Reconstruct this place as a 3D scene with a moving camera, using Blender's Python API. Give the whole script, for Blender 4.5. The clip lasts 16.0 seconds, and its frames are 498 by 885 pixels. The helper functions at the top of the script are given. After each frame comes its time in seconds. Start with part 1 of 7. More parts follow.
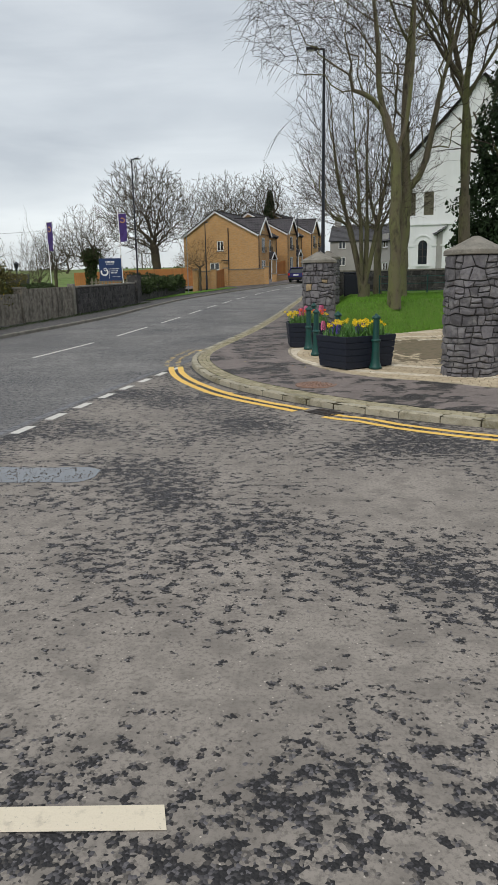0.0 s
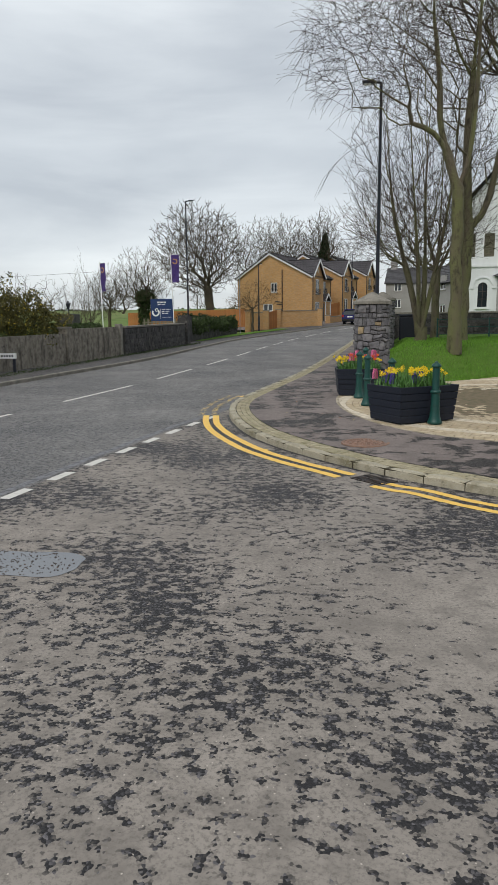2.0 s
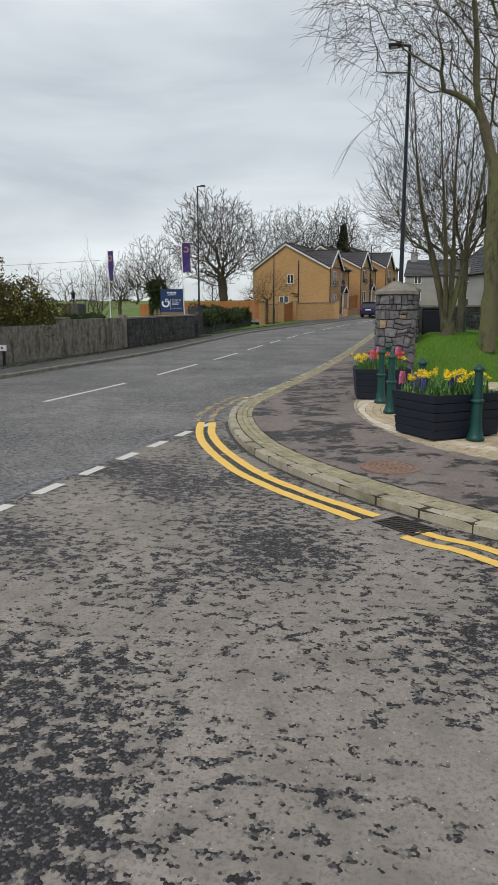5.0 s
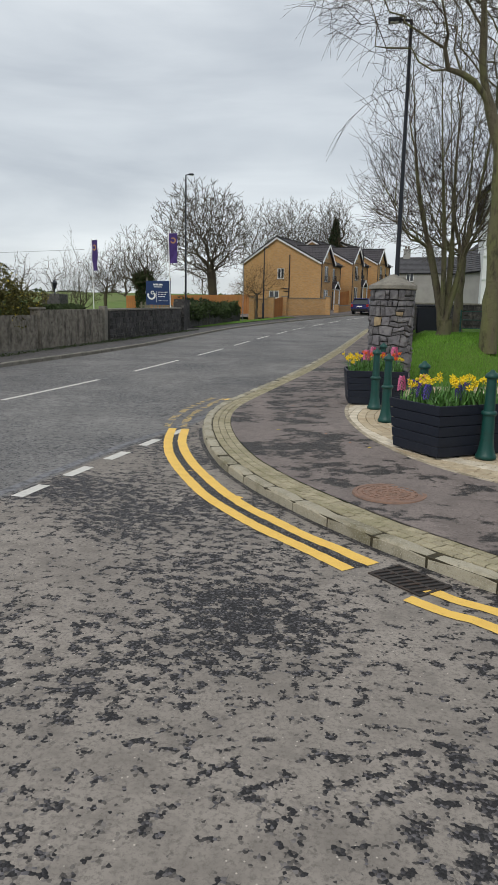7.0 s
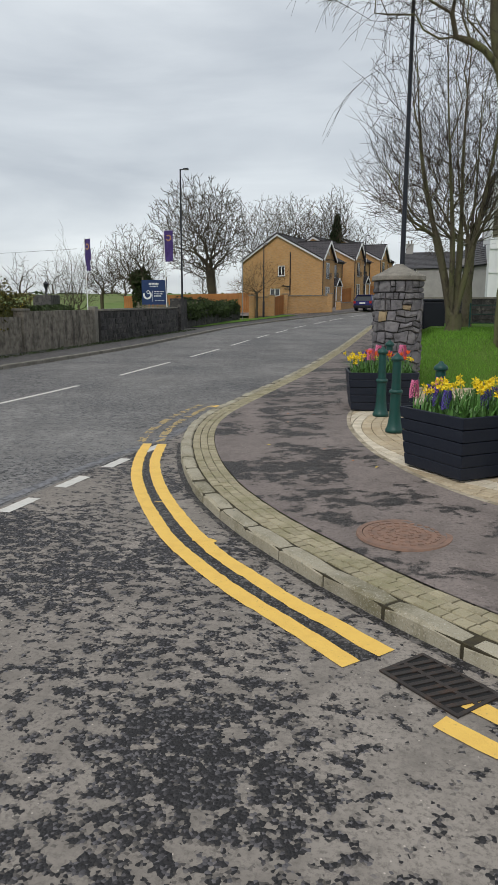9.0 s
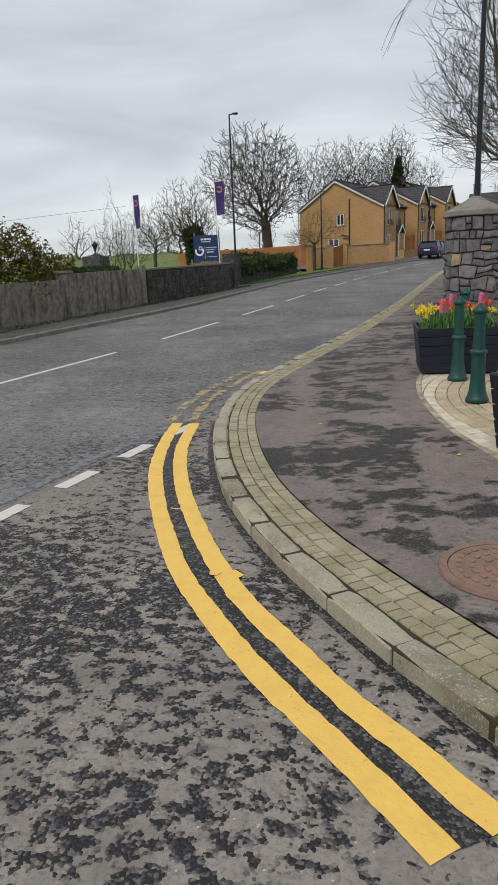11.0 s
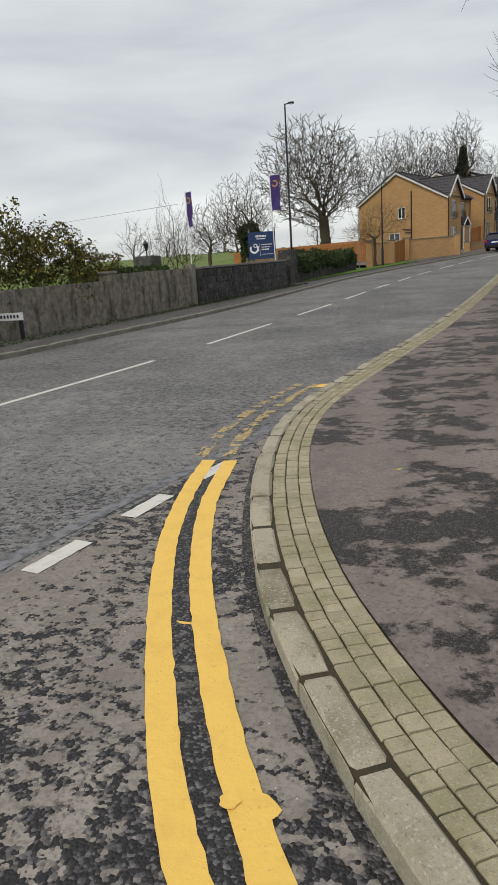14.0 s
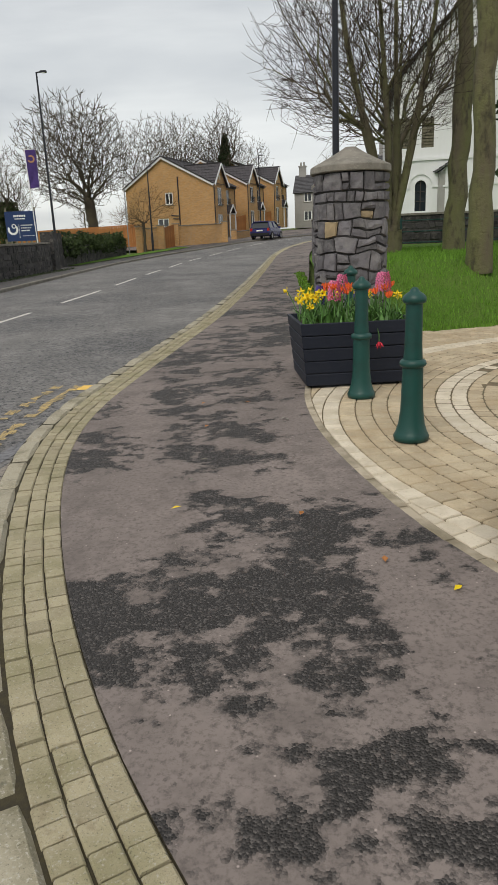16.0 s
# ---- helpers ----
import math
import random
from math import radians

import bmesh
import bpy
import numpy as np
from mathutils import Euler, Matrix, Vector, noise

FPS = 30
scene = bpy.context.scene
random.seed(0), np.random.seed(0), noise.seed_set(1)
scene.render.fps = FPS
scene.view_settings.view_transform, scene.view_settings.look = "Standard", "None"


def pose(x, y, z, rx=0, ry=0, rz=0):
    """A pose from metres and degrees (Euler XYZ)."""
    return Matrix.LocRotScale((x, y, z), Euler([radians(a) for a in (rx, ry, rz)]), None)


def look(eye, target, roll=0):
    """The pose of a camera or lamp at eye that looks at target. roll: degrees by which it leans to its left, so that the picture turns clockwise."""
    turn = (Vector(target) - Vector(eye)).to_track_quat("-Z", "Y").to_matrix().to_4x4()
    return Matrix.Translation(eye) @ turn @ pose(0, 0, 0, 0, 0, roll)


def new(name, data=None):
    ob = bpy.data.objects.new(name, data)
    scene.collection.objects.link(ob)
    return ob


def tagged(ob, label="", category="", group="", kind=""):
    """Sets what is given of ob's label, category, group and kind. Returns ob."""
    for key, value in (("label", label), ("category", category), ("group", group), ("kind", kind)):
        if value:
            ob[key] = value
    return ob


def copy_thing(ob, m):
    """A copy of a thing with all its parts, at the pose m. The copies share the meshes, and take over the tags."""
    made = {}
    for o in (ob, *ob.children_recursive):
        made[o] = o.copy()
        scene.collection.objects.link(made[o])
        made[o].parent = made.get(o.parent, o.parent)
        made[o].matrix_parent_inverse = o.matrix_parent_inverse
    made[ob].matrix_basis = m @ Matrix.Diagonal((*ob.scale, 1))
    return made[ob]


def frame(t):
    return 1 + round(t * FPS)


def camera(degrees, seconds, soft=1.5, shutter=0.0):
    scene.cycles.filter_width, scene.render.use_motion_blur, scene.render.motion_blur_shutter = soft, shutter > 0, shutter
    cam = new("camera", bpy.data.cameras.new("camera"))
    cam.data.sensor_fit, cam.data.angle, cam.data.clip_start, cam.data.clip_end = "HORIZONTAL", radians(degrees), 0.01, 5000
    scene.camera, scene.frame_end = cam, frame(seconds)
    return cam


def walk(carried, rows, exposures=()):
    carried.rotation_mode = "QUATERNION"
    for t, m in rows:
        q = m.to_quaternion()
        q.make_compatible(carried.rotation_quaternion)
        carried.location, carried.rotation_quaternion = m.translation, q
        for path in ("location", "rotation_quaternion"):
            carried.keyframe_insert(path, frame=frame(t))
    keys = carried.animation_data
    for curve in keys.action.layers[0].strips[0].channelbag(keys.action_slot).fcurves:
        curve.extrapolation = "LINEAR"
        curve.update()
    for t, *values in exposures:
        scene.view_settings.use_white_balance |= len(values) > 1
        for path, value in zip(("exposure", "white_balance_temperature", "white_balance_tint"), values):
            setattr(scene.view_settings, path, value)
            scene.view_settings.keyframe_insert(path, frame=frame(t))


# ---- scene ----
cam = camera(40.0, 16.0)
PATH = [
    (0, (1.48, -2.189, 1.614), (1.281, -0.252, 1.16), -1.1),
    (0.5, (1.453, -1.84, 1.613), (1.214, 0.108, 1.232), -0.2),
    (1, (1.551, -1.49, 1.641), (1.282, 0.471, 1.35), 0.5),
    (1.5, (1.528, -1.146, 1.629), (1.19, 0.801, 1.323), 0.2),
    (2, (1.526, -0.812, 1.631), (1.176, 1.127, 1.292), -0.6),
    (2.5, (1.548, -0.484, 1.639), (1.196, 1.451, 1.278), -0.8),
    (3, (1.425, -0.214, 1.648), (1.064, 1.719, 1.282), -0.3),
    (3.5, (1.461, 0.114, 1.618), (1.088, 2.045, 1.253), 0.0),
    (4, (1.424, 0.426, 1.62), (1.03, 2.354, 1.262), 0.1),
    (4.2, (1.393, 0.546, 1.622), (0.998, 2.475, 1.272), -0.0),
    (6.3, (1.412, 1.846, 1.61), (1.037, 3.773, 1.226), 0.4),
    (6.5, (1.358, 1.971, 1.586), (0.99, 3.898, 1.202), 0.8),
    (7, (1.311, 2.261, 1.606), (0.951, 4.193, 1.231), 1.1),
    (7.5, (1.354, 2.595, 1.594), (0.993, 4.528, 1.226), 0.9),
    (8, (1.277, 2.926, 1.586), (0.916, 4.861, 1.231), 0.6),
    (8.2, (1.283, 3.049, 1.584), (0.925, 4.985, 1.235), 0.6),
    (10.3, (1.177, 4.462, 1.525), (0.709, 6.351, 1.064), -2.0),
    (10.5, (1.149, 4.586, 1.539), (0.655, 6.466, 1.069), -2.2),
    (11, (1.156, 4.934, 1.501), (0.608, 6.793, 1.005), -2.5),
    (11.5, (1.02, 5.19, 1.479), (0.427, 7.031, 0.969), -2.2),
    (12, (0.992, 5.473, 1.468), (0.37, 7.303, 0.953), -2.2),
    (12.5, (0.995, 5.736, 1.47), (0.344, 7.557, 0.961), -2.4),
    (13, (0.844, 5.947, 1.465), (0.176, 7.765, 0.967), -2.5),
    (13.5, (0.795, 6.182, 1.459), (0.114, 7.999, 0.974), -2.9),
    (14, (0.753, 6.499, 1.433), (0.045, 8.304, 0.943), -3.8),
    (14.5, (0.651, 6.761, 1.432), (0.065, 8.604, 0.922), -3.1),
    (15, (0.697, 7.045, 1.424), (0.275, 8.933, 0.915), -2.6),
    (15.5, (0.674, 7.279, 1.392), (0.412, 9.191, 0.867), -2.1),
    (16, (0.646, 7.553, 1.383), (0.55, 9.471, 0.822), -2.5),
]
walk(cam, [(t, look(eye, target, roll)) for t, eye, target, roll in PATH],
     exposures=[(0, 0.07, 6620, 10), (8.2, 0.04, 6600, 10), (12.5, 0.05, 6750, 11), (16, 0.12, 7000, 11)])

# light
world = bpy.data.worlds.new("world")
scene.world = world
world.use_nodes = True
SUN_UP, SUN_ROUND = radians(50), radians(200)


def build_world():
    t = world.node_tree
    n, l = t.nodes, t.links
    n.clear()
    out, bg = n.new("ShaderNodeOutputWorld"), n.new("ShaderNodeBackground")
    sky = n.new("ShaderNodeTexSky")
    sky.sky_type, sky.sun_disc, sky.sun_elevation, sky.sun_rotation = "NISHITA", False, SUN_UP, SUN_ROUND
    soft = n.new("ShaderNodeVectorMath")
    soft.operation = "SCALE"
    soft.inputs[3].default_value = 0.1
    l.new(sky.outputs[0], soft.inputs[0])
    geo = n.new("ShaderNodeTexCoord")
    sep = n.new("ShaderNodeSeparateXYZ")
    l.new(geo.outputs["Generated"], sep.inputs[0])
    ramp = n.new("ShaderNodeValToRGB")
    e = ramp.color_ramp.elements
    e[0].position, e[0].color = 0.0, (0.60, 0.64, 0.66, 1)
    e[1].position, e[1].color = 1.0, (0.52, 0.56, 0.61, 1)
    for at, c in ((0.10, (0.62, 0.67, 0.71)), (0.22, (0.52, 0.57, 0.62)), (0.38, (0.57, 0.62, 0.67))):
        e.new(at).color = (*c, 1)
    l.new(sep.outputs[2], ramp.inputs[0])
    mp = n.new("ShaderNodeMapping")
    mp.inputs["Scale"].default_value = (1.2, 1.2, 6.5)
    l.new(geo.outputs["Generated"], mp.inputs[0])
    no = n.new("ShaderNodeTexNoise")
    no.inputs["Scale"].default_value, no.inputs["Detail"].default_value, no.inputs["Roughness"].default_value = 1.7, 6, 0.5
    no.inputs["Distortion"].default_value = 0.3
    l.new(mp.outputs[0], no.inputs["Vector"])
    cr = n.new("ShaderNodeValToRGB")
    cr.color_ramp.elements[0].position, cr.color_ramp.elements[0].color = 0.36, (0.84, 0.85, 0.87, 1)
    cr.color_ramp.elements[1].position, cr.color_ramp.elements[1].color = 0.66, (1.20, 1.19, 1.17, 1)
    l.new(no.outputs[0], cr.inputs[0])
    mul = n.new("ShaderNodeMix")
    mul.data_type, mul.blend_type = "RGBA", "MULTIPLY"
    mul.inputs[0].default_value = 1
    l.new(ramp.outputs[0], mul.inputs[6])
    l.new(cr.outputs[0], mul.inputs[7])
    mix = n.new("ShaderNodeMix")
    mix.data_type = "RGBA"
    mix.inputs[0].default_value = 0.93
    l.new(soft.outputs[0], mix.inputs[6])
    l.new(mul.outputs[2], mix.inputs[7])
    l.new(mix.outputs[2], bg.inputs[0])
    bg.inputs[1].default_value = 1.12
    l.new(bg.outputs[0], out.inputs[0])


build_world()
sun = new("sun", bpy.data.lights.new("sun", "SUN"))
sun.data.energy, sun.data.angle, sun.data.color = 1.5, radians(35), (1, 0.97, 0.93)
sun.matrix_world = look((0, 0, 50), (50 * math.sin(SUN_ROUND) * -1, -50 * math.cos(SUN_ROUND), 50 - 50 * math.tan(SUN_UP)))


# materials
def material(name, base, rough=0.8, metal=0.0, layers=(), bump=(), spec=0.4, random_value=0.0):
    """Base colour mixed with layers (colour, scale, low, high, amount, stretch, kind) and bumps (scale, height, kind)."""
    m = bpy.data.materials.new(name)
    m.use_nodes = True
    t = m.node_tree
    n, l = t.nodes, t.links
    b = n["Principled BSDF"]
    b.inputs["Roughness"].default_value, b.inputs["Metallic"].default_value = rough, metal
    b.inputs["Specular IOR Level"].default_value = spec
    co = n.new("ShaderNodeTexCoord")
    src = None

    def tex(kind, scale, stretch):
        mp = n.new("ShaderNodeMapping")
        mp.inputs["Scale"].default_value = stretch
        l.new(co.outputs["Object"], mp.inputs[0])
        if kind == "cell":
            x = n.new("ShaderNodeTexVoronoi")
            x.inputs["Scale"].default_value = scale
        else:
            x = n.new("ShaderNodeTexNoise")
            x.inputs["Scale"].default_value, x.inputs["Detail"].default_value = scale, 6 if kind == "noise" else 2
            x.inputs["Roughness"].default_value = 0.62
        l.new(mp.outputs[0], x.inputs["Vector"])
        return x.outputs["Distance"] if kind == "cell" else x.outputs[0]

    rgb = n.new("ShaderNodeRGB")
    rgb.outputs[0].default_value = (*base, 1)
    src = rgb.outputs[0]
    if random_value:
        info, hsv = n.new("ShaderNodeObjectInfo"), n.new("ShaderNodeHueSaturation")
        isl, add = n.new("ShaderNodeNewGeometry"), n.new("ShaderNodeMath")
        add.operation = "ADD"
        fr = n.new("ShaderNodeMath")
        fr.operation = "FRACT"
        l.new(info.outputs["Random"], add.inputs[0])
        l.new(isl.outputs["Random Per Island"], add.inputs[1])
        l.new(add.outputs[0], fr.inputs[0])
        mr = n.new("ShaderNodeMapRange")
        mr.inputs[3].default_value, mr.inputs[4].default_value = 1 - random_value, 1 + random_value
        l.new(fr.outputs[0], mr.inputs[0])
        l.new(mr.outputs[0], hsv.inputs["Value"])
        l.new(src, hsv.inputs["Color"])
        src = hsv.outputs[0]
    for c, scale, lo, hi, amount, stretch, kind in layers:
        r = n.new("ShaderNodeMapRange")
        r.inputs[1].default_value, r.inputs[2].default_value = lo, hi
        r.inputs[3].default_value, r.inputs[4].default_value = 0, amount
        l.new(tex(kind, scale, stretch), r.inputs[0])
        mx = n.new("ShaderNodeMix")
        mx.data_type = "RGBA"
        l.new(r.outputs[0], mx.inputs[0])
        l.new(src, mx.inputs[6])
        mx.inputs[7].default_value = (*c, 1)
        src = mx.outputs[2]
    l.new(src, b.inputs["Base Color"])
    last = None
    for scale, height, kind in bump:
        bp = n.new("ShaderNodeBump")
        bp.inputs["Strength"].default_value = 1
        bp.inputs["Distance"].default_value = height
        l.new(tex(kind, scale, (1, 1, 1)), bp.inputs["Height"])
        if last:
            l.new(last, bp.inputs["Normal"])
        last = bp.outputs[0]
    if last:
        l.new(last, b.inputs["Normal"])
    return m


U = (1, 1, 1)


def road_material(name, film, dark, low, high, grain, size=8.0, wide=0.55, drift=0.5, fleck_glint=4.6, more=None):
    """Worn surface dressing: a smooth pale film broken by patches of bare dark chippings, some paler with glints in
    their colour.
    """
    m = bpy.data.materials.new(name)
    m.use_nodes = True
    t = m.node_tree
    n, l = t.nodes, t.links
    b = n["Principled BSDF"]
    co = n.new("ShaderNodeTexCoord")

    def noise_at(scale, detail, rough, stretch=U, place=None):
        mp = n.new("ShaderNodeMapping")
        mp.inputs["Scale"].default_value = stretch
        l.new(place or co.outputs["Object"], mp.inputs[0])
        x = n.new("ShaderNodeTexNoise")
        x.inputs["Scale"].default_value, x.inputs["Detail"].default_value, x.inputs["Roughness"].default_value = scale, detail, rough
        l.new(mp.outputs[0], x.inputs["Vector"])
        return x.outputs[0]

    def cells(scale, out="Distance"):
        x = n.new("ShaderNodeTexVoronoi")
        x.inputs["Scale"].default_value = scale
        l.new(co.outputs["Object"], x.inputs["Vector"])
        return x.outputs[out]

    def mth(op, a, c):
        x = n.new("ShaderNodeMath")
        x.operation = op
        for k, v in enumerate((a, c)):
            if isinstance(v, (int, float)):
                x.inputs[k].default_value = v
            else:
                l.new(v, x.inputs[k])
        return x.outputs[0]

    def rng(v, a, c, lo=0.0, hi=1.0):
        x = n.new("ShaderNodeMapRange")
        for k, w in enumerate((a, c, lo, hi), 1):
            x.inputs[k].default_value = w
        l.new(v, x.inputs[0])
        return x.outputs[0]

    def mix(f, a, c):
        x = n.new("ShaderNodeMix")
        x.data_type = "RGBA"
        l.new(f, x.inputs[0]) if not isinstance(f, float) else None
        for k, v in ((6, a), (7, c)):
            if isinstance(v, tuple):
                x.inputs[k].default_value = (*v, 1)
            else:
                l.new(v, x.inputs[k])
        return x.outputs[2]

    chips = cells(grain, "Position")
    patch = mth("ADD", noise_at(size, 7, 0.68, (1, 1.25, 1), chips), mth("MULTIPLY", mth("SUBTRACT", noise_at(wide, 3, 0.5), 0.5), drift))
    patch = mth("ADD", patch, mth("MULTIPLY", mth("SUBTRACT", noise_at(size * 3.1, 2, 0.5, U, chips), 0.5), 0.16))
    if more:  # the surface is worn barer from one y to another
        xyz = n.new("ShaderNodeSeparateXYZ")
        l.new(co.outputs["Object"], xyz.inputs[0])
        patch = mth("ADD", patch, rng(xyz.outputs[1], *more))
    mask = rng(patch, low, high)
    stone = cells(grain, "Color")
    sepc = n.new("ShaderNodeSeparateColor")
    l.new(stone, sepc.inputs[0])
    # light chips among the dark; their glints are put into the colour too
    chip = mix(rng(sepc.outputs[0], 0.66, 1.0), tuple(0.7 * c for c in dark), tuple(fleck_glint * c for c in dark))
    pale = mix(rng(noise_at(1.1, 5, 0.6), 0.35, 0.7), film, tuple(0.72 * c for c in film))
    pale = mix(rng(noise_at(4.5, 6, 0.7), 0.46, 0.62, 0.0, 0.75), pale, tuple(0.58 * c for c in film))
    pale = mix(rng(noise_at(48, 4, 0.75), 0.48, 0.66), pale, tuple(0.5 * c for c in film))
    pale = mix(rng(cells(22), 0.10, 0.04), pale, tuple(min(1, 1.7 * c) for c in film))
    col = mix(mask, pale, chip)
    l.new(col, b.inputs["Base Color"])
    l.new(rng(mask, 0, 1, 0.82, 0.62), b.inputs["Roughness"])
    b.inputs["Specular IOR Level"].default_value = 0.35
    hgt = mth("ADD", mth("MULTIPLY", mth("MULTIPLY", cells(grain), mask), -1.0), mth("MULTIPLY", mask, -0.25))
    bp = n.new("ShaderNodeBump")
    bp.inputs["Strength"].default_value, bp.inputs["Distance"].default_value = 0.9, 0.008
    l.new(hgt, bp.inputs["Height"])
    l.new(bp.outputs[0], b.inputs["Normal"])
    return m


side_m = road_material("side_road_surface", (0.31, 0.276, 0.24), (0.030, 0.028, 0.029), 0.512, 0.552, 84, 11.0, 0.5, 0.75, more=(1.5, 5.0, -0.008, 0.018))
bare_m = road_material("bare_chippings", (0.20, 0.185, 0.17), (0.036, 0.034, 0.034), 0.36, 0.46, 88, 9.0, 0.5, 0.4)
main_m = road_material("main_road_surface", (0.265, 0.255, 0.242), (0.045, 0.045, 0.047), 0.47, 0.60, 60, 17.0, 0.4, 0.35)
foot_m = road_material("footway_surface", (0.245, 0.205, 0.185), (0.046, 0.041, 0.038), 0.517, 0.575, 130, 3.4, 0.8, 0.75, fleck_glint=2.6)
farfoot_m = road_material("far_footway_surface", (0.13, 0.122, 0.115), (0.045, 0.042, 0.041), 0.45, 0.6, 70, 2.5, 0.7, 0.5)
soil_m = material("soil", (0.045, 0.033, 0.025), 0.95, layers=[((0.09, 0.07, 0.05), 30, 0.45, 0.7, 1, U, "noise")], bump=[(25, 0.03, "noise")])
grass_m = material("turf", (0.10, 0.20, 0.028), 0.9, layers=[((0.13, 0.20, 0.045), 2.2, 0.45, 0.7, 0.8, U, "noise"), ((0.035, 0.075, 0.012), 40, 0.5, 0.7, 0.8, U, "noise")], bump=[(45, 0.04, "noise")], spec=0.15)
field_m = material("field_grass", (0.12, 0.19, 0.05), 0.95, layers=[((0.17, 0.19, 0.08), 0.03, 0.4, 0.65, 0.9, U, "noise"), ((0.05, 0.09, 0.02), 0.5, 0.5, 0.7, 0.6, U, "noise")], spec=0.1)
blade_m = material("grass_blade", (0.12, 0.25, 0.03), 0.75, spec=0.2, random_value=0.45)
oldyellow_m = material("old_yellow_paint", (0.52, 0.38, 0.16), 0.8, layers=[((0.24, 0.20, 0.13), 30, 0.45, 0.6, 0.9, U, "noise")])
yellow_m = material("yellow_line_paint", (0.84, 0.54, 0.12), 0.7, layers=[((0.72, 0.44, 0.10), 9, 0.45, 0.75, 0.7, U, "noise"), ((0.30, 0.22, 0.09), 60, 0.62, 0.72, 0.6, U, "noise")], bump=[(40, 0.004, "noise")])
cream_paint_m = material("cream_line_paint", (0.70, 0.62, 0.48), 0.7, layers=[((0.42, 0.37, 0.29), 14, 0.55, 0.7, 0.7, U, "noise"), ((0.3, 0.27, 0.22), 80, 0.62, 0.7, 0.7, U, "noise")], bump=[(50, 0.003, "noise")])
white_m = material("white_line_paint", (0.62, 0.60, 0.55), 0.7, layers=[((0.40, 0.39, 0.36), 12, 0.5, 0.75, 0.7, U, "noise"), ((0.2, 0.19, 0.18), 70, 0.64, 0.72, 0.7, U, "noise")], bump=[(50, 0.003, "noise")])
joint_m = material("joint_sealant", (0.20, 0.20, 0.21), 0.8, layers=[((0.07, 0.07, 0.07), 14, 0.45, 0.6, 0.8, U, "noise")])
kerb_m = material("kerb_concrete", (0.37, 0.335, 0.25), 0.92, layers=[((0.15, 0.135, 0.075), 3.2, 0.46, 0.66, 0.85, U, "noise"), ((0.50, 0.47, 0.40), 95, 0.55, 0.66, 0.8, U, "noise"), ((0.10, 0.09, 0.06), 130, 0.57, 0.68, 0.7, U, "noise"), ((0.08, 0.08, 0.06), 25, 0.6, 0.75, 0.8, U, "noise")], bump=[(60, 0.004, "noise"), (12, 0.008, "noise")], random_value=0.14)
sett_m = material("mossy_sett", (0.37, 0.325, 0.215), 0.95, layers=[((0.25, 0.23, 0.125), 4, 0.44, 0.62, 0.7, U, "noise"), ((0.21, 0.17, 0.10), 26, 0.55, 0.7, 0.55, U, "noise"), ((0.46, 0.43, 0.36), 120, 0.56, 0.68, 0.8, U, "noise"), ((0.12, 0.11, 0.07), 150, 0.58, 0.68, 0.8, U, "noise")], bump=[(130, 0.004, "noise"), (30, 0.004, "noise")], random_value=0.14)
moss_m = material("moss_joint", (0.055, 0.045, 0.022), 0.95, layers=[((0.035, 0.03, 0.02), 30, 0.4, 0.6, 0.8, U, "noise")], bump=[(60, 0.006, "noise")])
buff_m = material("buff_paver", (0.52, 0.43, 0.295), 0.92, layers=[((0.36, 0.27, 0.16), 2.3, 0.45, 0.62, 0.7, U, "noise"), ((0.25, 0.20, 0.13), 90, 0.58, 0.7, 0.7, U, "noise"), ((0.38, 0.31, 0.21), 9, 0.42, 0.65, 0.8, U, "noise"), ((0.52, 0.45, 0.34), 60, 0.55, 0.72, 0.5, U, "noise")], bump=[(70, 0.003, "noise")], random_value=0.15)
cream_m = material("cream_paver", (0.64, 0.57, 0.45), 0.92, layers=[((0.36, 0.30, 0.21), 80, 0.58, 0.7, 0.7, U, "noise"), ((0.46, 0.39, 0.28), 6, 0.42, 0.65, 0.7, U, "noise")], bump=[(70, 0.003, "noise")], random_value=0.1)
pink_m = material("cover_concrete", (0.27, 0.165, 0.12), 0.9, layers=[((0.18, 0.12, 0.095), 12, 0.45, 0.65, 0.8, U, "noise")], bump=[(60, 0.004, "noise")], random_value=0.12)
iron_m = material("cast_iron", (0.06, 0.052, 0.048), 0.6, 0.5, layers=[((0.12, 0.07, 0.045), 20, 0.5, 0.7, 0.6, U, "noise")], bump=[(80, 0.002, "noise")])
stone_m = material("grey_rubble_stone", (0.145, 0.137, 0.145), 0.9, layers=[((0.26, 0.25, 0.24), 5, 0.48, 0.68, 0.8, U, "noise"), ((0.075, 0.072, 0.075), 9, 0.5, 0.68, 0.7, U, "noise")], bump=[(14, 0.02, "noise"), (60, 0.006, "noise")], random_value=0.4)
tan_m = material("tan_stone", (0.38, 0.29, 0.17), 0.9, layers=[((0.22, 0.17, 0.11), 8, 0.45, 0.68, 0.8, U, "noise")], bump=[(14, 0.015, "noise")])
darkstone_m = material("black_rubble", (0.058, 0.055, 0.054), 0.9, layers=[((0.16, 0.15, 0.13), 4, 0.52, 0.68, 0.8, U, "noise"), ((0.018, 0.017, 0.017), 9, 0.5, 0.66, 0.8, U, "noise")], bump=[(12, 0.02, "noise")], random_value=0.45)
mortar_m = material("dark_mortar", (0.07, 0.066, 0.062), 0.95, bump=[(40, 0.01, "noise")])
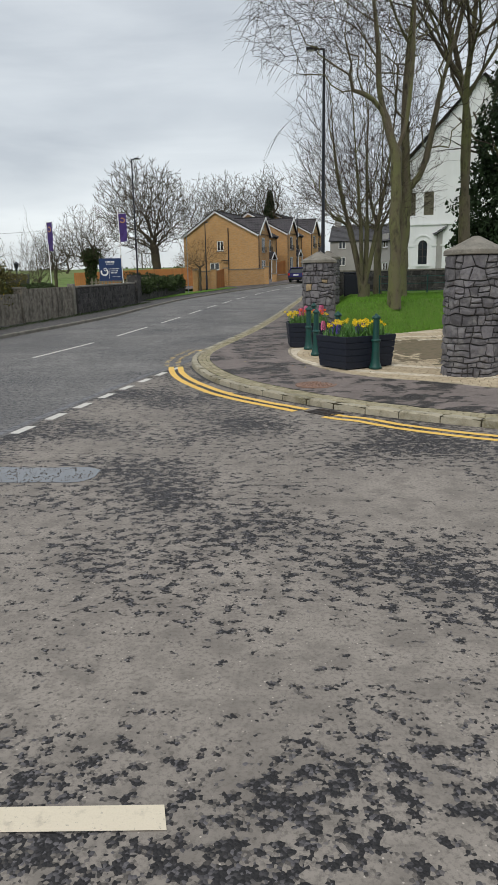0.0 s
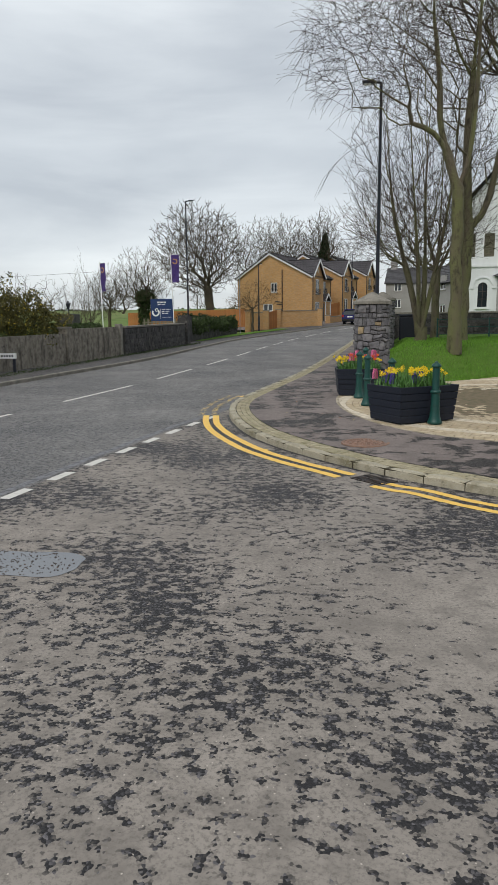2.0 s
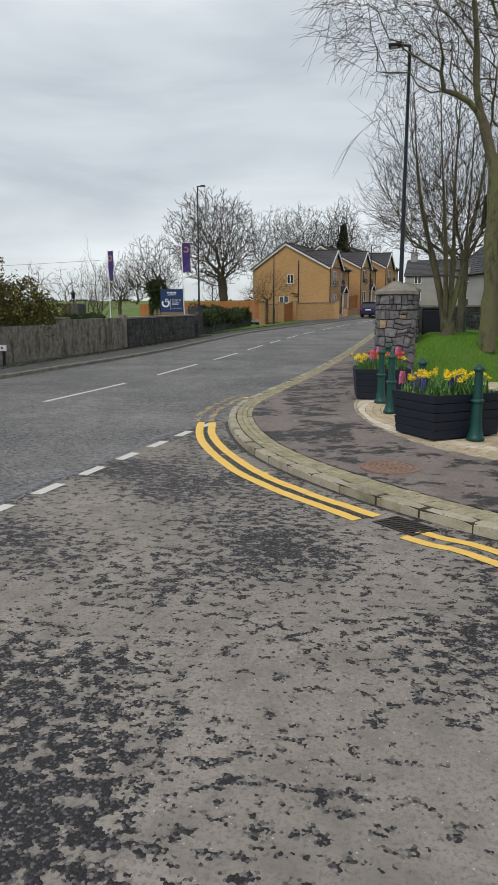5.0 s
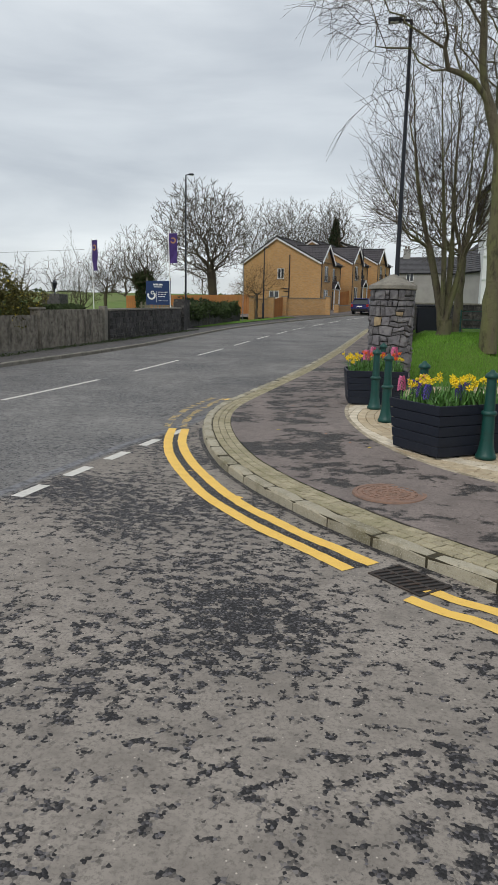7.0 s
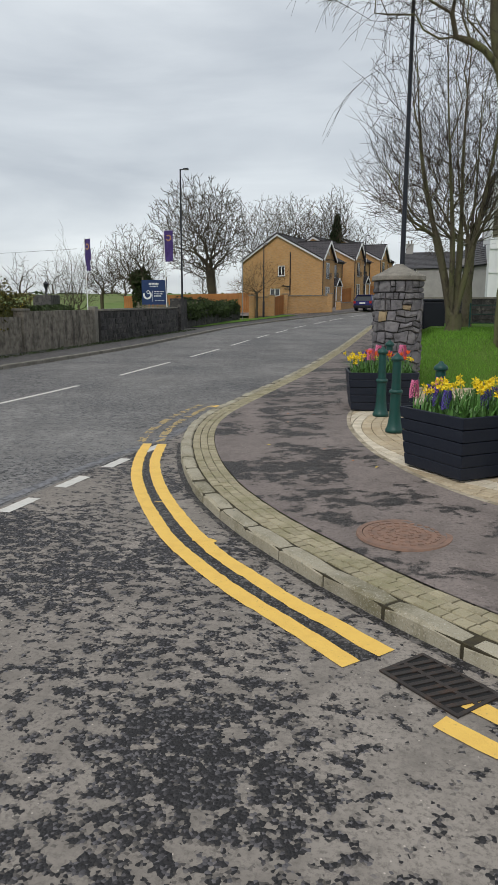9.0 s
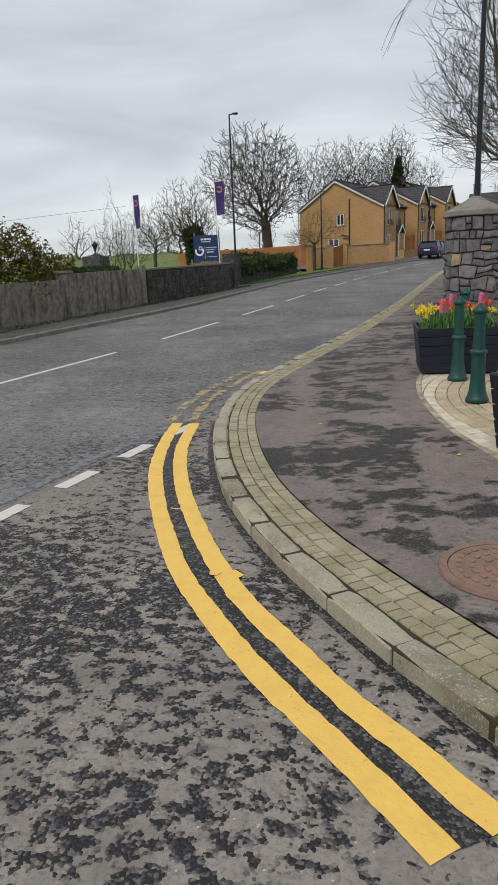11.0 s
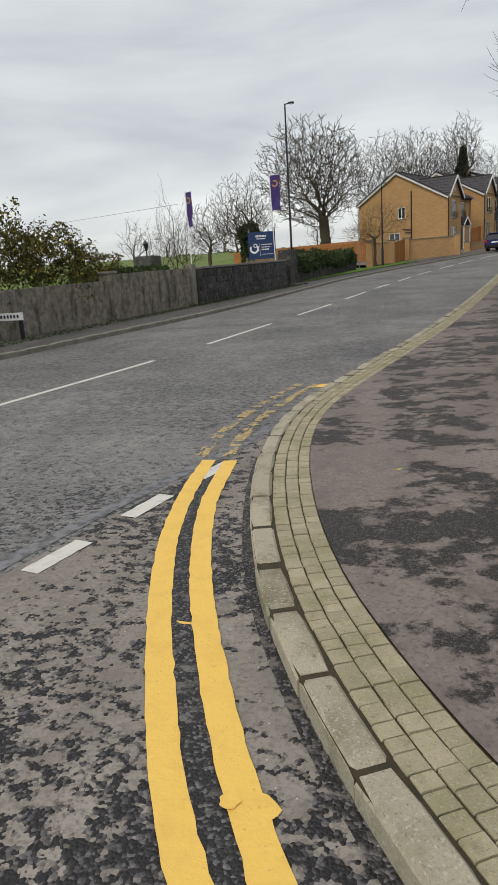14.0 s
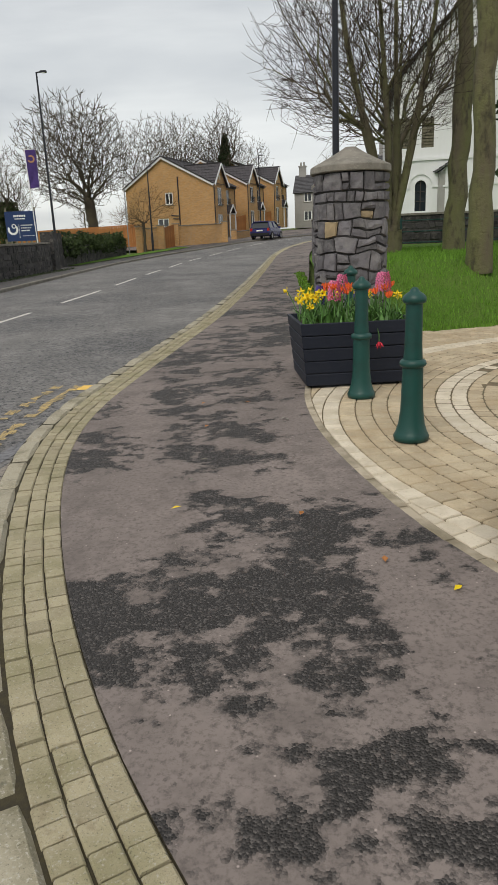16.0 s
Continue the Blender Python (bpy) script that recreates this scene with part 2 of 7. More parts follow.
cap_m = material("cap_concrete", (0.25, 0.23, 0.195), 0.9, layers=[((0.15, 0.14, 0.115), 4, 0.42, 0.65, 0.9, U, "noise"), ((0.36, 0.34, 0.29), 30, 0.55, 0.7, 0.6, U, "noise")], bump=[(30, 0.01, "noise")])
render_m = material("weathered_render", (0.28, 0.25, 0.205), 0.95, layers=[((0.10, 0.088, 0.07), 5.5, 0.40, 0.68, 0.8, (1, 1, 1.0), "noise"), ((0.33, 0.31, 0.27), 1.3, 0.55, 0.75, 0.6, (1, 1, 0.8), "noise"), ((0.05, 0.042, 0.034), 2.6, 0.50, 0.66, 0.8, (1.6, 1.6, 0.45), "noise"), ((0.02, 0.018, 0.016), 12, 0.60, 0.68, 0.85, U, "noise")], bump=[(20, 0.02, "noise")])
black_m = material("black_pole_paint", (0.012, 0.014, 0.022), 0.45, bump=[(20, 0.001, "noise")])
green_m = material("dark_green_paint", (0.008, 0.060, 0.050), 0.42, layers=[((0.012, 0.035, 0.030), 8, 0.5, 0.7, 0.7, U, "noise"), ((0.14, 0.16, 0.14), 90, 0.70, 0.76, 0.5, U, "noise")], bump=[(30, 0.001, "noise")])
navy_m = material("navy_stained_board", (0.008, 0.012, 0.024), 0.6, layers=[((0.016, 0.021, 0.032), 14, 0.5, 0.72, 0.7, (1, 1, 4), "noise")], bump=[(30, 0.003, "noise")])
bark_m = material("mossy_bark", (0.12, 0.10, 0.068), 0.95, layers=[((0.14, 0.15, 0.055), 1.6, 0.42, 0.6, 0.75, (1, 1, 0.3), "noise"), ((0.035, 0.028, 0.022), 7, 0.52, 0.68, 0.8, (1, 1, 0.4), "noise")], bump=[(9, 0.04, "noise"), (40, 0.01, "noise")])
twig_m = material("dark_twig", (0.06, 0.047, 0.036), 0.9, spec=0.2)
farbark_m = material("grey_brown_bark", (0.075, 0.062, 0.046), 0.95, layers=[((0.10, 0.09, 0.05), 0.8, 0.45, 0.6, 0.7, U, "noise")], spec=0.2)
fartwig_m = material("olive_twig", (0.07, 0.06, 0.042), 0.95, spec=0.1)
rust_m = material("rusty_twig", (0.13, 0.085, 0.045), 0.95, spec=0.1)
ivy_m = material("ivy_leaf", (0.022, 0.042, 0.014), 0.7, random_value=0.5, spec=0.3)
hedge_m = material("hedge_leaf", (0.040, 0.062, 0.018), 0.75, random_value=0.5, spec=0.3)
gorse_m = material("gorse_leaf", (0.095, 0.088, 0.028), 0.8, random_value=0.5, spec=0.2)
bloom_m = material("gorse_flower", (0.5, 0.38, 0.04), 0.8, random_value=0.3, spec=0.2)
leaf_m = material("flower_leaf", (0.085, 0.20, 0.045), 0.5, random_value=0.35)
petal_yellow = material("yellow_petal", (0.85, 0.62, 0.02), 0.6, random_value=0.1)
petal_orange = material("orange_petal", (0.80, 0.13, 0.03), 0.6, random_value=0.15)
petal_pink = material("pink_petal", (0.72, 0.20, 0.36), 0.6, random_value=0.15)
petal_blue = material("violet_petal", (0.09, 0.06, 0.30), 0.6, random_value=0.2)
petal_red = material("red_petal", (0.65, 0.03, 0.06), 0.6, random_value=0.15)
timber_m = material("orange_timber", (0.42, 0.17, 0.05), 0.8, layers=[((0.28, 0.11, 0.035), 8, 0.42, 0.65, 0.8, (1, 1, 0.2), "noise")], random_value=0.15)
oldwood_m = material("grey_timber", (0.20, 0.18, 0.13), 0.9, layers=[((0.11, 0.10, 0.07), 6, 0.45, 0.6, 0.8, U, "noise")])
whiteup_m = material("white_plastic", (0.78, 0.78, 0.77), 0.4, layers=[((0.66, 0.66, 0.64), 3, 0.5, 0.7, 0.5, U, "noise")])
churchwall_m = material("white_render", (0.72, 0.73, 0.73), 0.9, layers=[((0.60, 0.61, 0.60), 0.8, 0.42, 0.68, 0.7, (1, 1, 0.4), "noise")], bump=[(8, 0.01, "noise")])
greywall_m = material("grey_render", (0.34, 0.33, 0.31), 0.9, layers=[((0.26, 0.25, 0.24), 0.8, 0.42, 0.68, 0.7, U, "noise")])
darkroof_m = material("old_slate", (0.085, 0.083, 0.088), 0.8, layers=[((0.05, 0.05, 0.052), 2, 0.42, 0.65, 0.8, U, "noise")])
blue_m = material("blue_sign_face", (0.012, 0.036, 0.12), 0.5, layers=[((0.018, 0.045, 0.14), 3, 0.5, 0.7, 0.5, U, "noise")])
purple_m = material("purple_cloth", (0.065, 0.035, 0.17), 0.8, layers=[((0.04, 0.02, 0.11), 4, 0.45, 0.65, 0.7, U, "noise")])
gold_m = material("gold_print", (0.45, 0.24, 0.12), 0.8)
carpaint_m = material("blue_car_paint", (0.022, 0.022, 0.115), 0.25, 0.3, spec=0.6)
rubber_m = material("tyre_rubber", (0.015, 0.015, 0.015), 0.85)
redlens_m = material("red_lens", (0.35, 0.01, 0.01), 0.3)
alloy_m = material("alloy", (0.4, 0.4, 0.4), 0.35, 0.9)
greypost_m = material("galvanised_steel", (0.25, 0.26, 0.26), 0.5, 0.6)


def brick_material(name, a, c):
    m = bpy.data.materials.new(name)
    m.use_nodes = True
    n, l = m.node_tree.nodes, m.node_tree.links
    co, br = n.new("ShaderNodeUVMap"), n.new("ShaderNodeTexBrick")
    br.inputs["Color1"].default_value, br.inputs["Color2"].default_value = (*a, 1), (*c, 1)
    br.inputs["Mortar"].default_value = (0.42, 0.33, 0.22, 1)
    br.inputs["Scale"].default_value, br.inputs["Mortar Size"].default_value = 1, 0.006
    br.inputs["Brick Width"].default_value, br.inputs["Row Height"].default_value = 0.225, 0.075
    br.inputs["Bias"].default_value = -0.2
    l.new(co.outputs[0], br.inputs["Vector"])
    no = n.new("ShaderNodeTexNoise")
    no.inputs["Scale"].default_value = 0.9
    l.new(co.outputs[0], no.inputs["Vector"])
    mx = n.new("ShaderNodeMix")
    mx.data_type, mx.blend_type = "RGBA", "MULTIPLY"
    mx.inputs[7].default_value = (0.8, 0.76, 0.72, 1)
    l.new(no.outputs[0], mx.inputs[0])
    l.new(br.outputs[0], mx.inputs[6])
    l.new(mx.outputs[2], n["Principled BSDF"].inputs["Base Color"])
    bp = n.new("ShaderNodeBump")
    bp.inputs["Distance"].default_value = 0.01
    bp.invert = True
    l.new(br.outputs["Fac"], bp.inputs["Height"])
    l.new(bp.outputs[0], n["Principled BSDF"].inputs["Normal"])
    n["Principled BSDF"].inputs["Roughness"].default_value = 0.9
    return m


def tile_material(name, c):
    m = bpy.data.materials.new(name)
    m.use_nodes = True
    n, l = m.node_tree.nodes, m.node_tree.links
    co, br = n.new("ShaderNodeUVMap"), n.new("ShaderNodeTexBrick")
    br.inputs["Color1"].default_value, br.inputs["Color2"].default_value = (*c, 1), tuple(0.75 * v for v in c) + (1,)
    br.inputs["Mortar"].default_value = tuple(0.35 * v for v in c) + (1,)
    br.inputs["Scale"].default_value, br.inputs["Mortar Size"].default_value = 1, 0.02
    br.inputs["Brick Width"].default_value, br.inputs["Row Height"].default_value = 0.33, 0.33
    l.new(co.outputs[0], br.inputs["Vector"])
    l.new(br.outputs[0], n["Principled BSDF"].inputs["Base Color"])
    bp = n.new("ShaderNodeBump")
    bp.inputs["Distance"].default_value = 0.03
    bp.invert = True
    l.new(br.outputs["Fac"], bp.inputs["Height"])
    l.new(bp.outputs[0], n["Principled BSDF"].inputs["Normal"])
    n["Principled BSDF"].inputs["Roughness"].default_value = 0.75
    return m


brick_m = brick_material("buff_brick", (0.62, 0.37, 0.16), (0.52, 0.29, 0.11))
tile_m = tile_material("roof_tile", (0.085, 0.078, 0.085))
glass_m = bpy.data.materials.new("window_glass")
glass_m.use_nodes = True
glass_m.node_tree.nodes["Principled BSDF"].inputs["Base Color"].default_value = (0.02, 0.025, 0.03, 1)
glass_m.node_tree.nodes["Principled BSDF"].inputs["Roughness"].default_value = 0.06
glass_m.node_tree.nodes["Principled BSDF"].inputs["Specular IOR Level"].default_value = 0.8
water_m = bpy.data.materials.new("puddle_water")
water_m.use_nodes = True
water_m.node_tree.nodes["Principled BSDF"].inputs["Base Color"].default_value = (0.07, 0.07, 0.075, 1)
water_m.node_tree.nodes["Principled BSDF"].inputs["Roughness"].default_value = 0.04
water_m.node_tree.nodes["Principled BSDF"].inputs["IOR"].default_value = 2.0
water_m.node_tree.nodes["Principled BSDF"].inputs["Specular IOR Level"].default_value = 1.0


# shapes
def mesh(name, bm, mat, parent=None, label="", category="", kind="", smooth_shade=False):
    me = bpy.data.meshes.new(name)
    if smooth_shade:
        for f in bm.faces:
            f.smooth = True
    bm.to_mesh(me)
    bm.free()
    me.materials.append(mat)
    ob = new(name, me)
    ob.parent = parent
    return tagged(ob, label, category, "", kind)


def raw(name, verts, faces, mat, parent=None, label="", category="", kind="", smooth_shade=False):
    me = bpy.data.meshes.new(name)
    me.from_pydata(verts, [], faces)
    me.materials.append(mat)
    if smooth_shade:
        me.shade_smooth()
    ob = new(name, me)
    ob.parent = parent
    return tagged(ob, label, category, "", kind)


def part(name, bm, mat, parent, label="", smooth_shade=False):
    return mesh(name, bm, mat, parent, label, smooth_shade=smooth_shade)


def thing(name, m, label, category, group="", kind=""):
    ob = new(name)
    ob.matrix_world = m
    ob.empty_display_size = 0.2
    return tagged(ob, label, category, group, kind)


def boxes(*sizes, bevel=0.0):
    """One bmesh of boxes (x0, y0, z0, x1, y1, z1)."""
    bm = bmesh.new()
    for x0, y0, z0, x1, y1, z1 in sizes:
        bmesh.ops.create_cube(bm, size=1, matrix=Matrix.Translation(((x0 + x1) / 2, (y0 + y1) / 2, (z0 + z1) / 2)) @ Matrix.Diagonal((x1 - x0, y1 - y0, z1 - z0, 1)))
    if bevel:
        bmesh.ops.bevel(bm, geom=list(bm.edges), offset=bevel, segments=2, affect="EDGES", profile=0.6)
    return bm


def lathe(profile, n=24, bm=None, at=(0, 0, 0)):
    """A turned shape from (radius, height) pairs."""
    bm = bm or bmesh.new()
    rings = []
    for r, z in profile:
        if r < 1e-5:
            rings.append([bm.verts.new((at[0], at[1], at[2] + z))] * n)
        else:
            rings.append([bm.verts.new((at[0] + r * math.cos(2 * math.pi * k / n), at[1] + r * math.sin(2 * math.pi * k / n), at[2] + z)) for k in range(n)])
    for a, b in zip(rings, rings[1:]):
        for k in range(n):
            vs = []
            for v in (a[k], a[(k + 1) % n], b[(k + 1) % n], b[k]):
                if v not in vs:
                    vs.append(v)
            if len(vs) > 2:
                bm.faces.new(vs)
    return bm


def tube(bm, pts, r0, r1, n=8):
    rings = []
    for i, p in enumerate(pts):
        p = Vector(p)
        a, b = Vector(pts[max(i - 1, 0)]), Vector(pts[min(i + 1, len(pts) - 1)])
        q = (b - a).to_track_quat("Z", "Y")
        r = r0 + (r1 - r0) * i / (len(pts) - 1)
        rings.append([bm.verts.new(p + q @ Vector((r * math.cos(2 * math.pi * k / n), r * math.sin(2 * math.pi * k / n), 0))) for k in range(n)])
    for a, b in zip(rings, rings[1:]):
        for k in range(n):
            bm.faces.new((a[k], a[(k + 1) % n], b[(k + 1) % n], b[k]))
    for r in (rings[0][::-1], rings[-1]):
        bm.faces.new(r)
    return bm


def prism(pts, z0, z1, bm=None):
    bm = bm or bmesh.new()
    a, b = [bm.verts.new((*p, z0)) for p in pts], [bm.verts.new((*p, z1)) for p in pts]
    bm.faces.new(a[::-1])
    bm.faces.new(b)
    for i in range(len(pts)):
        j = (i + 1) % len(pts)
        bm.faces.new((a[i], a[j], b[j], b[i]))
    bmesh.ops.recalc_face_normals(bm, faces=bm.faces)
    return bm


def smooth(ctrl, n=8):
    """Catmull-Rom through the control points."""
    p = [Vector(c) for c in ctrl]
    p = [2 * p[0] - p[1]] + p + [2 * p[-1] - p[-2]]
    out = []
    for i in range(1, len(p) - 2):
        a, b, c, d = p[i - 1], p[i], p[i + 1], p[i + 2]
        for k in range(n):
            t = k / n
            out.append(0.5 * ((2 * b) + (c - a) * t + (2 * a - 5 * b + 4 * c - d) * t * t + (3 * b - a - 3 * c + d) * t ** 3))
    return out + [p[-2].copy()]


def even(pts, step):
    out, at = [pts[0].copy()], step
    for a, b in zip(pts, pts[1:]):
        d = (b - a).length
        while at <= d:
            out.append(a.lerp(b, at / d))
            at += step
        at -= d
    return out


def shifted(pts, d):
    """The line moved d to its right."""
    out = []
    for i, p in enumerate(pts):
        t = (pts[min(i + 1, len(pts) - 1)] - pts[max(i - 1, 0)]).normalized()
        out.append(Vector((p.x + t.y * d, p.y - t.x * d)))
    return out


RISE_Y = (-50, 8, 14, 41, 50, 58, 66, 76, 86, 110, 3000)
RISE_Z = (0, 0, 0.04, 0.43, 0.65, 0.95, 1.45, 1.85, 2.4, 3.2, 14)


def rise(y):
    """Height of the road along its length."""
    return float(np.mean([np.interp(y + d, RISE_Y, RISE_Z) for d in (-1.5, 0, 1.5)]))


def strip(name, a, b, mat, lift=0.0, drop=0.0, parent=None, lift_b=None, **tags):
    """A band between two lines of as many points, lying on the ground; drop turns its edge at line a down."""
    verts, faces, w = [], [], 3 if drop else 2
    for p, q in zip(a, b):
        za, zb = rise(p.y) + lift, rise(q.y) + (lift if lift_b is None else lift_b)
        if drop:
            verts.append((p.x, p.y, za - drop))
        verts += [(p.x, p.y, za), (q.x, q.y, zb)]
    for i in range(len(a) - 1):
        for k in range(w - 1):
            faces.append((i * w + k, i * w + k + 1, (i + 1) * w + k + 1, (i + 1) * w + k))
    ob = raw(name, verts, faces, mat, parent, **tags)
    return ob


def at_y(line, y):
    pts = sorted((p.y, p.x) for p in line)
    return float(np.interp(y, [p[0] for p in pts], [p[1] for p in pts]))


def box(name, x0, y0, z0, x1, y1, z1, mat, parent=None, bevel=0.0, **tags):
    return mesh(name, boxes((x0, y0, z0, x1, y1, z1), bevel=bevel), mat, parent, **tags)


# ground, roads and footways
KERB_R = smooth([(30, 1.0), (14, 2.4), (7, 4.15), (4.6, 4.85), (3.35, 5.45), (2.38, 6.03), (1.75, 6.53), (1.1, 7.17), (0.43, 7.98), (0.0, 8.62), (-0.32, 9.22), (-0.64, 10.0),
                 (-0.95, 11.0), (-1.15, 12.0), (-1.21, 13.0), (-1.14, 14.2), (-0.97, 16.1), (-0.75, 18.5), (-0.6, 20.8), (-0.3, 27.3), (0.03, 38.0), (0.35, 46.6), (1.04, 54.2),
                 (1.9, 58.6), (3.2, 62.2), (6.5, 68), (11, 75), (18, 85), (26, 95)])
KERB_L = smooth([(-10.6, -18), (-9.6, -5), (-8.9, 5), (-8.5, 12), (-8.12, 18.0), (-7.75, 23), (-7.6, 28.0), (-7.8, 33.5), (-8.0, 40), (-7.9, 45), (-7.3, 50), (-5.9, 56), (-4.3, 60),
                 (-1.8, 65), (1.8, 70.5), (6.5, 77), (13, 86.5), (21, 97)])
CENTRE = smooth([(-6.2, -12), (-5.6, 3), (-5.2, 10), (-5.0, 13.2), (-4.7, 17), (-4.6, 20), (-4.45, 26), (-4.45, 31), (-4.45, 36), (-4.3, 42), (-4.0, 47), (-3.35, 52), (-2.5, 57),
                 (-1.5, 60.5), (0.1, 64.4), (3.8, 70), (9, 78), (16, 88)])
JOINT = smooth([(-3.0, -14), (-2.4, 0), (-2.0, 5), (-1.78, 7.6), (-1.68, 8.6), (-1.56, 9.6), (-1.42, 10.5), (-1.25, 11.3), (-1.16, 12.2), (-1.0, 13)])

# open land, one sheet to the horizon
bm = bmesh.new()
xs = [-2500, -1200, -600, -300, -160] + [-90 + 6 * i for i in range(35)] + [160, 300, 600, 1200, 2500]
ys = [-1500, -600, -200, -80] + [-40 + 6 * i for i in range(32)] + [190, 260, 400, 700, 1200, 2500]
grid = []
for y in ys:
    row = []
    for x in xs:
        z = rise(y) - 0.12
        if x < -12:
            z += 0.10 + 0.02 * max(0, min(y, 500) - 60) + 0.25 * noise.noise((x / 25, y / 25, 0))
        elif x > 12 and y < 60:
            z += 0.4
        row.append(bm.verts.new((x, y, z)))
    grid.append(row)
for r, s in zip(grid, grid[1:]):
    for k in range(len(xs) - 1):
        bm.faces.new((r[k], r[k + 1], s[k + 1], s[k]))
mesh("ground", bm, field_m, kind="structure", smooth_shade=True, label="rough green pasture beyond the garden walls", category="ground")

jx = lambda y: at_y(JOINT, y) if y < 12.6 else at_y(KERB_R, y) + 0.3
rows, verts, faces = [-20 + 0.5 * i for i in range(236)], [], []
for y in rows:
    a, b = at_y(KERB_L, y), jx(y)
    for k in range(7):
        verts.append((a - 0.2 + (b - a + 0.2) * k / 6, y, rise(y)))
for i in range(len(rows) - 1):
    for k in range(6):
        faces.append((i * 7 + k, i * 7 + k + 1, (i + 1) * 7 + k + 1, (i + 1) * 7 + k))
raw("road", verts, faces, main_m, kind="structure", label="worn dark grey tarmac main road", category="road")
rows, verts, faces = [-20 + 0.4 * i for i in range(83)], [], []
for y in rows:
    a = at_y(JOINT, min(y, 12.6))
    b = 35 if y < 4 else max(a + 0.05, at_y(KERB_R, y) + 0.25 + max(0, (8 - y) * 8))
    for k in range(9):
        verts.append((a + (b - a) * k / 8, y, rise(y)))
for i in range(len(rows) - 1):
    for k in range(8):
        faces.append((i * 9 + k, i * 9 + k + 1, (i + 1) * 9 + k + 1, (i + 1) * 9 + k))
raw("side_road", verts, faces, side_m, kind="structure", label="worn tarmac side road with bare dark chippings", category="road")
jl = even(JOINT, 0.25)
strip("joint_strip", shifted(jl, -0.16), shifted(jl, -0.05), joint_m, 0.003, kind="structure", label="grey sealed joint between two road surfaces", category="road")

# kerb bed, setts bed, footway
fine = even(KERB_R, 0.3)
KH = 0.095
strip("kerb_bed", shifted(fine, 0.006), shifted(fine, 0.386), moss_m, KH - 0.015, 0.13, kind="structure", label="mossy bedding under the kerb and setts", category="kerb")
back = []
for p, q in zip(fine, shifted(fine, 2.35)):
    back.append(q)
EDGE = smooth([(30, 4.6), (14, 5.6), (7, 6.55), (4.7, 7.1), (3.93, 7.4), (3.24, 8.0), (2.5, 8.42), (1.98, 8.93), (1.62, 9.5), (1.43, 9.93), (1.23, 10.42), (1.05, 11.1), (0.9, 11.9), (0.84, 12.7), (0.86, 13.3), (0.98, 14.4),
               (1.08, 15.6), (1.1, 18.5), (1.2, 22), (1.55, 27.5), (2.05, 38), (2.5, 46.6), (3.2, 53.6), (4.1, 57.6), (5.3, 61), (8.5, 66.6), (13, 73.5), (20, 83.5), (28, 93.5)])
inner, outer = shifted(fine, 0.380), []
for i, p in enumerate(inner):
    outer.append(min(EDGE, key=lambda e: (e - p).length))
strip("footway", inner, outer, foot_m, KH - 0.002, lift_b=0.145, kind="structure", label="patched dark tarmac footway with worn pale areas", category="pavement")
fl = even(KERB_L, 0.5)
strip("footway_far", shifted(fl, -2.1), shifted(fl, -0.13), farfoot_m, 0.1, kind="structure", label="grey tarmac footway beside the garden walls", category="pavement")
verge = [p for p in fl if 43 < p.y < 60]
strip("verge", shifted(verge, -2.7), shifted(verge, -1.5), grass_m, 0.14, kind="structure", label="narrow strip of bright green grass", category="grass")
drive = [p for p in fl if 58 < p.y < 96]
strip("forecourt", shifted(drive, -9), shifted(drive, -0.14), foot_m, 0.09, kind="structure", label="tarmac forecourt before the brick houses", category="pavement")

# painted lines
cen = even(CENTRE, 0.25)


def wobbly(name, pts, a, b, mat, lift, parent=None, label="", category="", amp=0.006, step=0.06):
    pts = even(pts, step)
    la = [p + Vector((amp * noise.noise((p.x * 16, p.y * 16, a)), amp * noise.noise((p.x * 16, p.y * 16, a + 5)))) for p in shifted(pts, a)]
    lb = [p + Vector((amp * noise.noise((p.x * 16, p.y * 16, b)), amp * noise.noise((p.x * 16, p.y * 16, b + 5)))) for p in shifted(pts, b)]
    return strip(name, la, lb, mat, lift, parent=parent, label=label, category=category, kind="structure")


def line_from(line, y0, y1):
    return [p for p in line if y0 <= p.y <= y1]


y = 12.95 - 5.45 * 3
marks = []
while y < 84:
    seg = line_from(cen, y, y + 3.7)
    if len(seg) > 3:
        strip("centre_line_mark", shifted(seg, -0.05), shifted(seg, 0.05), white_m, 0.004, kind="structure", label="long white centre line mark on tarmac", category="road marking")
    y += 5.45 if y < 50 else 4.6
giveway = even(smooth([(-2.05, 4.0), (-1.86, 5.9), (-1.61, 8.29), (-1.46, 9.5), (-1.33, 10.5), (-1.2, 11.2)]), 0.02)
gl = sum((b - a).length for a, b in zip(giveway, giveway[1:]))
k0 = next(i for i, p in enumerate(giveway) if p.y > 8.29)
for j in range(-5, 4):
    seg = giveway[max(0, k0 + int(j * 40.6)):k0 + int(j * 40.6) + 24]
    if len(seg) > 5:
        wobbly("give_way_mark", seg, -0.06, 0.06, white_m, 0.004, label="short white dash of the junction line", category="road marking")
kr = even(KERB_R, 0.05)
RESTART = [(1.64, 6.19), (1.82, 6.05), (2.04, 5.93), (2.5, 5.5), (3.3, 5.0), (4.6, 4.45), (7, 3.8)]
OUTER = [(1.19, 6.45), (1.04, 6.61), (0.90, 6.75), (0.71, 6.94), (0.48, 7.17), (0.2, 7.50), (0.02, 7.73), (-0.12, 7.92), (-0.31, 8.24), (-0.49, 8.57), (-0.68, 8.93), (-0.96, 9.55), (-1.15, 10.1), (-1.30, 10.65), (-1.42, 11.2)]
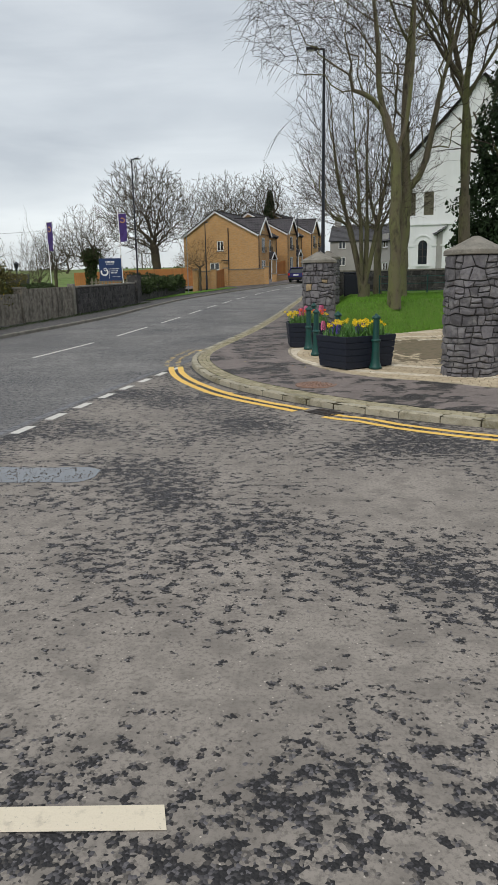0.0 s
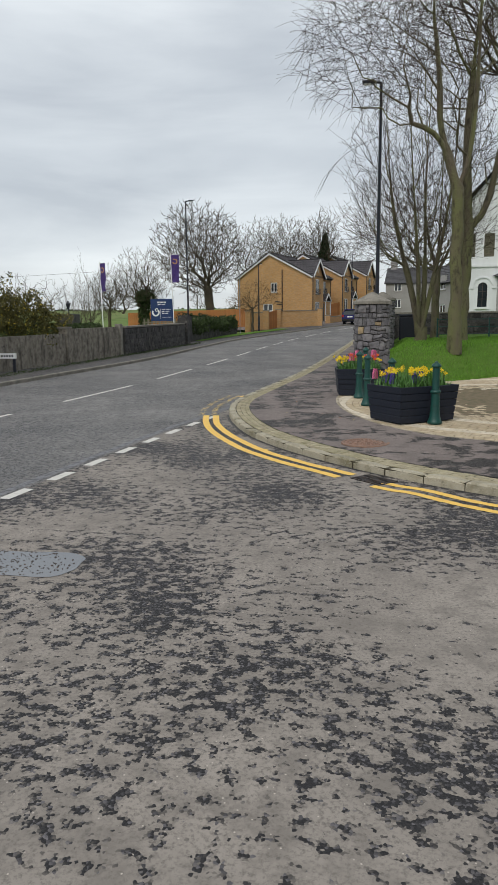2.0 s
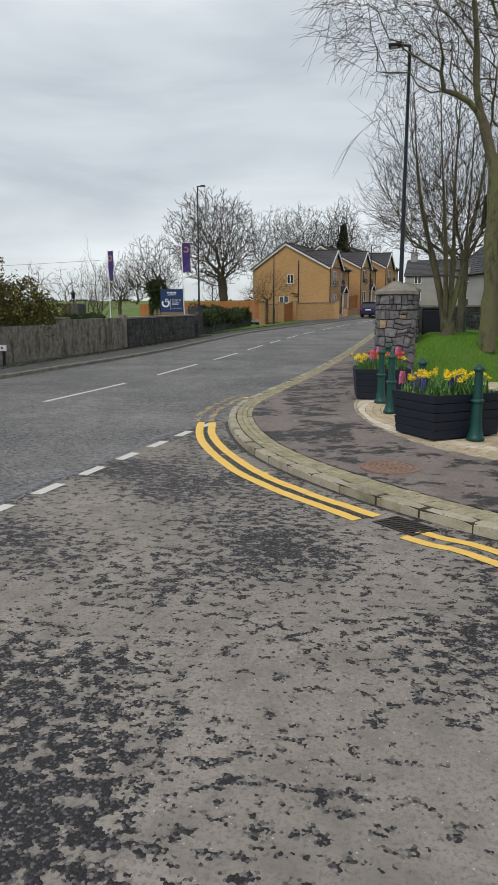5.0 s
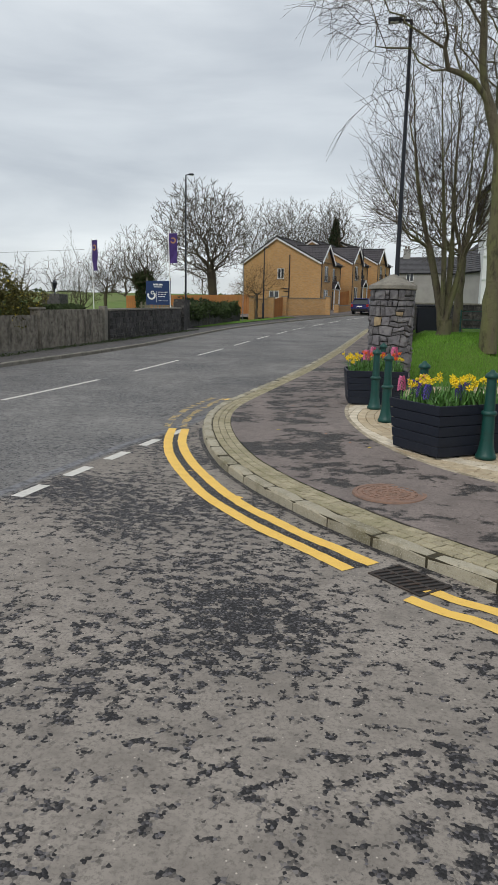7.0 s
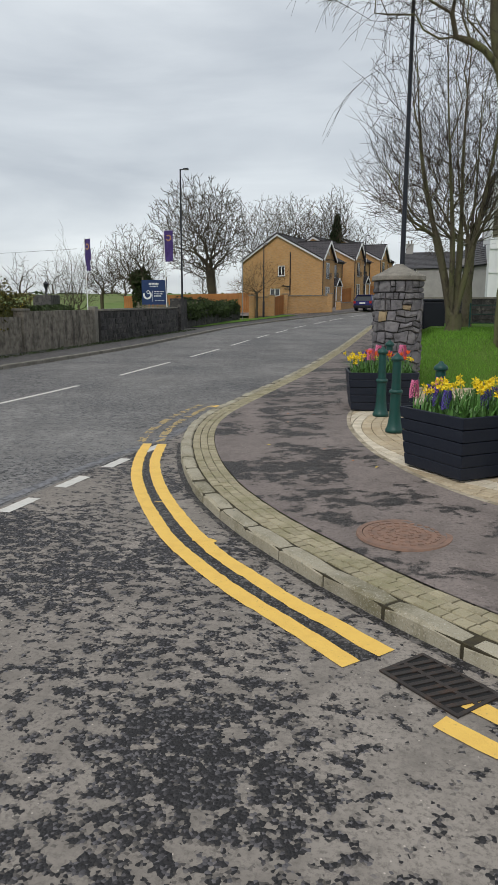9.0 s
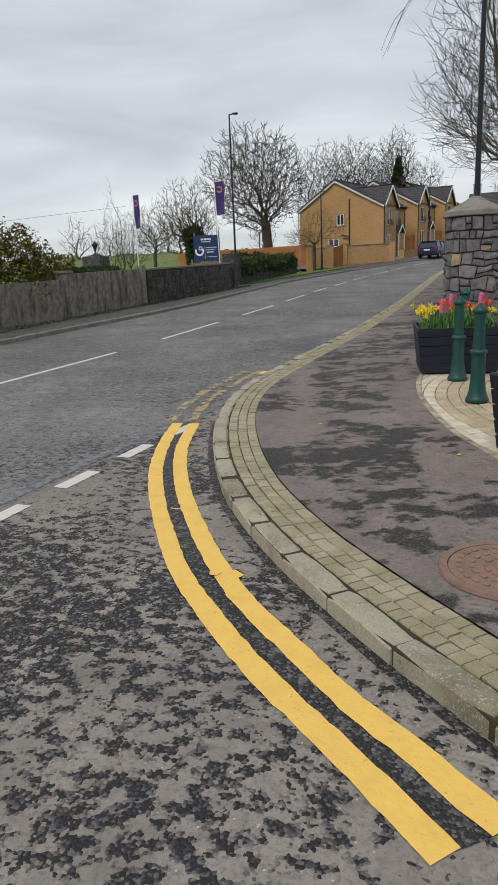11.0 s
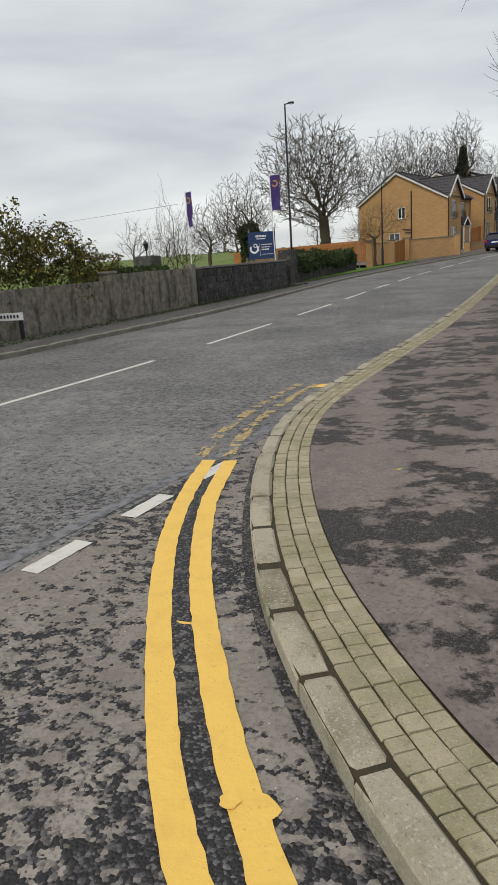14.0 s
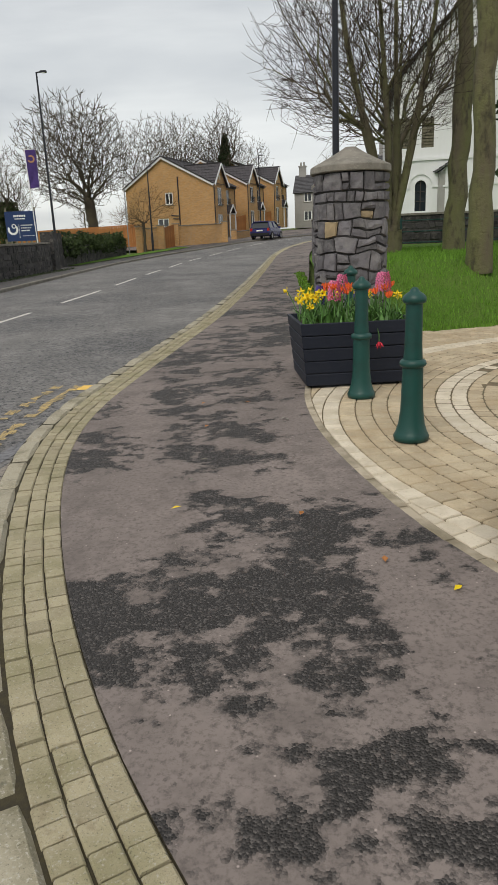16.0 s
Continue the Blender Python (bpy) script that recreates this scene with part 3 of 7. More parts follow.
INNER = [(1.35, 6.58), (1.22, 6.70), (1.07, 6.86), (0.86, 7.04), (0.66, 7.27), (0.43, 7.52), (0.24, 7.75), (0.11, 7.94), (-0.09, 8.25), (-0.27, 8.57), (-0.48, 8.96), (-0.71, 9.44), (-0.97, 10.1), (-1.12, 10.65), (-1.24, 11.2)]
ol, il = even(smooth(OUTER), 0.05), even(smooth(INNER), 0.05)
n_l = min(len(ol), len(il))
ol = [ol[int(k * (len(ol) - 1) / (n_l - 1))] for k in range(n_l)]
il = [il[int(k * (len(il) - 1) / (n_l - 1))] for k in range(n_l)]
for _ in range(5):
    for q in (ol, il):
        q[1:-1] = [(a + b * 2 + c) / 4 for a, b, c in zip(q, q[1:], q[2:])]
strip("bare_strip", shifted(ol, 0.03), shifted(il, -0.03), bare_m, 0.002, kind="structure", label="bare dark chippings between the yellow lines", category="road")
bare = [p for p in kr if 6.5 < p.y < 11.3 and p.x < 2.4]
strip("gutter_strip", shifted(bare, -0.05), shifted(bare, 0.0), bare_m, 0.002, kind="structure", label="narrow dark gutter strip along the kerb", category="road")
for seg, lo, hi in ((ol, -0.054, 0.054), (il, -0.054, 0.054), (even(smooth(RESTART), 0.05), -0.095, 0.0), (even(smooth(RESTART), 0.05), 0.10, 0.195)):
    wobbly("yellow_line", seg, lo, hi, yellow_m, 0.005, label="fresh thick yellow no-waiting line along the kerb", category="road marking", amp=0.010)
for x, y, r in ((0.135, 7.93, 0.068), (0.06, 7.94, 0.03), (-0.50, 8.86, 0.055)):
    raw("paint_blot", [(x + r * (1 + 0.15 * math.sin(5 * a / 3)) * math.cos(a / 3), y + r * math.sin(a / 3), 0.009 + (0.004 if r < 0.04 else 0)) for a in range(19)], [tuple(range(19))], yellow_m, label="blot of spilt yellow paint on the line", category="road marking", kind="structure")
rnd = random.Random(5)
worn = thing("worn_yellow_line", Matrix(), "worn broken remains of old yellow paint by the kerb", "road marking", kind="structure")
for lo in (-0.33, -0.55):
    verts, faces = [], []
    seg = [p for p in kr if 11.3 < p.y < 14.4]
    la = [shifted(seg, lo + k * 0.02) for k in range(6)]
    for i in range(len(seg) - 1):
        for k in range(5):
            a, b, c, d = la[k][i], la[k + 1][i], la[k + 1][i + 1], la[k][i + 1]
            if noise.noise((a.x * 9, a.y * 9, 3)) + 0.25 * rnd.random() > 0.10:
                s = len(verts)
                verts += [(v.x + rnd.uniform(-.008, .008), v.y + rnd.uniform(-.008, .008), rise(v.y) + 0.004) for v in (a, b, c, d)]
                faces.append((s, s + 1, s + 2, s + 3))
    raw("paint_flecks", verts, faces, oldyellow_m, worn)
strip("yellow_end_mark", [Vector((-1.42, 14.15)), Vector((-1.36, 14.36))], [Vector((-1.16, 14.15)), Vector((-1.12, 14.36))], yellow_m, 0.004, kind="structure", label="short yellow mark ending the worn lines", category="road marking")
strip("side_road_mark", [Vector((-0.7, -0.52)), Vector((0.48, -0.42)), Vector((1.0, -0.37))], [Vector((-0.68, -0.63)), Vector((0.52, -0.52)), Vector((1.03, -0.472))], cream_paint_m, 0.004, kind="structure", label="cream painted mark across the side road", category="road marking")

# puddle
pts = []
for k in range(40):
    a = 2 * math.pi * k / 40
    r = 1 + 0.18 * noise.noise((math.cos(a) * 1.5, math.sin(a) * 1.5, 7)) + 0.10 * noise.noise((math.cos(a) * 5, math.sin(a) * 5, 3))
    pts.append((-1.15 + 0.72 * r * math.cos(a), 3.42 + 0.30 * r * math.sin(a) + 0.05 * math.sin(3 * a)))
puddle = raw("puddle", [(x, y, 0.004) for x, y in pts], [tuple(range(40))], water_m, label="shallow rain puddle in a hollow of the tarmac", category="puddle", kind="structure")
rnd = random.Random(8)
verts, faces = [], []


def pebble(verts, faces, x, y, z, r, rnd):
    s = len(verts)
    for k in range(5):
        a = 2 * math.pi * k / 5 + rnd.random()
        q = r * rnd.uniform(0.7, 1.3)
        verts.append((x + q * math.cos(a), y + q * math.sin(a), z - 0.002))
    verts.append((x, y, z + r * rnd.uniform(0.35, 0.7)))
    for k in range(5):
        faces.append((s + k, s + (k + 1) % 5, s + 5))


for _ in range(420):
    a, q = rnd.uniform(0, 6.28), math.sqrt(rnd.random())
    pebble(verts, faces, -1.15 + 0.68 * q * math.cos(a), 3.42 + 0.28 * q * math.sin(a), 0.004, rnd.uniform(0.006, 0.013), rnd)
raw("puddle_grit", verts, faces, iron_m, kind="stuff", label="dark grit standing out of the puddle", category="grit")
verts, faces = [], []
for _ in range(2600):
    x, y = rnd.uniform(-1.2, 3.2), rnd.uniform(5.5, 14)
    d = min((p - Vector((x, y))).length for p in fine[60:140])
    if noise.noise((x * 1.3, y * 1.3, 1)) > -0.05 and not (x > at_y(KERB_R, y) - 0.05 and x < at_y(KERB_R, y) + 0.9 and y < 16):
        z = rise(y) + (0.11 if x > at_y(KERB_R, y) + 0.7 else 0.0)
        if y > 8.2 and x > at_y(EDGE, y) - 0.1:
            continue
        pebble(verts, faces, x, y, z, rnd.uniform(0.0025, 0.007), rnd)
for _ in range(2500):
    x, y = rnd.uniform(-0.6, 2.2), rnd.uniform(8.3, 13.5)
    if at_y(KERB_R, y) + 0.75 < x < at_y(EDGE, y) - 0.05:
        t = (x - at_y(KERB_R, y) - 0.6) / (at_y(EDGE, y) - at_y(KERB_R, y) - 0.6)
        pebble(verts, faces, x, y, rise(y) + KH + 0.05 * max(0, t), rnd.uniform(0.002, 0.006), rnd)
raw("loose_grit", verts, faces, cap_m, kind="stuff", label="loose pale grit scattered over the tarmac", category="grit")

# gully grate
gx, gy = 1.565, 6.36
g = thing("drain_grate", pose(gx, gy, 0.002, 0, 0, -45), "rusty cast iron gully grate set beside the kerb", "drain grate")
part("frame", boxes((-0.215, -0.14, 0, 0.215, -0.122, 0.008), (-0.215, 0.122, 0, 0.215, 0.14, 0.008), (-0.215, -0.122, 0, -0.197, 0.122, 0.008), (0.197, -0.122, 0, 0.215, 0.122, 0.008)), iron_m, g)
# no real hollow: a thin black sheet gives the shade below the bars
part("pit", boxes((-0.197, -0.122, 0.0005, 0.197, 0.122, 0.0015)), rubber_m, g, "flat black sheet standing for the shade under the bars")
for k in range(8):
    bm = boxes((-0.011, -0.125, 0.0018, 0.011, 0.125, 0.009), bevel=0.002)
    bm.transform(Matrix.Translation((-0.172 + k * 0.049, 0, 0)) @ Matrix.Rotation(radians(-14), 4, "Z"))
    part("bar", bm, iron_m, g)
part("cross_bar", boxes((-0.197, -0.010, 0.0018, 0.197, 0.010, 0.0085)), iron_m, g)

# manhole cover
mh = thing("manhole_cover", pose(1.46, 8.02, rise(8) + KH + 0.018), "round worn reddish cover with raised studs in tarmac", "manhole cover")
part("disc", lathe([(0.0, 0.004), (0.27, 0.004), (0.27, -0.01)], 40), pink_m, mh)
part("rim", lathe([(0.275, -0.01), (0.275, 0.006), (0.31, 0.006), (0.315, -0.01)], 40), pink_m, mh)
for ring, cnt in ((0.05, 6), (0.105, 12), (0.165, 18), (0.225, 26)):
    for k in range(cnt):
        a = 2 * math.pi * k / cnt + ring * 9
        bm = boxes((-0.011, -0.016, 0.003, 0.011, 0.016, 0.010))
        bm.transform(Matrix.Translation((ring * math.cos(a), ring * math.sin(a), 0)) @ Matrix.Rotation(a, 4, "Z"))
        part("stud", bm, pink_m, mh)

# lawn bank
LAWN_EDGE = [(1.35, 16.6), (1.9, 16.35), (2.5, 16.3), (3.4, 16.5), (4.6, 17.6), (6.5, 19.5), (10, 22), (16, 25), (30, 30), (60, 40)]


def lawn_z(x, y):
    ye = float(np.interp(x, [p[0] for p in LAWN_EDGE], [p[1] for p in LAWN_EDGE]))
    d = max(0, y - ye)
    side = max(0.0, min(1.0, (x - 1.4) / 1.0))
    top = 1.03 + 0.004 * max(0, y - 20)
    t = min(1, d / 2.1)
    return (rise(ye) + 0.13) + (top - rise(ye) - 0.13) * (t * t * (3 - 2 * t)) * (0.35 + 0.65 * side) + 0.03 * noise.noise((x, y, 0))


verts, faces = [], []
NX, NY = 60, 60
for j in range(NY + 1):
    for i in range(NX + 1):
        u, v = (i / NX) ** 2.2, (j / NY) ** 1.8
        xe = 1.35 + 58 * u
        ye = float(np.interp(xe, [p[0] for p in LAWN_EDGE], [p[1] for p in LAWN_EDGE]))
        yy = ye + 48 * v
        xx = xe + (0.035 * (yy - 16.6) if xe < 4 else 0.0)
        verts.append((xx, yy, lawn_z(xe, yy)))
for j in range(NY):
    for i in range(NX):
        a = j * (NX + 1) + i
        faces.append((a, a + 1, a + NX + 2, a + NX + 1))
raw("lawn", verts, faces, grass_m, kind="structure", smooth_shade=True, label="bright green mown grass bank under the bare trees", category="grass")
rnd = random.Random(3)
verts, faces = [], []
for _ in range(42000):
    x = 1.5 + 9 * rnd.random() ** 1.3
    ye = float(np.interp(x, [p[0] for p in LAWN_EDGE], [p[1] for p in LAWN_EDGE]))
    y = ye + 9 * rnd.random() ** 1.5
    z, h, a = lawn_z(x, y), rnd.uniform(0.03, 0.085), rnd.uniform(0, 6.28)
    x += 0.035 * (y - 16.6) if x < 4 else 0
    s = len(verts)
    verts += [(x - 0.006 * math.cos(a), y - 0.006 * math.sin(a), z - 0.01), (x + 0.006 * math.cos(a), y + 0.006 * math.sin(a), z - 0.01), (x + h * rnd.uniform(-.5, .5), y + h * rnd.uniform(-.5, .5), z + h)]
    faces.append((s, s + 1, s + 2))
raw("grass_blades", verts, faces, blade_m, kind="stuff", label="short uneven green grass blades on the bank", category="grass")


# masonry
def stone_pillar(name, x, y, z0, height, r, seed, label, tan=()):
    """A round rubble pillar: a mortar core, single stones proud of it, and a conical cap."""
    rnd = random.Random(seed)
    p = thing(name, pose(x, y, z0), label, "gate pillar")
    part("core", lathe([(r - 0.02, 0), (r - 0.02, height)], 32), mortar_m, p)
    cap = lathe([(r - 0.03, height), (r + 0.04, height + 0.002), (r + 0.048, height + 0.012), (r + 0.046, height + 0.07), (r + 0.036, height + 0.082), (r * 0.7, height + 0.155), (r * 0.36, height + 0.225), (0.06, height + 0.278), (0, height + 0.285)], 44)
    for v in cap.verts:
        v.co += Vector((v.co.x, v.co.y, 0)).normalized() * 0.010 * noise.noise(v.co * 7) + Vector((0, 0, 0.006 * noise.noise(v.co * 9)))
    part("cap", cap, cap_m, p, "weathered conical concrete cap")
    wave = [(rnd.randint(3, 9), rnd.uniform(5, 16), rnd.uniform(0, 6.3), rnd.uniform(0, 6.3)) for _ in range(7)]

    def warp(b, zt):
        """The crooked run of the joints: an angle and a height nudged by a few waves."""
        fade = min(1, zt / 0.1, (height - zt) / 0.1)
        da = sum(math.sin(k * b + f * zt + c) for k, f, c, _ in wave) * 0.007 / r
        dz = sum(math.sin(k * b - f * zt + e) for k, f, _, e in wave) * 0.006 * max(0, fade)
        return b + da, zt + dz

    z, row = 0.0, 0
    while z < height - 0.03:
        h = min(rnd.choice((0.09, 0.12, 0.15, 0.18)) * rnd.uniform(0.9, 1.1), height - z)
        if height - z - h < 0.05:
            h = height - z
        a, end = rnd.uniform(0, 1), None
        first = a
        while a < first + 2 * math.pi - 0.02:
            w = min(rnd.choice((0.09, 0.14, 0.18, 0.23)) * rnd.uniform(0.9, 1.1) / r, first + 2 * math.pi - a)
            if first + 2 * math.pi - a - w < 0.2:
                w = first + 2 * math.pi - a
            split = rnd.random() < 0.4 and h > 0.12
            for zz0, zz1 in (((z, z + h * 0.45), (z + h * 0.45, z + h)) if split else ((z, z + h),)):
                gap, proud = 0.0045, rnd.uniform(0.0, 0.028)
                cut = rnd.uniform(0.3, 0.7)
                n = 4
                verts, faces = [], []
                jit = lambda: rnd.uniform(-0.008, 0.008)
                for k in range(n + 1):
                    b = a + gap / r + (w - 2 * gap / r) * k / n
                    for rr, zt in ((r - 0.03, zz0 + gap), (r + proud + jit() * 0.8, zz0 + gap + 0.006 + abs(jit()) * 0.8), (r + 0.004 + proud + jit(), (zz0 + zz1) / 2), (r + proud + jit() * 0.8, zz1 - gap - 0.006 - abs(jit()) * 0.8), (r - 0.03, zz1 - gap)):
                        rr2 = rr if 0 < k < n else min(rr, r + proud * 0.4 - 0.006)
                        if k in (1, n - 1):
                            b2 = a + (gap + 0.010) / r if k == 1 else a + w - (gap + 0.010) / r
                        else:
                            b2 = b
                        b2, z2 = warp(b2, zt)
                        verts.append((rr2 * math.cos(b2), rr2 * math.sin(b2), z2))
                for k in range(n):
                    for c in range(4):
                        faces.append((k * 5 + c, (k + 1) * 5 + c, (k + 1) * 5 + c + 1, k * 5 + c + 1))
                ang = math.degrees((a + w / 2) % (2 * math.pi))
                half = math.degrees(w / 2) + 0.5
                is_tan = any(abs(ang - t0) < half and zz0 < zt0 < zz1 for t0, zt0 in tan)
                raw("stone", verts, faces, tan_m if is_tan else stone_m, p)
            a += w
        z += h
        row += 1
    return p


def rubble_wall(name, a, b, z_of, height, thick, size, seed, label, mat=None, coping=True, stones=True, category="wall"):
    """A straight wall on the ground from a to b, with its stones joined into one rough face."""
    rnd = random.Random(seed)
    a, b = Vector(a), Vector(b)
    L = (b - a).length
    t = (b - a) / L
    nrm = Vector((t.y, -t.x))
    w = thing(name, Matrix(), label, category)
    verts, faces = [], []
    seg = max(1, int(L / 2))
    for k in range(seg + 1):
        c = a + t * L * k / seg
        zz = z_of(c)
        for s, z in ((-1, zz - 0.1), (-1, zz + height), (1, zz + height), (1, zz - 0.1)):
            q = c + nrm * s * thick / 2
            verts.append((q.x, q.y, z))
    for k in range(seg):
        for c in range(3):
            faces.append((k * 4 + c, k * 4 + c + 1, k * 4 + c + 5, k * 4 + c + 4))
    faces += [(3, 2, 1, 0), tuple(seg * 4 + c for c in range(4))]
    raw("core", verts, faces, mortar_m if stones else mat, w)
    if stones:
        verts, faces = [], []
        for side in (-1, 1):
            z = 0.0
            while z < height:
                h = min(rnd.uniform(0.5, 1.0) * size, height - z)
                u = rnd.uniform(-0.1, 0)
                while u < L:
                    ln = rnd.uniform(0.8, 1.9) * size
                    u0, u1 = max(0, u), min(L, u + ln)
                    if u1 - u0 > 0.05:
                        out = thick / 2 + rnd.uniform(0.0, 0.035)
                        s = len(verts)
                        for uu, hh, oo in ((u0 + .01, z + .01, thick / 2), (u1 - .01, z + .01, thick / 2), (u1 - .01, z + h - .01, thick / 2), (u0 + .01, z + h - .01, thick / 2),
                                           (u0 + .03, z + .03, out), (u1 - .03, z + .025, out), (u1 - .035, z + h - .03, out), (u0 + .025, z + h - .025, out)):
                            c = a + t * uu
                            q = c + nrm * side * oo + t * (0.22 * size * noise.noise((uu * 2.1 / size, hh * 2.1 / size, seed)))
                            verts.append((q.x, q.y, z_of(c) + max(0, hh + 0.30 * size * noise.noise((uu * 1.7 / size, hh * 1.7 / size, seed + 9)))))
                        faces += [(s + 4, s + 5, s + 6, s + 7)] + [(s + k, s + (k + 1) % 4, s + 4 + (k + 1) % 4, s + 4 + k) for k in range(4)]
                    u += ln
                z += h
        raw("stones", verts, faces, mat or stone_m, w, kind="stuff")
    if coping:
        bm = bmesh.new()
        for k in range(seg):
            c, d = a + t * (L * k / seg + 0.01), a + t * (L * (k + 1) / seg - 0.01)
            zc, zd = z_of(c) + height, z_of(d) + height
            vs = []
            for q, z in ((c, zc), (d, zd)):
                for s, up in ((-1, 0), (-1, 0.07), (1, 0.07), (1, 0)):
                    e = q + nrm * s * (thick / 2 + 0.04)
                    vs.append(bm.verts.new((e.x, e.y, z + up + 0.004)))
            for f in ((0, 1, 2, 3), (7, 6, 5, 4), (0, 4, 5, 1), (1, 5, 6, 2), (2, 6, 7, 3), (3, 7, 4, 0)):
                bm.faces.new([vs[i] for i in f])
        bmesh.ops.recalc_face_normals(bm, faces=bm.faces)
        part("coping", bm, cap_m, w)
    return w


stone_pillar("gate_pillar", 1.5, 15.75, rise(15.7) + 0.12, 1.88, 0.40, 11, "round grey rubble stone gate pillar beside the flower planter", tan=((232, 1.38), (296, 1.40)))
stone_pillar("gate_pillar", 3.86, 8.88, 0.13, 1.83, 0.42, 23, "round grey rubble stone gate pillar on the corner paving")
stone_pillar("gate_pillar", 1.82, 22.3, 0.40, 1.95, 0.38, 31, "round grey rubble stone pillar on the footway edge")
rubble_wall("park_wall", (1.82, 24), (2.35, 37), lambda c: rise(c.y) + 0.12, 1.6, 0.4, 0.25, 4, "grey rubble stone wall along the footway")
rubble_wall("churchyard_wall", (2.3, 33.6), (30, 35.2), lambda c: 0.95, 1.12, 0.45, 0.26, 6, "dark grey rubble stone churchyard wall behind the lawn", mat=darkstone_m)

# churchyard railing
rl = thing("railing", Matrix(), "dark metal estate railing before the churchyard wall", "railing")
for k in range(14):
    x = 3.95 + k * 1.9
    part("post", boxes((x - 0.025, 26.57, 0.9, x + 0.025, 26.63, 1.82)), green_m, rl)
for z in (1.2, 1.48, 1.76):
    bm = tube(bmesh.new(), [(3.95, 26.6, z), (28.65, 26.6, z)], 0.016, 0.016, 6)
    part("rail", bm, green_m, rl)

# low gate leaf by the corner pillar
gt = thing("park_gate", pose(4.3, 9.25, 0.13, 0, 0, 28), "open dark green metal gate hung on the corner pillar", "gate")
part("hanging_post", boxes((0, -0.03, 0, 0.06, 0.03, 1.45)), green_m, gt)
for z in (0.2, 0.55, 0.95, 1.35):
    part("rail", tube(bmesh.new(), [(0.05, 0, z), (1.9, 0, z)], 0.018, 0.018, 6), green_m, gt)


# street furniture
def bollard():
    b = thing("bollard", Matrix(), "dark green painted cast iron bollard on pale paving", "bollard", "bollards round the paving")
    part("base", lathe([(0.084, 0), (0.105, 0.005), (0.1092, 0.03), (0.09912, 0.05), (0.09408, 0.06), (0.0798, 0.11), (0.06972, 0.19), (0.06552, 0.28), (0.06216, 0.46)], 28), green_m, b, smooth_shade=True)
    part("collar", lathe([(0.06048, 0.455), (0.07728, 0.465), (0.08064, 0.478), (0.0756, 0.495), (0.0588, 0.505)], 28), green_m, b, smooth_shade=True)
    part("shaft", lathe([(0.05712, 0.50), (0.05208, 0.60), (0.04872, 0.835)], 28), green_m, b, smooth_shade=True)
    part("cap", lathe([(0.04872, 0.83), (0.06552, 0.838), (0.07056, 0.85), (0.0672, 0.87), (0.0504, 0.888), (0.0294, 0.90), (0.0252, 0.91), (0.01512, 0.922), (0, 0.926)], 28), green_m, b, "domed green cap worn at the rim", smooth_shade=True)
    return b


PZ = 0.145
bo = bollard()
bo.matrix_world = pose(1.445, 11.66, rise(11.66) + PZ, 0, 0, 0)
for x, y, r in ((1.28, 12.85, 40), (2.45, 9.54, 80), (1.38, 14.6, 20), (1.84, 10.5, 10)):
    copy_thing(bo, pose(x, y, rise(y) + PZ, 0, 0, r))


def planter(x, y, turn, wx, wy, h, label):
    """A flared box of horizontal boards with soil inside."""
    p = thing("planter", pose(x, y, rise(y) + PZ + 0.02, 0, 0, turn), label, "planter")
    n, lean, th = 5, 0.05, 0.03
    part("foot", boxes((0.06, 0.06, -0.02, wx - 0.06, wy - 0.06, 0.02)), black_m, p)
    for k in range(n):
        z0, z1 = 0.0 + h * k / n + 0.004, h * (k + 1) / n - 0.004
        o0, o1 = lean * k / n, lean * (k + 1) / n
        for ax, ay, bx, by in ((0, 0, wx, 0), (wx, 0, wx, wy), (wx, wy, 0, wy), (0, wy, 0, 0)):
            d = Vector((bx - ax, by - ay)).normalized()
            o = Vector((d.y, -d.x))
            bm = bmesh.new()
            vs = []
            for z, out in ((z0, o0), (z1, o1)):
                for e, s in (((ax, ay), -1), ((bx, by), 1)):
                    for off in (out, out - th):
                        q = Vector(e) + o * off + d * s * (off if off > 0 else off)
                        vs.append(bm.verts.new((q.x, q.y, z)))
            for f in ((0, 2, 6, 4), (1, 5, 7, 3), (4, 6, 7, 5), (0, 1, 3, 2), (0, 4, 5, 1), (2, 3, 7, 6)):
                bm.faces.new([vs[i] for i in f])
            bmesh.ops.recalc_face_normals(bm, faces=bm.faces)
            bmesh.ops.bevel(bm, geom=list(bm.edges), offset=0.004, segments=1, affect="EDGES")
            part("board", bm, navy_m, p)
    part("lining", boxes((0.0, 0.0, 0.02, wx, wy, h - 0.075)), black_m, p, "black inner box behind the boards")
    bm = bmesh.new()
    bmesh.ops.create_grid(bm, x_segments=16, y_segments=14, size=0.5, matrix=Matrix.Translation((wx / 2, wy / 2, h - 0.05)) @ Matrix.Diagonal((wx + 0.04, wy + 0.04, 1, 1)))
    for v in bm.verts:
        v.co.z += 0.02 * noise.noise((v.co.x * 6, v.co.y * 6, 2))
    part("soil", bm, soil_m, p)
    return p


p1 = planter(0.87, 13.2, 6, 0.86, 0.8, 0.53, "navy stained timber planter full of mixed spring flowers")
p2 = planter(1.95, 9.34, 36, 1.0, 0.74, 0.54, "navy stained timber planter full of yellow daffodils and violet hyacinths")


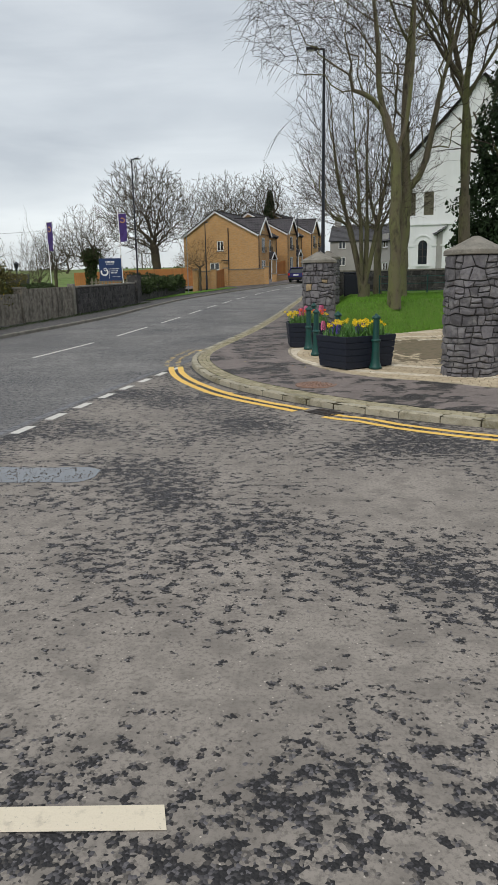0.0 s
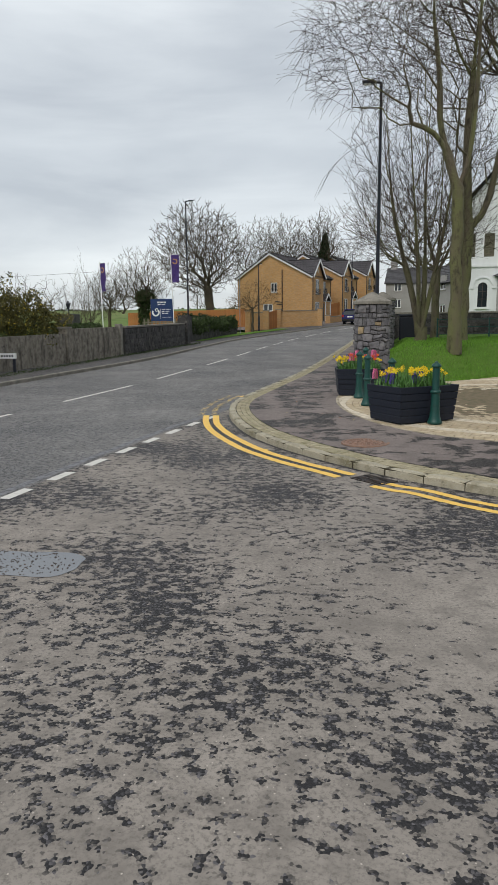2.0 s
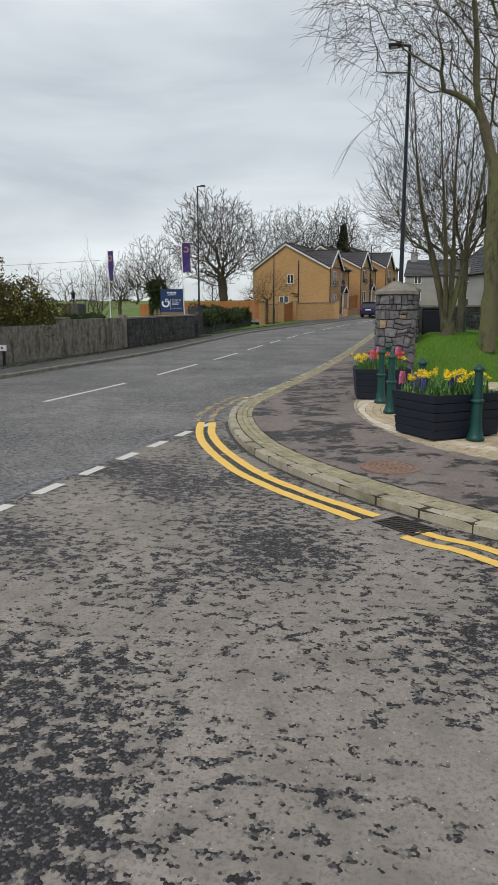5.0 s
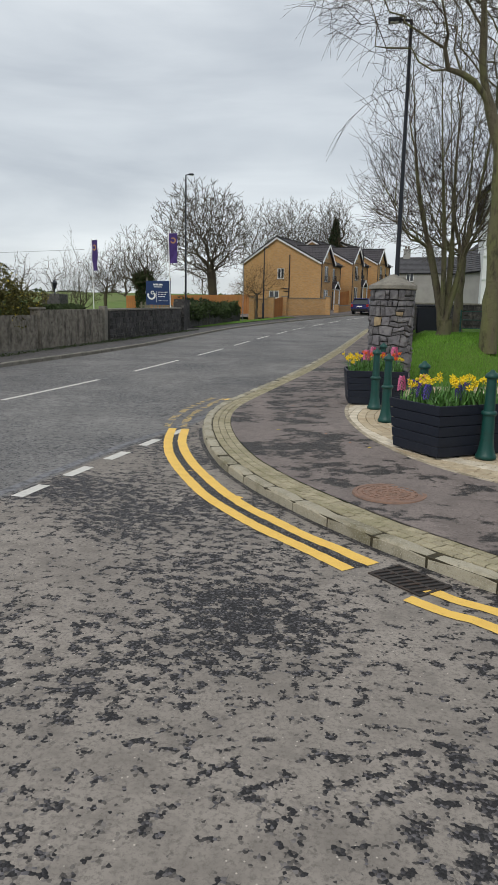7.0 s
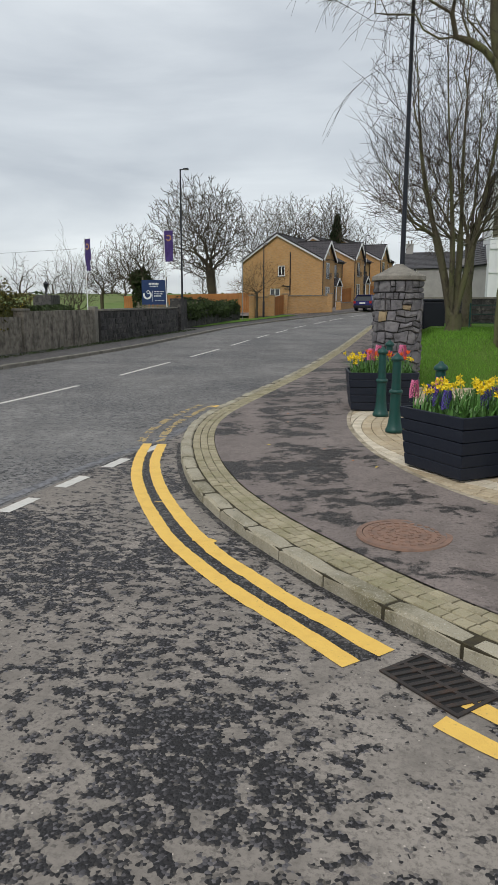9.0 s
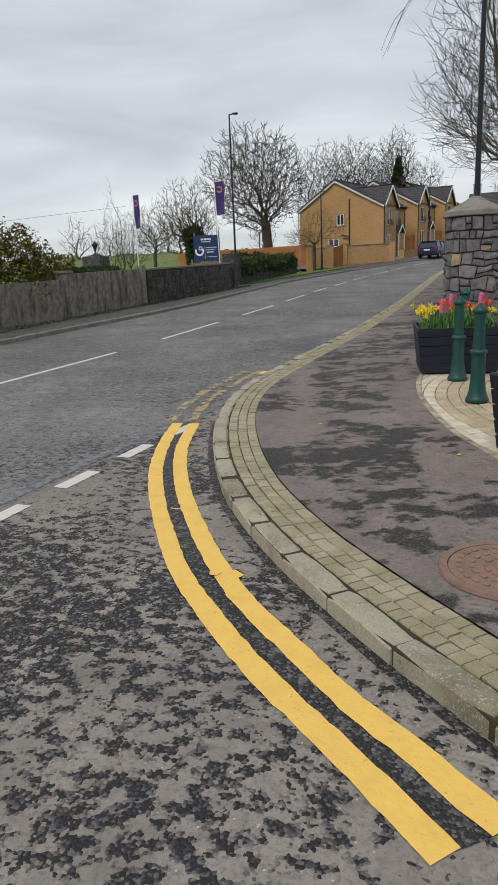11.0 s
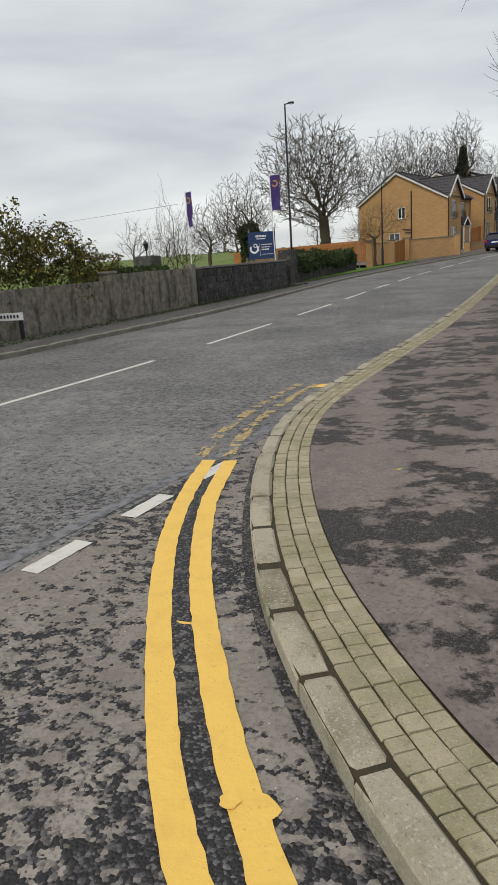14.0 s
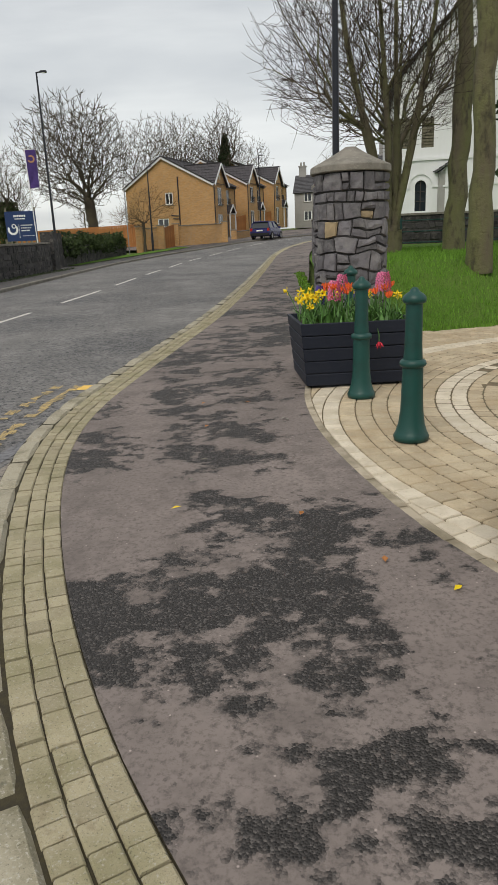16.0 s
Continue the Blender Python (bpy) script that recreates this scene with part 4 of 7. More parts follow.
def blade(bm, x, y, z, h, lean, a, w):
    prev = None
    for k in range(4):
        t = k / 3
        ww = w * (1 - t ** 1.5) + 0.001
        cx, cy = x + lean * t * t * math.cos(a), y + lean * t * t * math.sin(a)
        cz = z + h * (t - 0.25 * t * t * min(1, lean / h))
        r = [bm.verts.new((cx - ww * math.sin(a), cy + ww * math.cos(a), cz)), bm.verts.new((cx + ww * math.sin(a), cy - ww * math.cos(a), cz))]
        if prev:
            bm.faces.new((prev[0], prev[1], r[1], r[0]))
        prev = r


def daffodil(m, h, face, petal=None):
    d = thing("daffodil", m, "yellow daffodil with a deeper trumpet in the planter", "flower", "daffodils in the planters")
    part("stem", tube(bmesh.new(), [(0, 0, 0), (0.004, 0, h * 0.6), (0.02, 0, h)], 0.004, 0.003, 5), leaf_m, d)
    R = Matrix.Translation((0.02, 0, h)) @ Matrix.Rotation(radians(face), 4, "Y")
    bm = bmesh.new()
    for k in range(6):
        a = k * math.pi / 3
        vs = [bm.verts.new(R @ Vector((r * math.cos(a + o), r * math.sin(a + o), z))) for r, o, z in ((0.006, 0, 0), (0.026, -0.35, 0.004), (0.042, 0, -0.004), (0.026, 0.35, 0.004))]
        bm.faces.new(vs)
    part("corolla", bm, petal_yellow, d)
    bm = lathe([(0.008, 0), (0.012, 0.014), (0.018, 0.028), (0.014, 0.026), (0.006, 0.004)], 10)
    bm.transform(R)
    part("trumpet", bm, petal_yellow if petal is None else petal, d)
    return d


def hyacinth(m, h, mat, label):
    d = thing("hyacinth", m, label, "flower")
    part("stem", tube(bmesh.new(), [(0, 0, 0), (0, 0, h)], 0.006, 0.005, 6), leaf_m, d)
    bm = bmesh.new()
    for k in range(70):
        t = k / 70
        a, r = k * 2.4, 0.03 * (1 - 0.55 * t ** 3)
        c = Vector((r * math.cos(a), r * math.sin(a), h - 0.12 + 0.16 * t))
        for j in range(3):
            b = a + (j - 1) * 0.7
            q = [c, c + Vector((0.014 * math.cos(b - .4), 0.014 * math.sin(b - .4), 0.006)), c + Vector((0.018 * math.cos(b), 0.018 * math.sin(b), -0.004 + 0.008 * j)), c + Vector((0.012 * math.cos(b + .4), 0.012 * math.sin(b + .4), -0.008))]
            bm.faces.new([bm.verts.new(v) for v in q])
    part("flower_spike", bm, mat, d)
    return d


def tulip(m, h, mat, label):
    d = thing("tulip", m, label, "flower")
    part("stem", tube(bmesh.new(), [(0, 0, 0), (0.01, 0, h * 0.6), (0.0, 0.01, h)], 0.004, 0.0035, 5), leaf_m, d)
    bm = bmesh.new()
    for k in range(6):
        a = k * math.pi / 3
        ring = [(0.004, 0, 0), (0.022, -0.4, 0.018), (0.026, 0, 0.022), (0.022, 0.4, 0.018), (0.026, -0.25, 0.042), (0.034, 0, 0.055), (0.026, 0.25, 0.042)]
        v = [bm.verts.new((r * math.cos(a + o), 0.01 + r * math.sin(a + o), h + z)) for r, o, z in ring]
        bm.faces.new((v[0], v[1], v[2]))
        bm.faces.new((v[0], v[2], v[3]))
        bm.faces.new((v[1], v[4], v[5], v[2]))
        bm.faces.new((v[2], v[5], v[6], v[3]))
    part("corolla", bm, mat, d)
    return d


def fill(p, wx, wy, h, seed, mixed):
    rnd = random.Random(seed)
    M = p.matrix_world.copy() if p.matrix_world else p.matrix_basis
    M = p.matrix_basis.copy()
    bm = bmesh.new()
    for _ in range(420 if mixed else 560):
        x, y = rnd.uniform(0.03, wx - 0.03), rnd.uniform(0.03, wy - 0.03)
        edge = 1 if min(x, y, wx - x, wy - y) < 0.12 else 0
        blade(bm, x, y, h - 0.05, rnd.uniform(0.10, 0.27), rnd.uniform(0.03, 0.14 + 0.06 * edge), rnd.uniform(0, 6.28), rnd.uniform(0.006, 0.016))
    bm.transform(M)
    mesh("flower_leaves", bm, leaf_m, label="dense green bulb leaves filling the planter", category="leaves", kind="stuff")
    proto = None
    n = 26 if mixed else 46
    for k in range(n):
        x, y = rnd.uniform(0.03, wx - 0.03), rnd.uniform(0.02, wy - 0.02)
        if mixed and rnd.random() < 0.5:
            x = rnd.uniform(-0.03, 0.35)
        at = M @ Matrix.Translation((x, y, h - 0.05)) @ Matrix.Rotation(rnd.uniform(0, 6.28), 4, "Z") @ Matrix.Rotation(radians(rnd.uniform(0, 22)), 4, "Y") @ Matrix.Diagonal((1.15, 1.15, rnd.uniform(0.8, 1.15), 1))
        if proto is None:
            proto = daffodil(at, 0.25, 75)
        else:
            q = copy_thing(proto, Matrix())
            q.matrix_basis = at
    if mixed:
        for x, y, h2 in ((0.26, 0.12, 0.33), (0.70, 0.2, 0.38), (0.75, 0.5, 0.36), (0.4, 0.5, 0.36)):
            hyacinth(M @ Matrix.Translation((x, y, h - 0.05)) @ Matrix.Diagonal((1.25, 1.25, 1, 1)), h2, petal_pink, "pink hyacinth spike among tulips in the planter")
        for x, y in ((0.2, 0.5), (0.6, 0.75)):
            hyacinth(M @ Matrix.Translation((x, y, h - 0.05)), 0.27, petal_blue, "violet hyacinth spike in the planter")
        for k in range(22):
            x, y = rnd.uniform(0.24, wx - 0.05), rnd.uniform(0.02, wy - 0.1)
            tulip(M @ Matrix.Translation((x, y, h - 0.05)) @ Matrix.Rotation(rnd.uniform(0, 6), 4, "Z") @ Matrix.Rotation(radians(rnd.uniform(0, 16)), 4, "Y") @ Matrix.Scale(1.1, 4), rnd.uniform(0.17, 0.28), petal_orange, "orange-red tulip in the planter")
        tulip(M @ Matrix.Translation((0.58, -0.02, h - 0.03)) @ Matrix.Rotation(radians(150), 4, "X"), 0.16, petal_red, "red tulip hanging over the edge of the planter")
    else:
        for x, y in ((0.03, 0.25), (0.10, 0.45), (0.35, 0.15), (0.22, 0.7), (0.6, 0.3), (0.8, 0.6), (0.5, 0.8)):
            hyacinth(M @ Matrix.Translation((x, y, h - 0.05)), 0.2, petal_blue, "violet hyacinth spike in the planter")
        for x, y in ((0.08, 0.75), (0.45, 0.85)):
            hyacinth(M @ Matrix.Translation((x, y, h - 0.05)), 0.24, petal_pink, "pale pink hyacinth spike in the planter")


fill(p1, 0.86, 0.8, 0.53, 1, True)
fill(p2, 1.0, 0.74, 0.54, 2, False)


def street_lamp(x, y, z, h, arm, turn, label):
    s = thing("street_lamp", pose(x, y, z, 0, 0, turn), label, "street lamp")
    part("lower_column", lathe([(0.085, 0), (0.085, 1.3), (0.06, 1.38), (0.058, 1.4)], 16), black_m, s, smooth_shade=True)
    part("pole", lathe([(0.058, 1.4), (0.036, h)], 14), black_m, s, smooth_shade=True)
    part("arm", tube(bmesh.new(), [(0, 0, h - 0.02), (-arm * 0.5, 0, h + 0.01)], 0.03, 0.03, 8), black_m, s)
    part("lantern", boxes((-arm, -0.09, h - 0.03, -arm * 0.4, 0.09, h + 0.05), bevel=0.02), black_m, s)
    part("lens", boxes((-arm + 0.05, -0.07, h - 0.045, -arm * 0.55, 0.07, h - 0.032)), whiteup_m, s)
    return s


street_lamp(1.62, 19.1, 0.25, 7.72, 0.5, 0, "tall black street lamp with a flat lantern on the footway")
street_lamp(-9.65, 40.6, 0.5, 8.45, 0.45, 180, "tall black street lamp beside the rubble wall")
street_lamp(-8.1, 57.9, 0.98, 5.7, 0.3, 180, "black street lamp beside the brick garden wall")
street_lamp(-0.6, 69.0, 1.6, 6.7, 0.35, 180, "black street lamp before the brick houses")
pp = thing("sign_post", pose(-9.0, 54, 0.8), "thin grey galvanised post in the verge", "post")
part("shaft", lathe([(0.035, 0), (0.03, 4.9), (0, 4.92)], 10), greypost_m, pp)

# garden walls across the road
gz = lambda c: rise(c.y) + 0.08
for a, b, h, lab in (((-10.9, 13.5), (-10.35, 19.2), 0.98, "weathered grey rendered garden wall with dark stains"), ((-10.35, 19.5), (-9.9, 23.4), 1.12, "weathered grey rendered garden wall with dark stains"), ((-9.86, 23.8), (-9.55, 28.0), 1.28, "stained grey rendered garden wall, its foot black with damp")):
    rubble_wall("garden_wall", a, b, gz, h, 0.25, 0.3, 1, lab, mat=render_m, coping=False, stones=False)


def pier(name, x, y, w, h, mat, label, turn=0, cap=True):
    p = thing(name, pose(x, y, rise(y) + 0.06, 0, 0, turn), label, "pier")
    part("shaft", boxes((-w / 2, -w / 2, -0.05, w / 2, w / 2, h), bevel=0.01), mat, p)
    if cap:
        part("cap", boxes((-w / 2 - 0.04, -w / 2 - 0.04, h, w / 2 + 0.04, w / 2 + 0.04, h + 0.07), bevel=0.015), cap_m, p)
    return p


pier("wall_pier", -10.35, 19.35, 0.32, 1.05, render_m, "short rendered pier with a slate cap in the garden wall")
pier("wall_pier", -9.88, 23.6, 0.34, 1.32, render_m, "rendered pier of the grey garden wall")
pier("gate_post", -9.5, 28.25, 0.27, 1.42, cap_m, "pale concrete gate post ending the garden wall", cap=False)
rubble_wall("rubble_wall", (-9.5, 28.5), (-9.75, 39.4), gz, 1.22, 0.35, 0.26, 8, "old black rubble stone wall with vertical stones", mat=darkstone_m)
pier("rubble_pier", -9.75, 39.9, 0.6, 1.75, darkstone_m, "tall dark stone gate pier", cap=False)
pier("rubble_pier", -10.3, 42.4, 0.6, 1.7, darkstone_m, "tall dark stone gate pier", cap=False)
rubble_wall("rubble_wall", (-10.3, 42.8), (-9.9, 56.3), gz, 1.0, 0.4, 0.28, 9, "low rubble wall under ivy and brambles", mat=darkstone_m, coping=False)

# street name plate
sn = thing("street_nameplate", pose(-10.1, 19.4, rise(19.4) + 0.08, 0, 0, 6), "white street nameplate on dark posts before the wall", "sign")
for x in (-0.4, 0.4):
    part("post", boxes((x - 0.04, -0.02, 0, x + 0.04, 0.04, 0.62)), black_m, sn)
part("plate", boxes((-0.5, -0.045, 0.45, 0.5, -0.022, 0.62)), whiteup_m, sn)
part("lettering", boxes(*[(-0.42 + 0.085 * k, -0.049, 0.50, -0.37 + 0.085 * k, -0.0455, 0.57) for k in range(10)]), black_m, sn, "row of small black bars in place of the letters")

# sign board and banners
sg = thing("sign_board", pose(-12.05, 43.0, rise(43) + 0.15, 0, 0, 8), "blue development sign board with white lettering behind the wall", "sign")
for x in (-0.7, 0.7):
    part("leg", boxes((x - 0.04, 0.02, 0, x + 0.04, 0.09, 2.9)), oldwood_m, sg)
part("board", boxes((-0.75, -0.03, 1.3, 0.75, 0.02, 2.72), bevel=0.006), blue_m, sg)
part("lettering", boxes(*[(x0 + 0.085 * k, -0.036, z0, x0 + 0.085 * k + wd, -0.031, z0 + hh) for x0, z0, hh, cnt, wd in ((-0.32, 2.45, 0.10, 7, 0.062), (-0.28, 2.34, 0.045, 6, 0.07), (-0.02, 2.03, 0.045, 7, 0.06), (-0.02, 1.90, 0.045, 6, 0.06), (-0.02, 1.77, 0.06, 5, 0.07), (0.02, 1.53, 0.03, 7, 0.05)) for k in range(cnt)]), whiteup_m, sg, "white bars in place of the words")
bm = bmesh.new()
for r0, a0, a1, cx, cz in ((0.26, 150, 400, -0.42, 1.86), (0.11, 0, 360, -0.36, 2.02)):
    prev = None
    for k in range(19):
        a = radians(a0 + (a1 - a0) * k / 18)
        q = [bm.verts.new((cx + r * math.cos(a), -0.034, cz + r * math.sin(a))) for r in (r0, r0 * 0.6)]
        if prev:
            bm.faces.new((prev[0], prev[1], q[1], q[0]))
        prev = q
part("emblem", bm, whiteup_m, sg, "white ring-shaped emblem")
part("rule", boxes((-0.12, -0.036, 1.45, -0.105, -0.031, 2.1)), whiteup_m, sg)


def banner(x, y, z, h, lean, turn, label):
    b = thing("banner_pole", pose(x, y, z, 0, lean, turn), label, "banner")
    part("pole", lathe([(0.03, 0), (0.022, h), (0, h + 0.02)], 10), whiteup_m, b)
    part("arm", tube(bmesh.new(), [(0, 0, h - 0.08), (0.55, 0, h - 0.08)], 0.012, 0.012, 6), whiteup_m, b)
    bm = bmesh.new()
    g = [[bm.verts.new((0.03 + 0.5 * u / 4 - 0.05 * (v / 12) * (u / 4), 0.05 * math.sin(v * 0.7 + u) * v / 12, h - 0.09 - 1.7 * v / 12)) for u in range(5)] for v in range(13)]
    for r, s in zip(g, g[1:]):
        for k in range(4):
            bm.faces.new((r[k], r[k + 1], s[k + 1], s[k]))
    part("cloth", bm, purple_m, b, "purple banner cloth")
    bm = bmesh.new()
    prev = None
    for k in range(15):
        a = radians(200 + 290 * k / 14)
        q = [bm.verts.new((0.27 + r * math.cos(a), -0.035, h - 0.5 + r * math.sin(a))) for r in (0.17, 0.1)]
        if prev:
            bm.faces.new((prev[0], prev[1], q[1], q[0]))
        prev = q
    part("emblem", bm, gold_m, b, "gold ring-shaped print")
    return b


banner(-10.95, 42.0, 0.4, 5.7, -1.5, 5, "purple advertising banner on a leaning white pole")
banner(-15.15, 40.5, 0.4, 5.15, -1, -30, "purple advertising banner on a thin white pole")

# garden pier with a lantern
gl_ = thing("garden_pier", pose(-15.6, 36.5, 0.6), "dark rockery pier carrying a small black lantern", "pier")
part("shaft", boxes((-0.5, -0.5, 0, 0.5, 0.5, 1.75), bevel=0.05), darkstone_m, gl_)
lt = thing("garden_lantern", pose(-15.6, 36.5, 2.35), "small black garden lantern on a stone pier", "lantern")
part("stand", lathe([(0.09, 0), (0.03, 0.08), (0.03, 0.25)], 8), black_m, lt)
part("cage", lathe([(0.06, 0.25), (0.14, 0.52), (0.15, 0.54)], 6), black_m, lt)
part("roof", lathe([(0.19, 0.54), (0.05, 0.66), (0, 0.74)], 6), black_m, lt)


# the brick houses
def uv_face(bm, uvl, pts, u_axis, v_axis):
    f = bm.faces.new([bm.verts.new(p) for p in pts])
    for lp in f.loops:
        lp[uvl].uv = (lp.vert.co.dot(u_axis), lp.vert.co.dot(v_axis))
    return f


def wall_panel(bm, o, du, w, outline, holes, thick=0.25):
    """An upright wall of the outline (u, z) with rectangular holes, its outer face through o along du; du x up points inwards."""
    uvl = bm.loops.layers.uv.verify()
    du = Vector(du).normalized()
    up, nrm = Vector((0, 0, 1)), Vector((du.y, -du.x, 0))
    us = sorted({0, w, *[h[0] for h in holes], *[h[2] for h in holes], *[p[0] for p in outline]})
    top = lambda u: float(np.interp(u, [p[0] for p in outline], [p[1] for p in outline]))
    P = lambda u, z, d=0: Vector(o) + du * u + up * z - nrm * d
    for a, b in zip(us, us[1:]):
        mid = (a + b) / 2
        cuts = sorted([(h[1], h[3]) for h in holes if h[0] <= mid <= h[2]])
        z = 0.0
        for lo, hi in cuts + [(None, None)]:
            if lo is None:
                uv_face(bm, uvl, [P(a, z), P(b, z), P(b, top(b)), P(a, top(a))], du, up)
            else:
                uv_face(bm, uvl, [P(a, z), P(b, z), P(b, lo), P(a, lo)], du, up)
                z = hi
    for u0, z0, u1, z1 in holes:
        for q in ([(u0, z0), (u1, z0)], [(u1, z0), (u1, z1)], [(u1, z1), (u0, z1)], [(u0, z1), (u0, z0)]):
            uv_face(bm, uvl, [P(*q[0]), P(*q[1]), P(*q[1], 0.12), P(*q[0], 0.12)], nrm, up)
    bmesh.ops.remove_doubles(bm, verts=bm.verts, dist=0.0005)
    return bm


def window_unit(parent, o, du, u0, z0, u1, z1, bars=1, balcony=False):
    """A white framed window set in its opening."""
    w = new("window")
    w.parent = parent
    du = Vector(du).normalized()
    ang = math.atan2(du.y, du.x)
    w.matrix_basis = Matrix.Translation(Vector(o) + du * u0 + Vector((0, 0, z0))) @ Matrix.Rotation(ang, 4, "Z")
    W, H, f = u1 - u0, z1 - z0, 0.09
    y0, y1 = 0.05, 0.11
    bits = [(0, y0, 0, f, y1, H), (W - f, y0, 0, W, y1, H), (f, y0, 0, W - f, y1, f), (f, y0, H - f, W - f, y1, H)]
    for k in range(bars):
        x = W * (k + 1) / (bars + 1)
        bits.append((x - 0.05, y0, f, x + 0.05, y1, H - f))
    part("window_frame", boxes(*bits), whiteup_m, w)
    part("pane", boxes((f, 0.075, f, W - f, 0.085, H - f)), glass_m, w)
    part("window_sill", boxes((-0.06, -0.05, -0.08, W + 0.06, 0.06, -0.002)), cap_m, w)
    if balcony:
        part("balcony_rail", boxes((-0.05, -0.16, 0.02, W + 0.05, -0.13, 0.06), (-0.05, -0.16, 0.5, W + 0.05, -0.13, 0.54), *[(-0.05 + (W + 0.08) * k / 8, -0.155, 0.04, -0.03 + (W + 0.08) * k / 8, -0.135, 0.52) for k in range(9)]), black_m, w)
    return w


def roof_slab(parent, name, a, b, c, d, mat=None, thick=0.1):
    """A tiled slope with the eave from a to b and the ridge from d to c, with real steps between the tile rows."""
    a, b, c, d = map(Vector, (a, b, c, d))
    bm = bmesh.new()
    uvl = bm.loops.layers.uv.verify()
    n = max(2, int((d - a).length / 0.33))
    nrm = (b - a).cross(d - a).normalized()
    if nrm.z < 0:
        nrm = -nrm
    ux, uy = (b - a).normalized(), (d - a).normalized()
    for k in range(n):
        p0, q0 = a.lerp(d, k / n), b.lerp(c, k / n)
        p1, q1 = a.lerp(d, (k + 1) / n), b.lerp(c, (k + 1) / n)
        lo, hi = nrm * (thick * 0.5 + 0.035), nrm * thick * 0.5
        uv_face(bm, uvl, [p0 + lo, q0 + lo, q1 + hi, p1 + hi], ux, uy)
        uv_face(bm, uvl, [p0 + hi - nrm * 0, q0 + hi, q0 + lo, p0 + lo], ux, uy)
    uv_face(bm, uvl, [a - nrm * thick * 0.5, b - nrm * thick * 0.5, c - nrm * thick * 0.5, d - nrm * thick * 0.5], ux, uy)
    bmesh.ops.remove_doubles(bm, verts=bm.verts, dist=0.0005)
    return part(name, bm, mat or tile_m, parent)


def beam(bm, a, b, w, h):
    """A board from a to b, w thick and h high."""
    a, b = Vector(a), Vector(b)
    q = (b - a).to_track_quat("X", "Z").to_matrix().to_4x4()
    L = (b - a).length
    bmesh.ops.create_cube(bm, size=1, matrix=Matrix.Translation((a + b) / 2) @ q @ Matrix.Diagonal((L, w, h, 1)))
    return bm


def house(x, y, z, turn, label):
    """A two-storey brick house. Local x runs along the gable wall towards the front corner, local y along the street front."""
    W, D, E, R = 8.85, 6.7, 4.8, 7.3
    B = 0.4  # how far the bay stands out
    h = thing("house", pose(x, y, z, 0, 0, turn), label, "house", "brick houses in a row")
    bm = bmesh.new()
    bay = 3.3
    # gable wall: local (-W..0), facing -y
    gholes = [(4.0, 3.25, 4.8, 4.3), (3.1, 1.25, 4.25, 2.05)]
    wall_panel(bm, (-W, 0, 0), (1, 0, 0), W, [(0, E), (W / 2 - 0.5, R), (W, E)], gholes)
    # front of the bay, facing +x, then the set-back part
    fh = [(1.0, 3.0, 2.1, 4.55), (0.9, 0.35, 2.2, 2.2)]
    wall_panel(bm, (0, 0, 0), (0, 1, 0), bay, [(0, E), (bay / 2, E + 1.75), (bay, E)], fh)
    sh = [(1.1, 3.2, 1.9, 4.5), (0.5, 0.0, 1.45, 2.1)]
    wall_panel(bm, (-B, bay, 0), (0, 1, 0), D - bay, [(0, E), (D - bay, E)], sh)
    wall_panel(bm, (0, bay, 0), (-1, 0, 0), B, [(0, E), (B, E)], [])
    wall_panel(bm, (-B, D, 0), (-1, 0, 0), W - B, [(0, E), (W / 2 + 0.5 - B, R), (W - B, E)], [])
    wall_panel(bm, (-W, D, 0), (0, -1, 0), D, [(0, E), (D, E)], [])
    part("wall", bm, brick_m, h)
    rx = -W / 2 - 0.5
    roof_slab(h, "roof", (-W - 0.2, -0.15, E - 0.1), (-W - 0.2, D + 0.15, E - 0.1), (rx, D + 0.15, R + 0.05), (rx, -0.15, R + 0.05))
    roof_slab(h, "roof", (0.05, -0.15, E - 0.02), (0.05, D + 0.15, E - 0.02), (rx, D + 0.15, R + 0.05), (rx, -0.15, R + 0.05))
    # bay roof with its ridge running in from the street
    rz = E + 1.8
    roof_slab(h, "bay_roof", (0.25, -0.18, E - 0.05), (-0.1, -0.18, E + 0.02), (-3.6, bay / 2, rz), (0.25, bay / 2, rz))
    roof_slab(h, "bay_roof", (0.25, bay + 0.18, E - 0.05), (-3.6, bay + 0.18, E + 0.02), (-3.6, bay / 2, rz), (0.25, bay / 2, rz))
    bm = bmesh.new()
    for a, b in (((-W - 0.22, -0.17, E - 0.12), (rx, -0.17, R + 0.02)), ((0.1, -0.17, E - 0.1), (rx, -0.17, R + 0.02)), ((0.27, -0.2, E - 0.1), (0.27, bay / 2, rz - 0.03)), ((0.27, bay + 0.2, E - 0.1), (0.27, bay / 2, rz - 0.03))):
        beam(bm, a, b, 0.05, 0.2)
    part("barge_board", bm, whiteup_m, h)
    bm = bmesh.new()
    beam(bm, (-W - 0.22, -0.19, E + 0.02), (rx, -0.19, R + 0.16), 0.12, 0.09)
    beam(bm, (0.1, -0.19, E + 0.04), (rx, -0.19, R + 0.16), 0.12, 0.09)
    beam(bm, (rx, -0.2, R + 0.14), (rx, D + 0.2, R + 0.14), 0.2, 0.1)
    beam(bm, (0.3, bay / 2, rz + 0.08), (-3.4, bay / 2, rz + 0.08), 0.18, 0.09)
    part("ridge", bm, tile_m, h)
    bm = bmesh.new()
    beam(bm, (-B + 0.12, bay + 0.2, E - 0.06), (-B + 0.12, D + 0.1, E - 0.06), 0.12, 0.12)
    part("gutter", bm, black_m, h, "black plastic gutter")
    bm = bmesh.new()
